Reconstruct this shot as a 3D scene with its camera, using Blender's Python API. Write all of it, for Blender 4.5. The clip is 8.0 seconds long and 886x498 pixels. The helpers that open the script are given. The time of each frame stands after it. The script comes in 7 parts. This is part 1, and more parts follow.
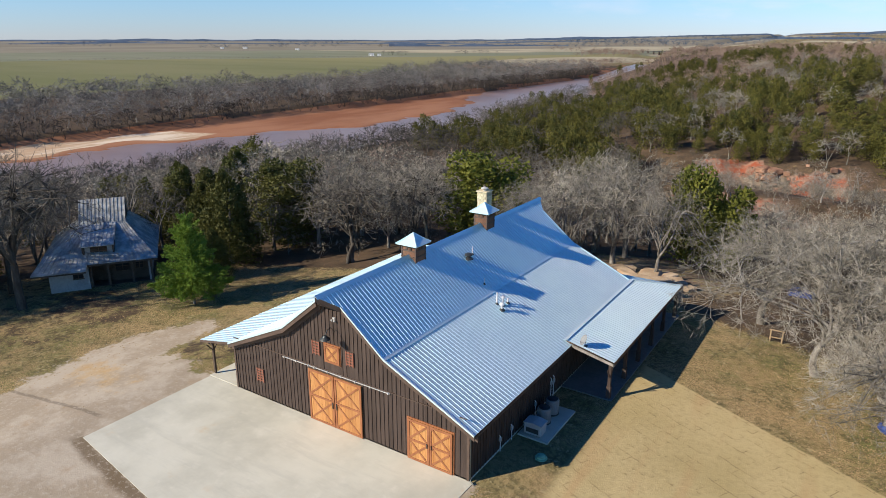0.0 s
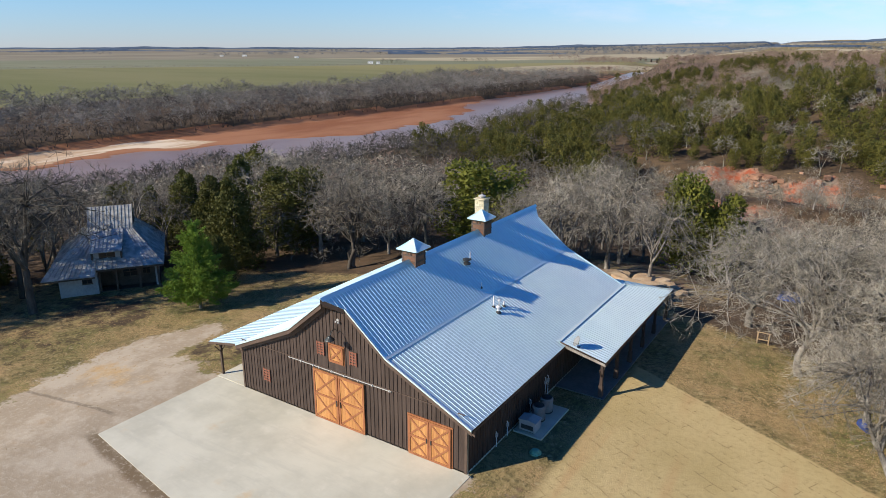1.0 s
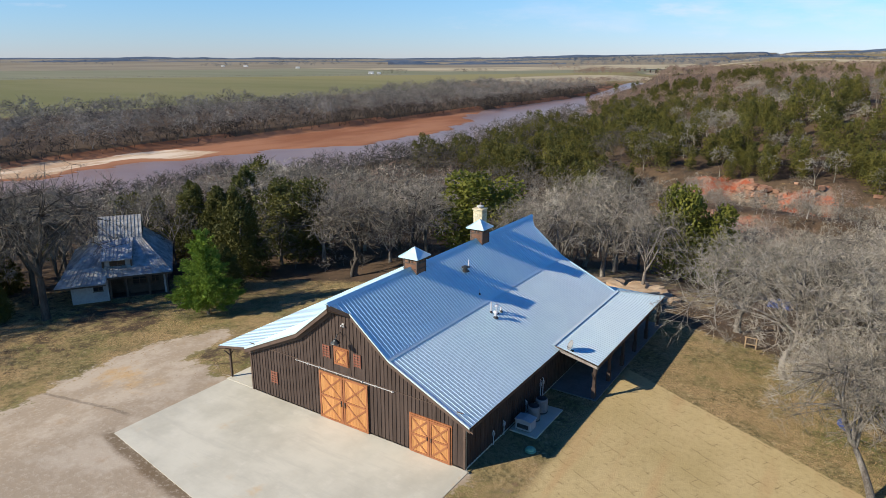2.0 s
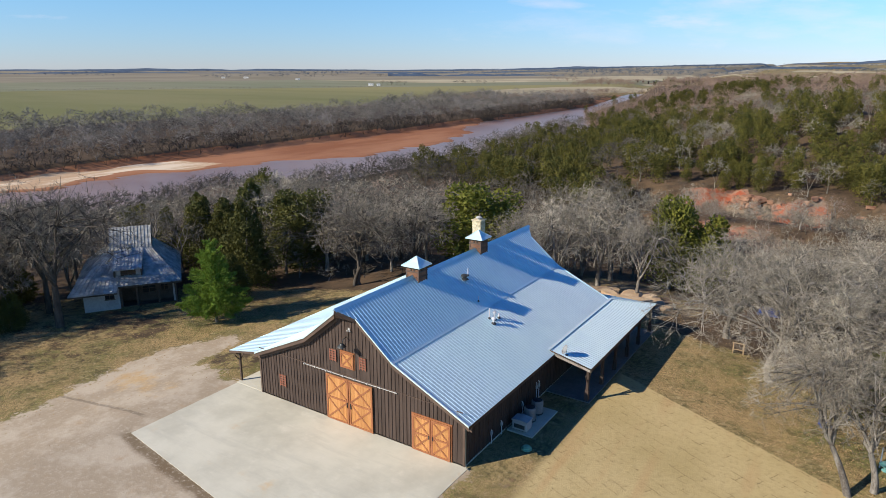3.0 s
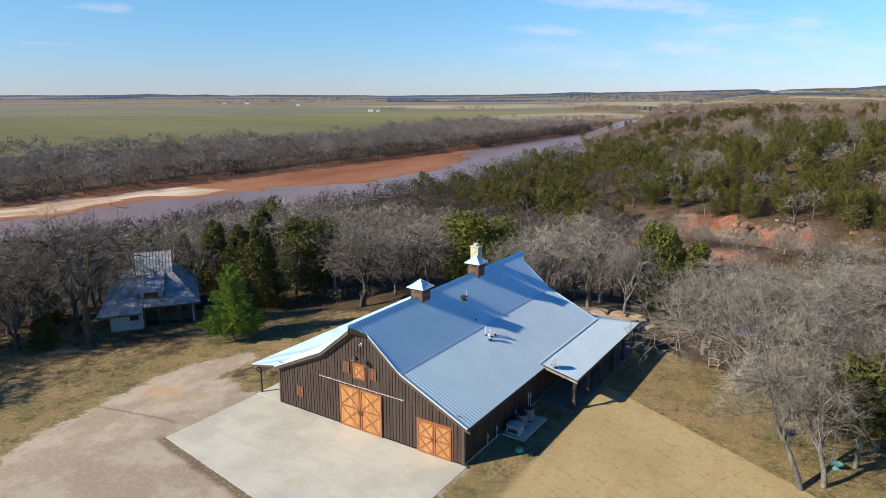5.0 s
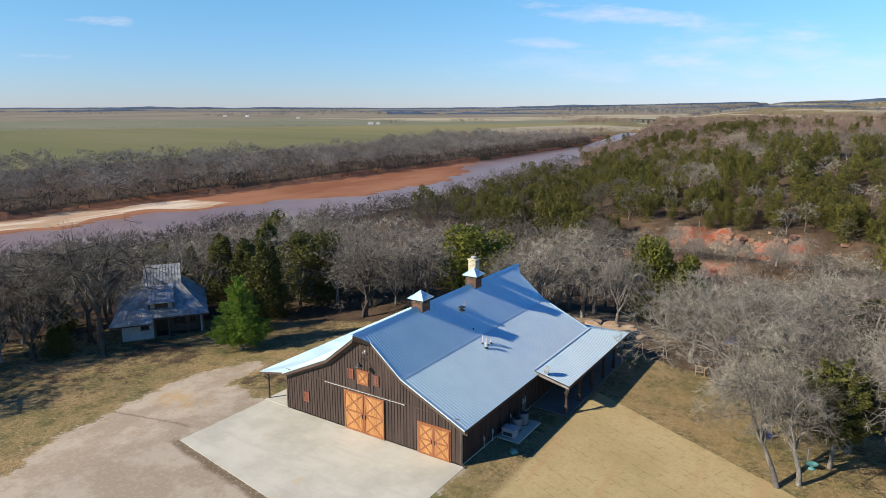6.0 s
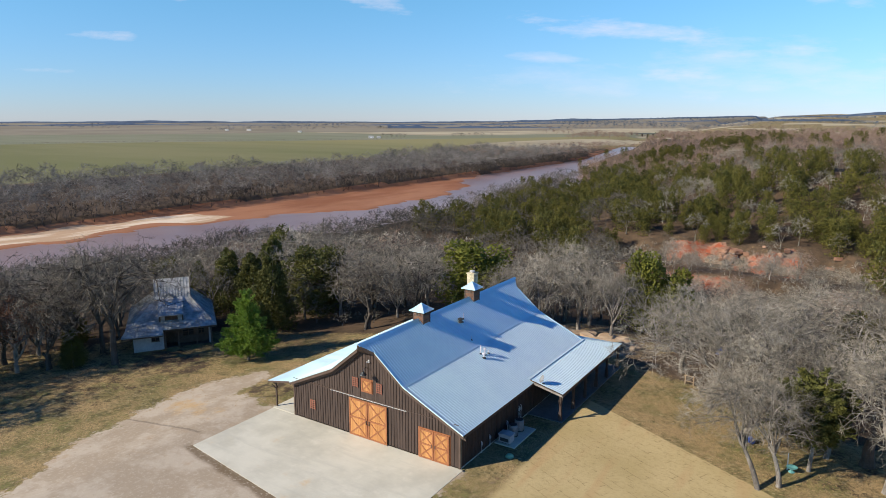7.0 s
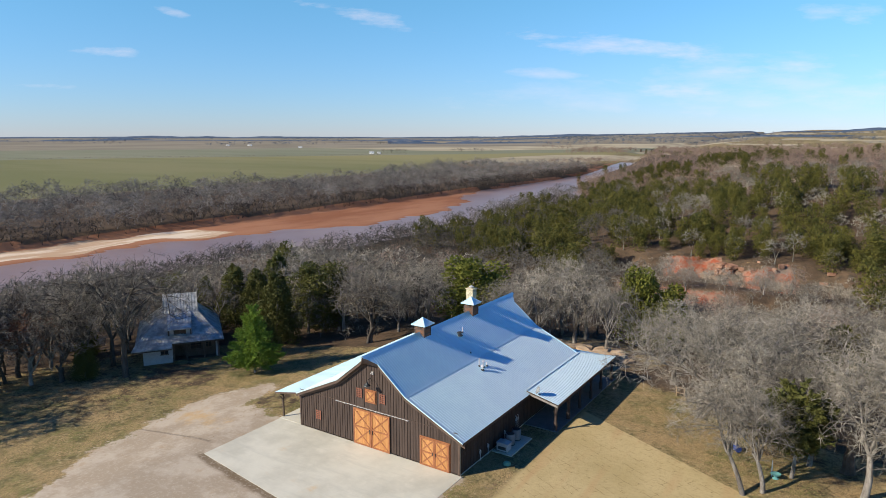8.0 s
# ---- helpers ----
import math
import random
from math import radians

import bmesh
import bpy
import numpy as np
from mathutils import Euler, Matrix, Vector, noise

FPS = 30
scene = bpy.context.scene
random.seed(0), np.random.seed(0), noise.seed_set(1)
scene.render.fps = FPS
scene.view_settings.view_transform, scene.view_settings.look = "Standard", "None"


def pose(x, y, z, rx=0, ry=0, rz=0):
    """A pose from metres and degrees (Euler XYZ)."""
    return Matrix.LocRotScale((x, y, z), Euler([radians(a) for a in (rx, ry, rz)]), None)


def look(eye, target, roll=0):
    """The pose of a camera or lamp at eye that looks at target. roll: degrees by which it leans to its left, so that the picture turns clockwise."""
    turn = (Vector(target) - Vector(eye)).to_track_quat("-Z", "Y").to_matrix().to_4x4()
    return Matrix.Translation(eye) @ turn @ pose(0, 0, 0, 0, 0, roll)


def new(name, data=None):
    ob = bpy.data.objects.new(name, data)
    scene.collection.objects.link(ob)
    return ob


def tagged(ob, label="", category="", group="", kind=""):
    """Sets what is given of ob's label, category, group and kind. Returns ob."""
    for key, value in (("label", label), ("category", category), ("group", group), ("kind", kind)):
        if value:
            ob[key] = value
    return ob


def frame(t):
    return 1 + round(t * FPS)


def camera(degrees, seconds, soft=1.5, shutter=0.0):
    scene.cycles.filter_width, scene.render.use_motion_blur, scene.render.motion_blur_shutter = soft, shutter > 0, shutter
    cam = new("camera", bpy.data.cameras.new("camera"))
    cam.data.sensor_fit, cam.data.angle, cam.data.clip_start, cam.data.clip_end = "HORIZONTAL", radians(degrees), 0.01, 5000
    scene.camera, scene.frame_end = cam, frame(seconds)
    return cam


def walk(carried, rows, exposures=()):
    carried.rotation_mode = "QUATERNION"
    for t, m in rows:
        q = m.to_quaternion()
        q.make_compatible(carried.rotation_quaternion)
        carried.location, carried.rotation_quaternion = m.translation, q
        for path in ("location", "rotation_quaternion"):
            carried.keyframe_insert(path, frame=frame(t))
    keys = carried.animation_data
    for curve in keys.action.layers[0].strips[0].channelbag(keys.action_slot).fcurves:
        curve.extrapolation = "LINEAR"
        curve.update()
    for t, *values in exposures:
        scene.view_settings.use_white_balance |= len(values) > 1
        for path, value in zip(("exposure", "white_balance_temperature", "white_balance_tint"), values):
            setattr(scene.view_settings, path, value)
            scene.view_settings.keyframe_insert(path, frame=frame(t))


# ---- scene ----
cam = camera(67.6, 8.0, soft=0.8)
PATH = [
    (0, (15.266, -25.879, 22.6), (14.222, -24.285, 21.994), 0.1),
    (0.5, (15.724, -26.633, 22.804), (14.681, -25.034, 22.209), 0.1),
    (1, (16.314, -27.482, 23.068), (15.269, -25.88, 22.482), 0.1),
    (1.5, (16.924, -28.355, 23.351), (15.876, -26.751, 22.778), 0.1),
    (3, (18.774, -31.36, 24.213), (17.721, -29.743, 23.685), 0.1),
    (3.5, (19.455, -32.512, 24.567), (18.398, -30.892, 24.056), 0.1),
    (4, (20.157, -33.717, 24.931), (19.099, -32.092, 24.439), 0.1),
    (4.5, (20.908, -34.955, 25.323), (19.849, -33.326, 24.849), 0.1),
    (6, (23.461, -38.829, 26.58), (22.398, -37.188, 26.157), 0.1),
    (6.5, (24.341, -40.097, 26.99), (23.275, -38.454, 26.587), 0.1),
    (7, (25.169, -41.39, 27.392), (24.101, -39.743, 27.008), 0.1),
    (7.5, (25.944, -42.631, 27.752), (24.874, -40.981, 27.389), 0.1),
    (8, (26.714, -43.836, 28.14), (25.642, -42.182, 27.8), 0.1),
]
walk(cam, [(t, look(eye, target, roll)) for t, eye, target, roll in PATH])

# ---------------------------------------------------------------- world and sun
SUN_WAY = Vector((1.09, 1.5, -1.035)).normalized()
EXPOSURE = 0.52
scene.view_settings.exposure = EXPOSURE
world = bpy.data.worlds.new("world")
scene.world = world
world.use_nodes = True
wn = world.node_tree
wn.nodes.clear()


def wnode(kind, **values):
    n = wn.nodes.new(kind)
    for k, v in values.items():
        n.inputs[k].default_value = v
    return n


sky = wn.nodes.new("ShaderNodeTexSky")
sky.sky_type = "NISHITA"
sky.sun_disc = False
sky.sun_elevation = radians(28.6)
sky.sun_rotation = radians(215.3)
sky.altitude = 300
sky.air_density = 1.0
sky.dust_density = 0.0
sky.ozone_density = 1.6
# thin fair-weather clouds, laid out on a flat layer overhead
coord = wn.nodes.new("ShaderNodeTexCoord")
sep = wn.nodes.new("ShaderNodeSeparateXYZ")
wn.links.new(coord.outputs["Generated"], sep.inputs[0])


def wmath(op, a, b=None, clamp=False):
    n = wn.nodes.new("ShaderNodeMath")
    n.operation, n.use_clamp = op, clamp
    for i, v in enumerate((a, b)):
        if v is None:
            continue
        if isinstance(v, (int, float)):
            n.inputs[i].default_value = v
        else:
            wn.links.new(v, n.inputs[i])
    return n.outputs[0]


HEAD, SIDE = (-0.545, 0.839), (0.839, 0.545)   # the heading of the valley, and its right
ahead = wmath("MAXIMUM", wmath("ADD", wmath("MULTIPLY", sep.outputs[0], HEAD[0]), wmath("MULTIPLY", sep.outputs[1], HEAD[1])), 0.05)
cu = wmath("DIVIDE", wmath("ADD", wmath("MULTIPLY", sep.outputs[0], SIDE[0]), wmath("MULTIPLY", sep.outputs[1], SIDE[1])), ahead)
cw = wmath("DIVIDE", sep.outputs[2], ahead)
comb = wn.nodes.new("ShaderNodeCombineXYZ")
wn.links.new(wmath("MULTIPLY", cu, 1.0), comb.inputs[0])
wn.links.new(wmath("MULTIPLY", cw, 4.0), comb.inputs[1])
cn = wnode("ShaderNodeTexNoise", Scale=9.0, Detail=7.0, Roughness=0.62)
wn.links.new(comb.outputs[0], cn.inputs["Vector"])
ragged = wmath("MULTIPLY", wmath("SUBTRACT", cn.outputs[0], 0.56), 5.0)
cov = None
# low drifting clouds: bearing, height, half length, half depth, slant, thickness
for u0, w0, a0, b0, sl, dense in ((-0.097, 0.166, 0.11, 0.013, -0.22, 0.8), (0.248, 0.127, 0.17, 0.017, -0.09, 0.75), (-0.481, 0.118, 0.075, 0.008, -0.03, 0.75), (-0.581, 0.069, 0.065, 0.006, -0.02, 0.5),
                                  (0.338, 0.064, 0.10, 0.014, 0.0, 0.75), (0.56, 0.176, 0.09, 0.015, -0.05, 0.55), (0.493, 0.097, 0.16, 0.013, 0.04, 0.65), (0.146, 0.089, 0.08, 0.009, -0.05, 0.45), (0.55, 0.06, 0.14, 0.012, 0.02, 0.5),
                                  (-0.387, 0.172, 0.03, 0.008, -0.3, 0.6), (0.1, 0.24, 0.16, 0.02, 0.1, 0.6), (-0.7, 0.2, 0.12, 0.02, 0.0, 0.6), (0.75, 0.25, 0.2, 0.03, 0.0, 0.6), (0.47, 0.075, 0.30, 0.055, 0.0, 0.42), (0.20, 0.055, 0.22, 0.03, 0.0, 0.3)):
    du = wmath("SUBTRACT", cu, u0)
    dw = wmath("SUBTRACT", wmath("SUBTRACT", cw, w0), wmath("MULTIPLY", du, sl))
    q = wmath("ADD", wmath("POWER", wmath("ABSOLUTE", wmath("DIVIDE", du, a0)), 2.0), wmath("POWER", wmath("ABSOLUTE", wmath("DIVIDE", dw, b0)), 2.0))
    one = wmath("MULTIPLY", wmath("MULTIPLY", wmath("ADD", wmath("SUBTRACT", 1.0, q), ragged), 0.55, clamp=True), dense * 0.8)
    cov = one if cov is None else wmath("MAXIMUM", cov, one)
front_only = wmath("GREATER_THAN", ahead, 0.06)
cov = wmath("MULTIPLY", cov, front_only)
mixw = wn.nodes.new("ShaderNodeMix")
mixw.data_type = "RGBA"
wn.links.new(cov, mixw.inputs[0])
tint = wn.nodes.new("ShaderNodeMix")
tint.data_type, tint.blend_type = "RGBA", "MULTIPLY"
tint.inputs[0].default_value = 1.0
high = wn.nodes.new("ShaderNodeValToRGB")
ramp_c = high.color_ramp
ramp_c.elements[0].position, ramp_c.elements[0].color = 0.0, (0.44, 0.56, 0.97, 1)
ramp_c.elements[1].position, ramp_c.elements[1].color = 0.95, (0.05, 0.10, 0.22, 1)
mid_c = ramp_c.elements.new(0.2)
mid_c.color = (0.50, 0.89, 1.07, 1)
mid_c = ramp_c.elements.new(0.36)
mid_c.color = (0.33, 0.90, 1.16, 1)
mid_c = ramp_c.elements.new(0.58)
mid_c.color = (0.09, 0.60, 1.40, 1)
mid_c = ramp_c.elements.new(0.74)
mid_c.color = (0.08, 0.36, 0.88, 1)
wn.links.new(sep.outputs[2], high.inputs[0])
wn.links.new(high.outputs[0], tint.inputs[7])
wn.links.new(sky.outputs[0], tint.inputs[6])
wn.links.new(tint.outputs[2], mixw.inputs[6])
mixw.inputs[7].default_value = (6.7, 6.1, 6.6, 1)
bg = wnode("ShaderNodeBackground", Strength=0.104)
wn.links.new(mixw.outputs[2], bg.inputs[0])
wout = wn.nodes.new("ShaderNodeOutputWorld")
wn.links.new(bg.outputs[0], wout.inputs[0])

sun = bpy.data.lights.new("sun", "SUN")
sun.energy, sun.angle, sun.color = 5.0, radians(0.53), (1.0, 0.905, 0.76)
sun_ob = new("sun", sun)
sun_ob.matrix_world = Matrix.Translation((-40, -60, 60)) @ SUN_WAY.to_track_quat("-Z", "Y").to_matrix().to_4x4()

# ---------------------------------------------------------------- materials


class Mat:
    """A node material with a Principled shader and a few short hands."""

    def __init__(self, name, rough=0.8, metal=0.0, spec=0.4):
        self.m = bpy.data.materials.new(name)
        self.m.use_nodes = True
        self.t = self.m.node_tree
        self.b = self.t.nodes["Principled BSDF"]
        self.b.inputs["Roughness"].default_value = rough
        self.b.inputs["Metallic"].default_value = metal
        self.b.inputs["Specular IOR Level"].default_value = spec
        self.pos = self.t.nodes.new("ShaderNodeNewGeometry").outputs["Position"]

    def link(self, a, b):
        self.t.links.new(a, b)

    def put(self, v, socket):
        if hasattr(v, "is_output"):
            self.link(v, socket)
        else:
            socket.default_value = v

    def mapped(self, scale=(1, 1, 1), rot=(0, 0, 0)):
        n = self.t.nodes.new("ShaderNodeMapping")
        n.inputs["Scale"].default_value = scale
        n.inputs["Rotation"].default_value = rot
        self.link(self.pos, n.inputs[0])
        return n.outputs[0]

    def noise(self, scale, detail=4.0, rough=0.6, vec=None, color=False):
        n = self.t.nodes.new("ShaderNodeTexNoise")
        n.inputs["Scale"].default_value = scale
        n.inputs["Detail"].default_value = detail
        n.inputs["Roughness"].default_value = rough
        self.link(vec or self.pos, n.inputs["Vector"])
        return n.outputs[1 if color else 0]

    def math(self, op, a, b=0.0, clamp=False):
        n = self.t.nodes.new("ShaderNodeMath")
        n.operation, n.use_clamp = op, clamp
        self.put(a, n.inputs[0])
        self.put(b, n.inputs[1])
        return n.outputs[0]

    def ramp(self, v, lo, hi):
        n = self.t.nodes.new("ShaderNodeMapRange")
        n.interpolation_type = "SMOOTHSTEP"
        self.put(v, n.inputs[0])
        n.inputs[1].default_value, n.inputs[2].default_value = lo, hi
        return n.outputs[0]

    def mix(self, f, a, b):
        n = self.t.nodes.new("ShaderNodeMix")
        n.data_type = "RGBA"
        self.put(f, n.inputs[0])
        self.put(a if hasattr(a, "is_output") else (*a, 1), n.inputs[6])
        self.put(b if hasattr(b, "is_output") else (*b, 1), n.inputs[7])
        return n.outputs[2]

    def attr(self, name):
        n = self.t.nodes.new("ShaderNodeAttribute")
        n.attribute_name = name
        s = self.t.nodes.new("ShaderNodeSeparateColor")
        self.link(n.outputs["Color"], s.inputs[0])
        return s.outputs[0], s.outputs[1], s.outputs[2], n.outputs["Alpha"]

    def rand(self):
        return self.t.nodes.new("ShaderNodeObjectInfo").outputs["Random"]

    def island(self):
        return self.t.nodes.new("ShaderNodeNewGeometry").outputs["Random Per Island"]

    def color(self, v):
        self.put(v if hasattr(v, "is_output") else (*v, 1), self.b.inputs["Base Color"])
        return self

    def bump(self, v, strength=0.3, dist=0.02):
        n = self.t.nodes.new("ShaderNodeBump")
        n.inputs["Strength"].default_value = strength
        n.inputs["Distance"].default_value = dist
        self.link(v, n.inputs["Height"])
        self.link(n.outputs[0], self.b.inputs["Normal"])
        return self


def two_tone(name, a, b, scale, rough=0.85, bump=0.3, dist=0.02, stretch=(1, 1, 1), fine=None, metal=0.0, spec=0.3, vary=0.0):
    """A surface that wanders between two colours at a large and a fine scale."""
    m = Mat(name, rough, metal, spec)
    v = m.mapped(stretch)
    big = m.noise(scale, 5, 0.6, v)
    small = m.noise(fine or scale * 9, 4, 0.65, v)
    c = m.mix(m.ramp(m.math("ADD", m.math("MULTIPLY", big, 0.6), m.math("MULTIPLY", small, 0.4)), 0.36, 0.64), a, b)
    if vary:
        hv = m.t.nodes.new("ShaderNodeHueSaturation")
        m.link(m.math("ADD", m.math("MULTIPLY", m.rand(), 2 * vary), 1 - vary), hv.inputs["Value"])
        m.link(c, hv.inputs["Color"])
        c = hv.outputs[0]
    m.color(c).bump(small, bump, dist)
    return m.m


STAIN = two_tone("stained_boards", (0.040, 0.027, 0.021), (0.072, 0.050, 0.040), 0.8, 0.75, 0.4, 0.01, (3, 3, 0.3), 14, vary=0.18)
TRIM = two_tone("brown_trim", (0.075, 0.05, 0.038), (0.11, 0.075, 0.056), 0.9, 0.7, 0.3, 0.008, (1, 1, 1), 12, vary=0.1)
PINE_WOOD = two_tone("orange_pine", (0.37, 0.160, 0.050), (0.47, 0.235, 0.085), 0.9, 0.55, 0.3, 0.006, (4, 4, 0.35), 10, vary=0.15)
BRACE_WOOD = two_tone("red_brown_brace", (0.23, 0.085, 0.035), (0.31, 0.125, 0.055), 1.2, 0.6, 0.3, 0.006, (2, 2, 2), 10)
SHUTTER = two_tone("red_cedar_slats", (0.19, 0.068, 0.042), (0.27, 0.105, 0.066), 1.5, 0.65, 0.3, 0.006)
WHITE_METAL = two_tone("white_metal", (0.40, 0.39, 0.37), (0.52, 0.51, 0.49), 2, 0.45, 0.05, 0.002)
DARK_METAL = two_tone("dark_metal", (0.05, 0.055, 0.055), (0.09, 0.095, 0.09), 3, 0.45, 0.05, 0.002, metal=0.6)
PVC = two_tone("grey_white_pvc", (0.62, 0.63, 0.63), (0.7, 0.7, 0.7), 3, 0.4, 0.03, 0.002)
STONE = two_tone("cream_stone", (0.42, 0.34, 0.21), (0.55, 0.47, 0.32), 1.6, 0.85, 0.5, 0.02, vary=0.2)
CUPOLA_WOOD = two_tone("cupola_boards", (0.13, 0.062, 0.034), (0.19, 0.095, 0.055), 1.2, 0.7, 0.3, 0.008, vary=0.15)
UNIT = two_tone("grey_unit_enamel", (0.20, 0.205, 0.205), (0.26, 0.265, 0.26), 2.0, 0.45, 0.05, 0.003)
UNIT_PALE = two_tone("pale_unit_enamel", (0.36, 0.37, 0.37), (0.42, 0.43, 0.43), 2.0, 0.4, 0.05, 0.003)
GREEN_LID = two_tone("green_plastic", (0.16, 0.34, 0.22), (0.20, 0.42, 0.28), 3.0, 0.4, 0.05, 0.003)
BLUE_PAINT = two_tone("blue_plastic", (0.02, 0.045, 0.17), (0.03, 0.06, 0.22), 3.0, 0.45, 0.05, 0.003)
TEAL = two_tone("teal_paint", (0.10, 0.27, 0.25), (0.15, 0.35, 0.33), 3.0, 0.5, 0.1, 0.004)
# whitewash lowered to grey, with the trees' shade put into its colour
PLASTER = two_tone("white_wash_wall", (0.30, 0.295, 0.285), (0.42, 0.41, 0.395), 0.7, 0.85, 0.3, 0.01)
DARK_WOOD = two_tone("dark_old_wood", (0.06, 0.042, 0.03), (0.11, 0.08, 0.06), 1.2, 0.8, 0.3, 0.008)
BARK = two_tone("grey_bark", (0.085, 0.07, 0.056), (0.29, 0.265, 0.23), 0.9, 0.9, 0.5, 0.03, (3, 3, 0.8), 9, vary=0.2)
TWIG = two_tone("grey_twigs", (0.072, 0.062, 0.048), (0.385, 0.345, 0.275), 0.25, 0.9, 0.0, 0.01, fine=1.3, vary=0.32)
TWIG_FAR = two_tone("brown_grey_twigs", (0.050, 0.043, 0.034), (0.178, 0.158, 0.128), 0.03, 0.95, 0.0, 0.01, fine=0.25)
TWIG_BELT = two_tone("grey_belt_twigs", (0.046, 0.041, 0.037), (0.31, 0.285, 0.255), 0.06, 0.95, 0.0, 0.01, fine=0.5)
# near-black brush colour stands in for shade along the belt's foot
BRUSH_SHADED = two_tone("shaded_bank_brush", (0.030, 0.025, 0.021), (0.080, 0.068, 0.055), 0.1, 0.95, 0.0, 0.01)
TWIG_HILL = two_tone("pale_hill_twigs", (0.085, 0.075, 0.058), (0.29, 0.262, 0.208), 0.03, 0.95, 0.0, 0.01, fine=0.5)
TWIG_RED = two_tone("russet_twigs", (0.175, 0.115, 0.088), (0.29, 0.215, 0.165), 0.05, 0.95, 0.0, 0.01, fine=0.4)
TWIG_DARK = two_tone("dark_oak_twigs", (0.075, 0.064, 0.051), (0.30, 0.265, 0.215), 0.25, 0.9, 0.0, 0.01, vary=0.2)
BARK_DARK = two_tone("dark_bark", (0.04, 0.033, 0.026), (0.10, 0.086, 0.07), 0.9, 0.9, 0.5, 0.03, (3, 3, 0.8), 9, vary=0.2)
TWIG_RUST = two_tone("rust_brown_leaves", (0.115, 0.055, 0.032), (0.21, 0.11, 0.065), 0.4, 0.9, 0.0, 0.01)
PALE_BARK = two_tone("pale_bark", (0.17, 0.15, 0.125), (0.31, 0.28, 0.24), 0.9, 0.9, 0.4, 0.02, vary=0.12)
RED_ROCK = two_tone("red_sandstone", (0.22, 0.11, 0.068), (0.33, 0.20, 0.13), 0.35, 0.92, 0.6, 0.15, (0.6, 0.6, 3), 2.2, vary=0.2)
TAN_ROCK = two_tone("tan_boulder", (0.40, 0.27, 0.16), (0.52, 0.40, 0.27), 0.8, 0.9, 0.5, 0.05, vary=0.15)
TAN_WOOD = two_tone("weathered_tan_wood", (0.28, 0.19, 0.10), (0.38, 0.27, 0.16), 1.5, 0.8, 0.3, 0.006)
WHITE_PAINT = two_tone("white_paint", (0.74, 0.73, 0.7), (0.82, 0.81, 0.79), 1.0, 0.6, 0.1, 0.003)
# the blue of distance haze is put into this woods colour
HAZE_WOOD = two_tone("haze_blue_woods", (0.045, 0.072, 0.115), (0.085, 0.115, 0.165), 0.006, 1.0, 0.0, 0.01, fine=0.03)


def foliage(name, a, b, c, rough=0.75):
    """Needle sprays: three greens by clump, a little light through them."""
    m = Mat(name, rough, 0, 0.25)
    col = m.mix(m.ramp(m.noise(0.35, 3), 0.35, 0.65), a, b)
    col = m.mix(m.math("MULTIPLY", m.island(), 0.18), col, c)
    hv = m.t.nodes.new("ShaderNodeHueSaturation")
    m.link(m.math("ADD", m.math("MULTIPLY", m.rand(), 0.4), 0.8), hv.inputs["Value"])
    m.link(col, hv.inputs["Color"])
    m.color(hv.outputs[0])
    thin = m.t.nodes.new("ShaderNodeBsdfTranslucent")
    m.link(hv.outputs[0], thin.inputs["Color"])
    both = m.t.nodes.new("ShaderNodeMixShader")
    both.inputs[0].default_value = 0.28
    m.link(m.b.outputs[0], both.inputs[1])
    m.link(thin.outputs[0], both.inputs[2])
    m.link(both.outputs[0], m.t.nodes["Material Output"].inputs["Surface"])
    return m.m


LEAF = two_tone("fallen_leaves", (0.24, 0.15, 0.068), (0.42, 0.285, 0.14), 2.0, 0.8, 0.0, 0.01)
CEDAR = foliage("cedar_needles", (0.062, 0.071, 0.020), (0.116, 0.113, 0.026), (0.165, 0.155, 0.038))
CEDAR_HILL = foliage("hill_cedar_needles", (0.046, 0.052, 0.013), (0.128, 0.116, 0.022), (0.165, 0.148, 0.034))
CEDAR_LIGHT = foliage("sunny_cedar_needles", (0.095, 0.108, 0.018), (0.170, 0.172, 0.026), (0.225, 0.215, 0.040))
PINE = foliage("bright_pine_needles", (0.095, 0.165, 0.022), (0.16, 0.24, 0.034), (0.21, 0.28, 0.05))


def metal_roof():
    """Zinc-coated sheet: dull spangle that scatters the sun, and a bright coat that mirrors the sky, with sky blue
    painted into its tint.
    """
    m = Mat("galvanised_ribbed_sheet", 0.5, 0.0, 0.2)
    v = m.noise(0.5, 5)
    f = m.noise(7.0, 3)
    m.color(m.mix(m.ramp(v, 0.3, 0.7), (0.73, 0.71, 0.60), (0.78, 0.76, 0.65)))
    m.bump(f, 0.03, 0.004)
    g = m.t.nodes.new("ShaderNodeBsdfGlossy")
    # strong blue tint paints the sky's reflection into the coat
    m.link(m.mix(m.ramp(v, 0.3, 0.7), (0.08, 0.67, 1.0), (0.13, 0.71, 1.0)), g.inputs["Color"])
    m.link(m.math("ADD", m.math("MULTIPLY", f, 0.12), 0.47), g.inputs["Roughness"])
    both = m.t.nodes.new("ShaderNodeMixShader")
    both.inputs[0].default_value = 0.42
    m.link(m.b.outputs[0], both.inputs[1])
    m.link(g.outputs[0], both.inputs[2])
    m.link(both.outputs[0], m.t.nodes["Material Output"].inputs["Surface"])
    return m.m


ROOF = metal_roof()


def old_roof():
    m = Mat("weathered_tin", 0.5, 0.3, 0.5)
    v = m.noise(1.2, 5)
    m.color(m.mix(m.ramp(v, 0.35, 0.7), (0.30, 0.30, 0.28), (0.58, 0.57, 0.53)))
    m.bump(m.noise(6, 3), 0.08, 0.01)
    return m.m


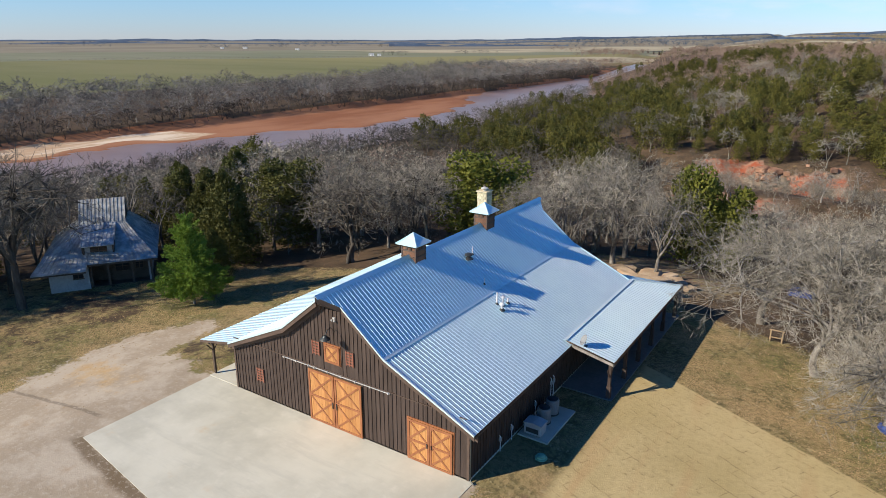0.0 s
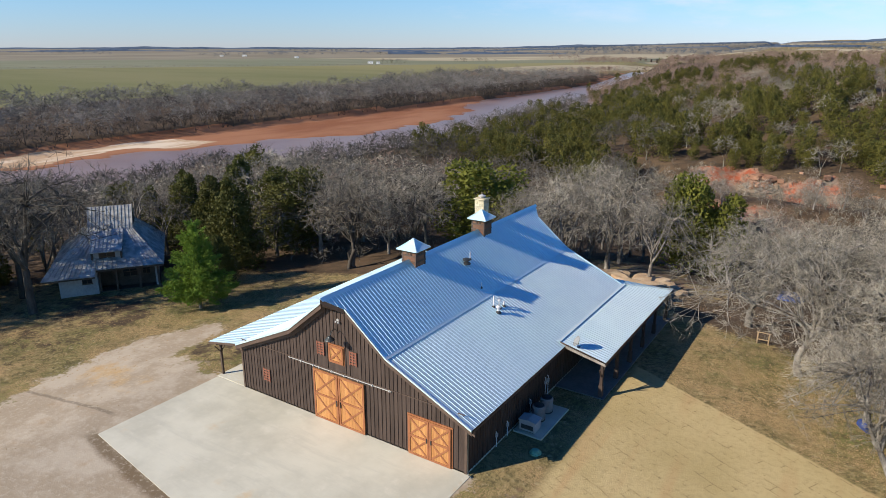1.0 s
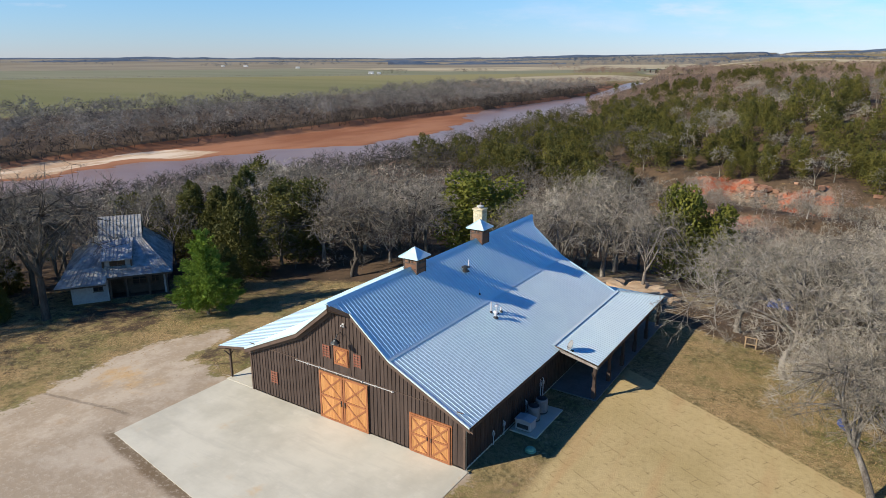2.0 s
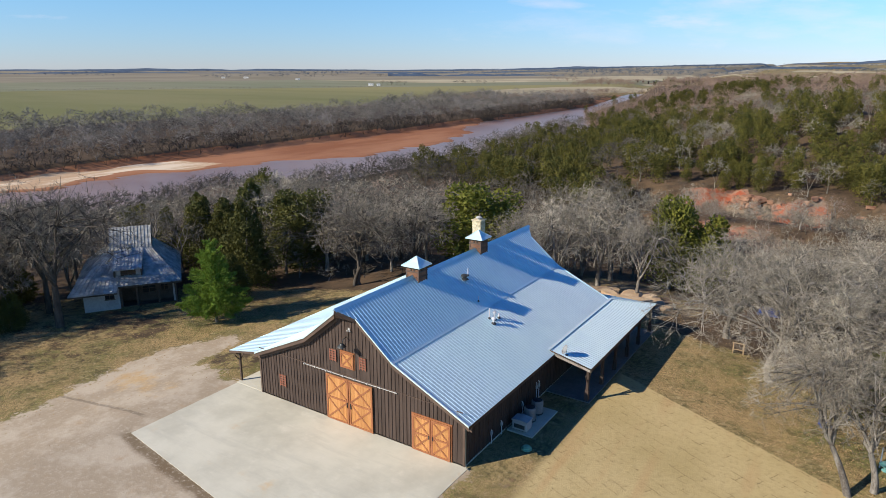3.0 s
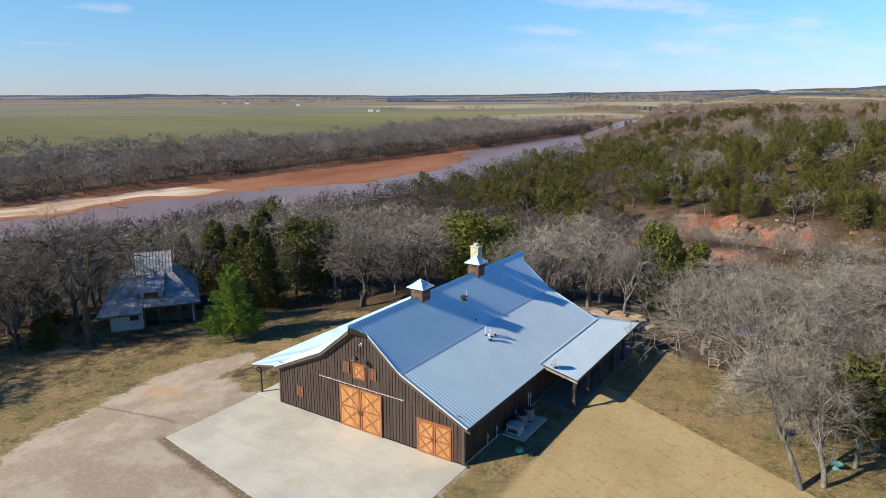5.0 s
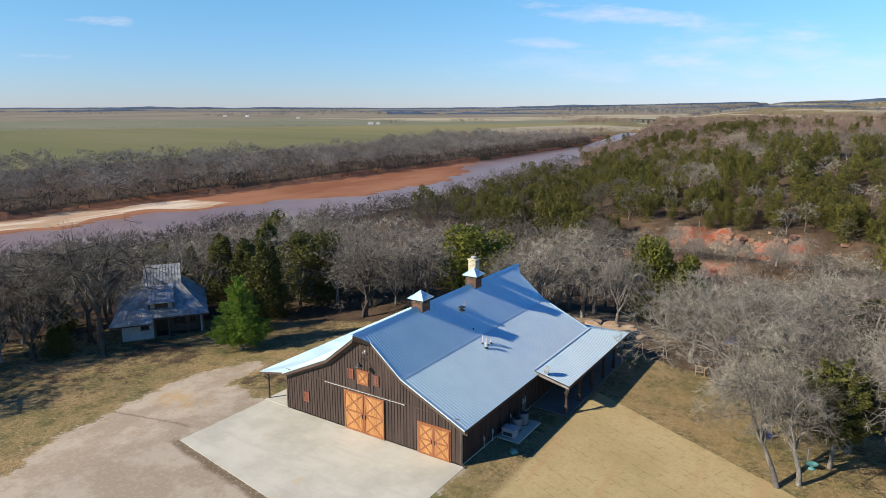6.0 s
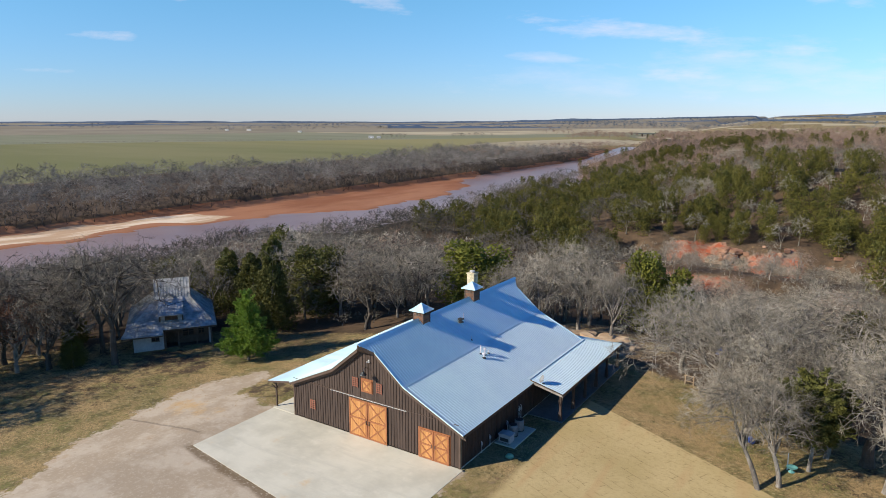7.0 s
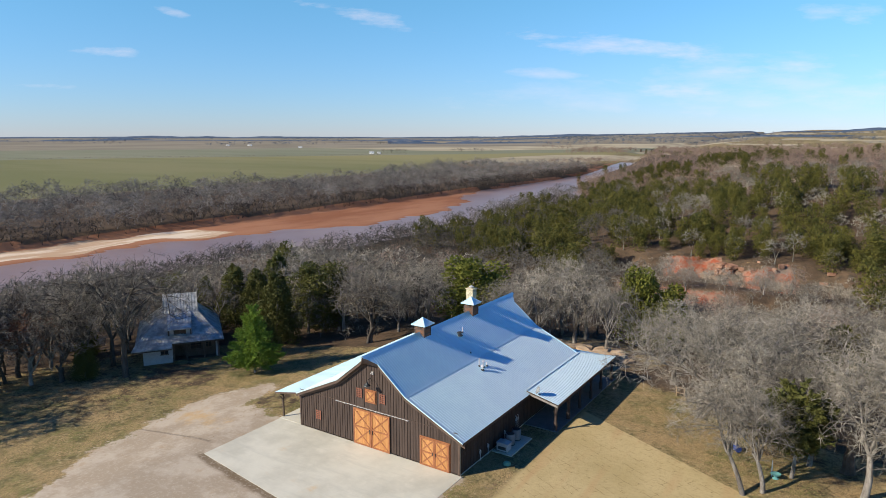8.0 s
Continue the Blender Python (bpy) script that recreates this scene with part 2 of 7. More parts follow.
OLD_ROOF = old_roof()


def concrete():
    m = Mat("pale_concrete", 0.85, 0, 0.3)
    big = m.noise(0.16, 6, 0.6)
    mid = m.noise(0.9, 5, 0.65)
    fine = m.noise(28, 3)
    c = m.mix(m.ramp(big, 0.38, 0.66), (0.59, 0.56, 0.455), (0.45, 0.425, 0.34))
    c = m.mix(m.math("MULTIPLY", m.ramp(mid, 0.52, 0.75), 0.45), c, (0.66, 0.62, 0.52))
    broom = m.noise(0.55, 5, 0.7, m.mapped((0.35, 2.2, 1), (0, 0, radians(-14))))
    c = m.mix(m.math("MULTIPLY", m.ramp(broom, 0.47, 0.70), 0.36), c, (0.42, 0.40, 0.33))
    c = m.mix(m.math("MULTIPLY", m.ramp(m.noise(0.30, 4, 0.6), 0.60, 0.76), 0.75), c, (0.56, 0.40, 0.22))
    m.color(c).bump(fine, 0.15, 0.004)
    return m.m


CONCRETE = concrete()
# porch concrete, darkened to carry the shade under the porch roof
SHADED_CONCRETE = two_tone("shaded_concrete", (0.13, 0.125, 0.115), (0.19, 0.18, 0.165), 0.6, 0.7, 0.15, 0.004)


def glass():
    m = Mat("dark_window_glass", 0.06, 0, 0.5)
    m.color((0.02, 0.024, 0.028))
    return m.m


GLASS = glass()


def water_material():
    m = Mat("muddy_river_water", 0.30, 0, 0.24)
    c = m.mix(m.ramp(m.noise(0.03, 4), 0.35, 0.65), (0.225, 0.130, 0.102), (0.27, 0.165, 0.13))
    m.color(c).bump(m.noise(0.7, 4, 0.6, m.mapped((1, 0.35, 1))), 0.25, 0.12)
    return m.m


WATER = water_material()


def ground_material():
    m = Mat("ground", 0.95, 0, 0.15)
    drive, litter, red, _ = m.attr("zone_a")
    sand, wet, green, tan = m.attr("zone_b")
    n_lo = m.noise(0.10, 5, 0.62)
    n_mid = m.noise(0.55, 5, 0.65)
    n_hi = m.noise(3.2, 4, 0.7)
    n_fine = m.noise(13, 3, 0.7)
    edge = m.math("ADD", m.math("MULTIPLY", m.math("SUBTRACT", n_mid, 0.5), 0.9), m.math("MULTIPLY", m.math("SUBTRACT", n_hi, 0.5), 0.5))

    def cut(z, lo=0.40, hi=0.60, wob=1.0):
        return m.ramp(m.math("ADD", z, m.math("MULTIPLY", edge, wob)), lo, hi)

    xyz = m.t.nodes.new("ShaderNodeSeparateXYZ")
    m.link(m.pos, xyz.inputs[0])
    px, py = xyz.outputs[0], xyz.outputs[1]
    # dormant lawn: straw, olive and brown
    lawn = m.mix(m.ramp(n_lo, 0.38, 0.62), (0.265, 0.200, 0.092), (0.145, 0.143, 0.046))
    lawn = m.mix(m.math("MULTIPLY", m.ramp(n_hi, 0.45, 0.58), 0.8), lawn, (0.10, 0.078, 0.036))
    lawn = m.mix(m.math("MULTIPLY", m.ramp(n_fine, 0.52, 0.64), 0.5), lawn, (0.40, 0.31, 0.17))
    lawn = m.mix(m.math("MULTIPLY", m.ramp(m.noise(1.1, 5, 0.75), 0.47, 0.60), 0.6), lawn, (0.082, 0.070, 0.029))
    lawn = m.mix(m.math("MULTIPLY", m.ramp(m.noise(2.3, 4, 0.75), 0.56, 0.66), 0.6), lawn, (0.44, 0.36, 0.21))
    # rolled turf: paler, cut in strips
    br = m.t.nodes.new("ShaderNodeTexBrick")
    jit = m.t.nodes.new("ShaderNodeVectorMath")
    jit.operation = "MULTIPLY_ADD"
    m.link(m.noise(1.3, 3, 0.6, None, True), jit.inputs[0])
    jit.inputs[1].default_value = (0.30, 0.30, 0)
    m.link(m.mapped((1, 1, 1), (0, 0, radians(27))), jit.inputs[2])
    m.link(jit.outputs[0], br.inputs["Vector"])
    for k, v in (("Scale", 1.0), ("Mortar Size", 0.030), ("Mortar Smooth", 0.5), ("Brick Width", 1.9), ("Row Height", 0.72)):
        br.inputs[k].default_value = v
    seam = m.math("MULTIPLY", br.outputs["Fac"], m.ramp(m.noise(0.8, 4, 0.7), 0.46, 0.60))
    turf = m.mix(m.ramp(n_lo, 0.35, 0.65), (0.465, 0.358, 0.178), (0.385, 0.295, 0.136))
    turf = m.mix(m.math("MULTIPLY", m.ramp(n_hi, 0.45, 0.75), 0.4), turf, (0.24, 0.185, 0.095))
    turf = m.mix(m.math("MULTIPLY", seam, 0.62), turf, (0.15, 0.10, 0.05))
    turf = m.mix(m.math("MULTIPLY", m.ramp(m.noise(0.22, 3, 0.5, m.mapped((2.5, 0.35, 1), (0, 0, radians(27)))), 0.50, 0.74), 0.45), turf, (0.40, 0.235, 0.110))
    # leaves blown over the grass past the turf
    drift = m.math("MULTIPLY", m.ramp(n_fine, 0.47, 0.56), m.ramp(m.noise(0.35, 4, 0.6), 0.40, 0.58))
    lawn = m.mix(m.math("MULTIPLY", drift, 0.75), lawn, (0.46, 0.30, 0.15))
    dirt = m.mix(m.ramp(m.noise(0.16, 5, 0.7), 0.42, 0.58), (0.445, 0.372, 0.282), (0.345, 0.275, 0.195))
    dirt = m.mix(m.math("MULTIPLY", m.ramp(n_mid, 0.55, 0.74), 0.55), dirt, (0.36, 0.255, 0.155))
    # clay stain in the yard and a crack across it
    ex, ey = m.math("DIVIDE", m.math("ADD", px, 28.4), 6.0), m.math("DIVIDE", m.math("ADD", py, 3.6), 2.6)
    spot = m.math("ADD", m.math("SUBTRACT", 1.0, m.math("ADD", m.math("POWER", m.math("ABSOLUTE", ex), 2.0), m.math("POWER", m.math("ABSOLUTE", ey), 2.0))), m.math("MULTIPLY", edge, 5.0))
    dirt = m.mix(m.math("MULTIPLY", m.ramp(spot, 0.45, 1.9), 0.8), dirt, (0.48, 0.315, 0.14))
    line = m.math("ABSOLUTE", m.math("ADD", m.math("ADD", py, m.math("MULTIPLY", px, -0.073)), m.math("ADD", 5.6, m.math("MULTIPLY", edge, 0.35))))
    crack = m.math("MULTIPLY", m.math("SUBTRACT", 1.0, m.ramp(line, 0.06, 0.22)), m.math("MULTIPLY", m.ramp(px, -33.5, -32.5), m.math("SUBTRACT", 1.0, m.ramp(px, -23.2, -22.2))))
    dirt = m.mix(m.math("MULTIPLY", crack, 0.5), dirt, (0.11, 0.085, 0.06))
    # trodden leaves and soil along the near edge of the slab
    lip = m.math("ABSOLUTE", m.math("ADD", m.math("ADD", py, m.math("MULTIPLY", px, 0.135)), m.math("ADD", 12.35, m.math("MULTIPLY", edge, 1.1))))
    lip = m.math("MULTIPLY", m.math("SUBTRACT", 1.0, m.ramp(lip, 0.18, 0.75)), m.math("MULTIPLY", m.ramp(px, -22.5, -21.0), m.math("SUBTRACT", 1.0, m.ramp(px, -3.0, 0.0))))
    dirt = m.mix(m.math("MULTIPLY", lip, 0.85), dirt, (0.15, 0.105, 0.06))
    dirt = m.mix(m.math("MULTIPLY", m.ramp(n_hi, 0.50, 0.66), 0.5), dirt, (0.50, 0.43, 0.335))
    dirt = m.mix(m.math("MULTIPLY", m.ramp(m.noise(1.6, 5, 0.75), 0.60, 0.72), 0.7), dirt, (0.20, 0.155, 0.10))
    # leaf litter browns, lowered to carry the shade between the trees
    leaves = m.mix(m.ramp(n_mid, 0.35, 0.65), (0.100, 0.066, 0.041), (0.062, 0.045, 0.029))
    leaves = m.mix(m.math("MULTIPLY", m.ramp(n_fine, 0.48, 0.7), 0.6), leaves, (0.19, 0.125, 0.072))
    soil = m.mix(m.ramp(n_mid, 0.35, 0.65), (0.27, 0.070, 0.034), (0.27, 0.165, 0.115))
    soil = m.mix(m.ramp(m.noise(0.13, 5, 0.7), 0.46, 0.56), soil, (0.19, 0.145, 0.105))
    bar = m.mix(m.ramp(m.noise(0.09, 6, 0.7, m.mapped((1, 0.22, 1))), 0.42, 0.58), (0.66, 0.54, 0.40), (0.46, 0.31, 0.19))
    mud = m.mix(m.ramp(m.noise(0.04, 5, 0.6, m.mapped((1, 0.3, 1))), 0.38, 0.62), (0.232, 0.091, 0.042), (0.325, 0.150, 0.078))
    # fields: winter wheat up to the hedge, a greyer field, then fallow and stubble strips
    row = m.math("ADD", m.math("MULTIPLY", px, -0.86), m.math("MULTIPLY", py, 0.51))
    patch = m.noise(0.006, 4, 0.6, m.mapped((0.3, 1, 1)))
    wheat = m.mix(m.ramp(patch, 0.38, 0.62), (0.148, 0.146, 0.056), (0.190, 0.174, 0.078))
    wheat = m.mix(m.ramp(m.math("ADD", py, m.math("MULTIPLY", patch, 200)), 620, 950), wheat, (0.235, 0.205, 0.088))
    grey_wheat = m.mix(m.ramp(patch, 0.38, 0.62), (0.178, 0.180, 0.108), (0.215, 0.205, 0.130))
    fallow = m.mix(m.ramp(m.noise(0.004, 4), 0.38, 0.62), (0.20, 0.168, 0.115), (0.255, 0.215, 0.150))
    wheat = m.mix(m.ramp(row, 1078, 1086), wheat, grey_wheat)
    wheat = m.mix(m.ramp(m.math("ADD", row, m.math("MULTIPLY", patch, 120)), 1690, 1740), wheat, fallow)
    stubble = m.mix(m.ramp(m.noise(0.004, 4), 0.38, 0.62), (0.43, 0.36, 0.235), (0.30, 0.25, 0.16))
    rim = m.math("ADD", m.math("ADD", py, m.math("MULTIPLY", px, 0.516)), m.math("MULTIPLY", edge, 0.35))
    laid = m.math("MULTIPLY", m.math("SUBTRACT", 1.0, m.ramp(rim, 20.30, 20.55)), m.ramp(m.math("ADD", px, m.math("MULTIPLY", edge, 1.2)), 3.5, 4.3))
    c = m.mix(laid, lawn, turf)
    c = m.mix(cut(drive, 0.40, 0.60, 1.9), c, dirt)
    c = m.mix(cut(litter, wob=0.9), c, leaves)
    c = m.mix(cut(red, wob=0.9), c, soil)
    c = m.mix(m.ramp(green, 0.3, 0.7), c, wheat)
    c = m.mix(m.ramp(tan, 0.3, 0.7), c, stubble)
    c = m.mix(m.ramp(wet, 0.35, 0.65), c, mud)
    c = m.mix(m.ramp(m.math("ADD", sand, m.math("MULTIPLY", m.math("SUBTRACT", m.noise(0.06, 4, 0.6, m.mapped((1, 0.3, 1))), 0.5), 1.2)), 0.4, 0.6), c, bar)
    h = m.math("ADD", n_hi, m.math("MULTIPLY", n_fine, 0.6))
    m.color(c).bump(h, 0.6, 0.04)
    return m.m


GROUND = ground_material()

# ---------------------------------------------------------------- builders


def mesh_from(name, verts, faces, mats, smooth=False):
    me = bpy.data.meshes.new(name)
    me.from_pydata([tuple(v) for v in verts], [], [tuple(f) for f in faces])
    for m in mats if isinstance(mats, (list, tuple)) else [mats]:
        me.materials.append(m)
    if smooth:
        me.polygons.foreach_set("use_smooth", [True] * len(me.polygons))
    me.update()
    return me


def mesh_np(name, verts, faces, mat, smooth=False):
    """A mesh of triangles or of quads from two arrays."""
    verts, faces = np.asarray(verts, np.float32), np.asarray(faces, np.int32)
    k = faces.shape[1]
    me = bpy.data.meshes.new(name)
    me.vertices.add(len(verts))
    me.vertices.foreach_set("co", verts.ravel())
    me.loops.add(faces.size)
    me.loops.foreach_set("vertex_index", faces.ravel())
    me.polygons.add(len(faces))
    me.polygons.foreach_set("loop_start", np.arange(0, faces.size, k, dtype=np.int32))
    me.polygons.foreach_set("loop_total", np.full(len(faces), k, dtype=np.int32))
    me.update(calc_edges=True)
    me.materials.append(mat)
    if smooth:
        me.polygons.foreach_set("use_smooth", np.ones(len(faces), dtype=bool))
    return me


def hang(name, me, parent=None, label="", at=None):
    """One mesh object under a thing or a part, in its parent's space."""
    ob = new(name, me)
    if parent is not None:
        ob.parent = parent
    if at is not None:
        ob.matrix_basis = at
    return tagged(ob, label)


def part(name, bm, material, parent=None, label="", bevel=0.0):
    if bevel:
        bmesh.ops.bevel(bm, geom=list(bm.edges), offset=bevel, segments=1, affect="EDGES")
    bmesh.ops.recalc_face_normals(bm, faces=list(bm.faces))
    me = bpy.data.meshes.new(name)
    bm.to_mesh(me)
    bm.free()
    me.materials.append(material)
    return hang(name, me, parent, label)


def thing(name, label, category, m=None, group="", kind=""):
    ob = new(name)
    ob.empty_display_size = 0.3
    ob.matrix_basis = m or Matrix()
    return tagged(ob, label, category, group, kind)


def box(bm, x0, x1, y0, y1, z0, z1, m=None):
    co = [Vector((x, y, z)) for z in (z0, z1) for y in (y0, y1) for x in (x0, x1)]
    vs = [bm.verts.new(m @ c if m else c) for c in co]
    for f in ((0, 2, 3, 1), (4, 5, 7, 6), (0, 1, 5, 4), (2, 6, 7, 3), (0, 4, 6, 2), (1, 3, 7, 5)):
        bm.faces.new([vs[i] for i in f])
    return bm


def boxed(*a, m=None):
    return box(bmesh.new(), *a, m=m)


def slab(bm, outline, way):
    """A flat outline pushed along a vector."""
    lo = [bm.verts.new(Vector(p)) for p in outline]
    hi = [bm.verts.new(Vector(p) + Vector(way)) for p in outline]
    bm.faces.new(lo)
    bm.faces.new(hi[::-1])
    for i in range(len(lo)):
        j = (i + 1) % len(lo)
        bm.faces.new((lo[i], lo[j], hi[j], hi[i]))
    return bm


def tube(bm, pts, r, sides=8, ends=True, taper=None):
    """A round bar through points."""
    rings = []
    for i, p in enumerate(pts):
        p = Vector(p)
        d = (Vector(pts[min(i + 1, len(pts) - 1)]) - Vector(pts[max(i - 1, 0)])).normalized()
        a = d.orthogonal().normalized()
        b = d.cross(a)
        rr = r if taper is None else taper[i]
        rings.append([bm.verts.new(p + rr * (math.cos(t) * a + math.sin(t) * b)) for t in (2 * math.pi * k / sides for k in range(sides))])
    for i in range(len(rings) - 1):
        # rings may be turned against each other: join nearest corners
        off = min(range(sides), key=lambda o: (rings[i][0].co - rings[i + 1][o].co).length)
        for k in range(sides):
            q = (k + 1) % sides
            bm.faces.new((rings[i][k], rings[i][q], rings[i + 1][(q + off) % sides], rings[i + 1][(k + off) % sides]))
    if ends:
        bm.faces.new(rings[0][::-1])
        bm.faces.new(rings[-1])
    return bm


def lathe(bm, profile, sides=20, at=(0, 0, 0)):
    at = Vector(at)
    rings = [[bm.verts.new(at + Vector((r * math.cos(t), r * math.sin(t), z))) for t in (2 * math.pi * k / sides for k in range(sides))] for r, z in profile]
    for a, b in zip(rings, rings[1:]):
        for k in range(sides):
            q = (k + 1) % sides
            bm.faces.new((a[k], a[q], b[q], b[k]))
    bm.faces.new(rings[0][::-1])
    bm.faces.new(rings[-1])
    return bm


# ---------------------------------------------------------------- lie of the land
def step(v, a, b):
    t = np.clip((v - a) / (b - a), 0, 1)
    return t * t * (3 - 2 * t)


def lumps(x, y, size, seed=0.0):
    """Gentle swells between -1 and 1."""
    x, y = x / size, y / size
    return (np.sin(1.7 * x + 1.3 * y + seed) + np.sin(2.9 * y - 1.1 * x + 2.1 * seed) + np.sin(2.3 * x + 3.7 * y + 0.7 * seed) * 0.6) / 2.6


def hill_foot(y):
    return np.interp(y, [100, 160, 215, 300, 400, 600, 1000], [-46, -50, -60, -95, -135, -215, -330])


def sand_edge(y):
    """How far the sand bar reaches into the river from the far bank."""
    reach = np.interp(y, [-400, 0, 52, 100, 130, 145, 164, 182, 206, 262, 300, 345, 380, 2000], [32, 28, 29, 29, 33, 39, 46, 54, 58, 53, 36, 10, 0, -4])
    return far_bank(y) + reach + 3.0 * np.sin(y * 0.11) + 2.0 * np.sin(y * 0.27 + 1)


def far_bank(y):
    return np.interp(y, [-500, 0, 100, 400, 600, 900, 1400, 3000], [-232, -226, -222, -213, -222, -290, -420, -600])


def height(x, y):
    x, y = np.asarray(x, float), np.asarray(y, float)
    # barn terrace, falling to the west and to the north
    west = np.interp(x, [-150, -120, -90, -66, -50, -34, -24], [-12.3, -10.0, -6.2, -2.4, -1.5, -1.2, 0])
    north = np.interp(y, [30, 40, 52, 70, 95, 108, 115, 120, 127, 136, 146, 162, 190], [0, -1.4, -3.2, -6.4, -10.2, -12.2, -12.2, -8.4, -8.3, -11.4, -13.2, -13.2, -13.2])
    foot = hill_foot(y)
    d = np.minimum(y - 160 + 1.8 * np.sin(x * 0.23 + 1) + 1.1 * np.sin(x * 0.61), (x - foot) * 0.95)
    hill = np.interp(d, [-12, -8, -3.5, 4, 28, 75, 130, 300, 700, 1500], [-14, -13, -7.2, -6.2, -2.2, 8.5, 12, 17, 18, 20])
    low_west = step(x, -48, -20)
    valley = np.where(y < 112, north, north * low_west - 12.2 * (1 - low_west))
    valley = np.where(y < 162, valley, -13.2)
    land = np.minimum(west, valley)
    land = np.where(y > 148, np.maximum(land, hill), land)
    # rough ground in the woods
    wild = np.clip((np.hypot((x + 12) / 52, (y - 2) / 34) - 1.0) * 2, 0, 1)
    land = land + wild * (0.35 * lumps(x, y, 9, 1) + 0.5 * lumps(x, y, 23, 2))
    # river bed and sand bar
    fb = far_bank(y)
    near = fb + np.interp(y, [-500, 60, 180, 330, 420, 3000], [80, 72, 62, 50, 42, 60])
    bed = np.where(x < sand_edge(y), -11.78 + 0.06 * lumps(x, y, 12), -12.9)
    t = step(x, near - 4, near + 8)
    land = np.where(x < near + 8, bed * (1 - t) + land * t, land)
    # far plain
    far = np.hypot(x + 220, y)
    plain = -9.0 + np.interp(far, [0, 900, 2500, 4600], [0, 0.5, 4, 14]) + np.clip(lumps(x, y, 320, 3), 0, 1) * np.interp(far, [500, 2500], [0, 4])
    t = step(x, fb - 5, fb + 1)
    land = np.where(x < fb + 1, plain * (1 - t) + bed * t, land)
    # the country climbs beyond the hill, most to the right of the river
    r = np.hypot(x, y)
    east = step(np.arctan2(x, np.maximum(y, 1.0)), -0.62, 0.02)
    back = step(r, 560, 950)
    rolling = np.interp(r, [400, 900, 1600, 3000, 4700], [-6, -8, -2, 18, 58]) * (0.35 + 0.65 * east) - 4 * (1 - east) + lumps(x, y, 210, 5) * np.interp(r, [700, 3000], [4, 8])
    rolling = np.where(y > 0, rolling, land)
    side = step(x, fb + 20, fb + 160)
    land = land * (1 - back * side) + rolling * back * side
    plain_far = step(r, 1500, 4700) * east * 50
    return land + np.where(x < fb, plain_far, plain_far * (1 - side))


def z_at(x, y):
    return float(height(x, y))


def spread(lo, hi, fine_lo, fine_hi, fine, mid_lo, mid_hi, mid, growth=1.06):
    a = list(np.arange(fine_lo, fine_hi + fine, fine))
    s, v = fine, a[-1]
    while v < hi:
        s = min(s * 1.12, mid) if v < mid_hi else s * growth
        v += s
        a.append(min(v, hi))
    s, v = fine, a[0]
    out = []
    while v > lo:
        s = min(s * 1.12, mid) if v > mid_lo else s * growth
        v -= s
        out.append(max(v, lo))
    return np.array(out[::-1] + a)


def inside(x, y, loop):
    """Distance to the rim of a closed outline, positive within it."""
    best, within = np.full(x.shape, 1e9), np.zeros(x.shape, bool)
    for (ax, ay), (bx, by) in zip(loop, loop[1:] + loop[:1]):
        t = np.clip(((x - ax) * (bx - ax) + (y - ay) * (by - ay)) / ((bx - ax) ** 2 + (by - ay) ** 2), 0, 1)
        best = np.minimum(best, np.hypot(x - ax - t * (bx - ax), y - ay - t * (by - ay)))
        if ay != by:
            within ^= ((ay > y) != (by > y)) & (x < (bx - ax) * (y - ay) / (by - ay) + ax)
    return np.where(within, best, -best)


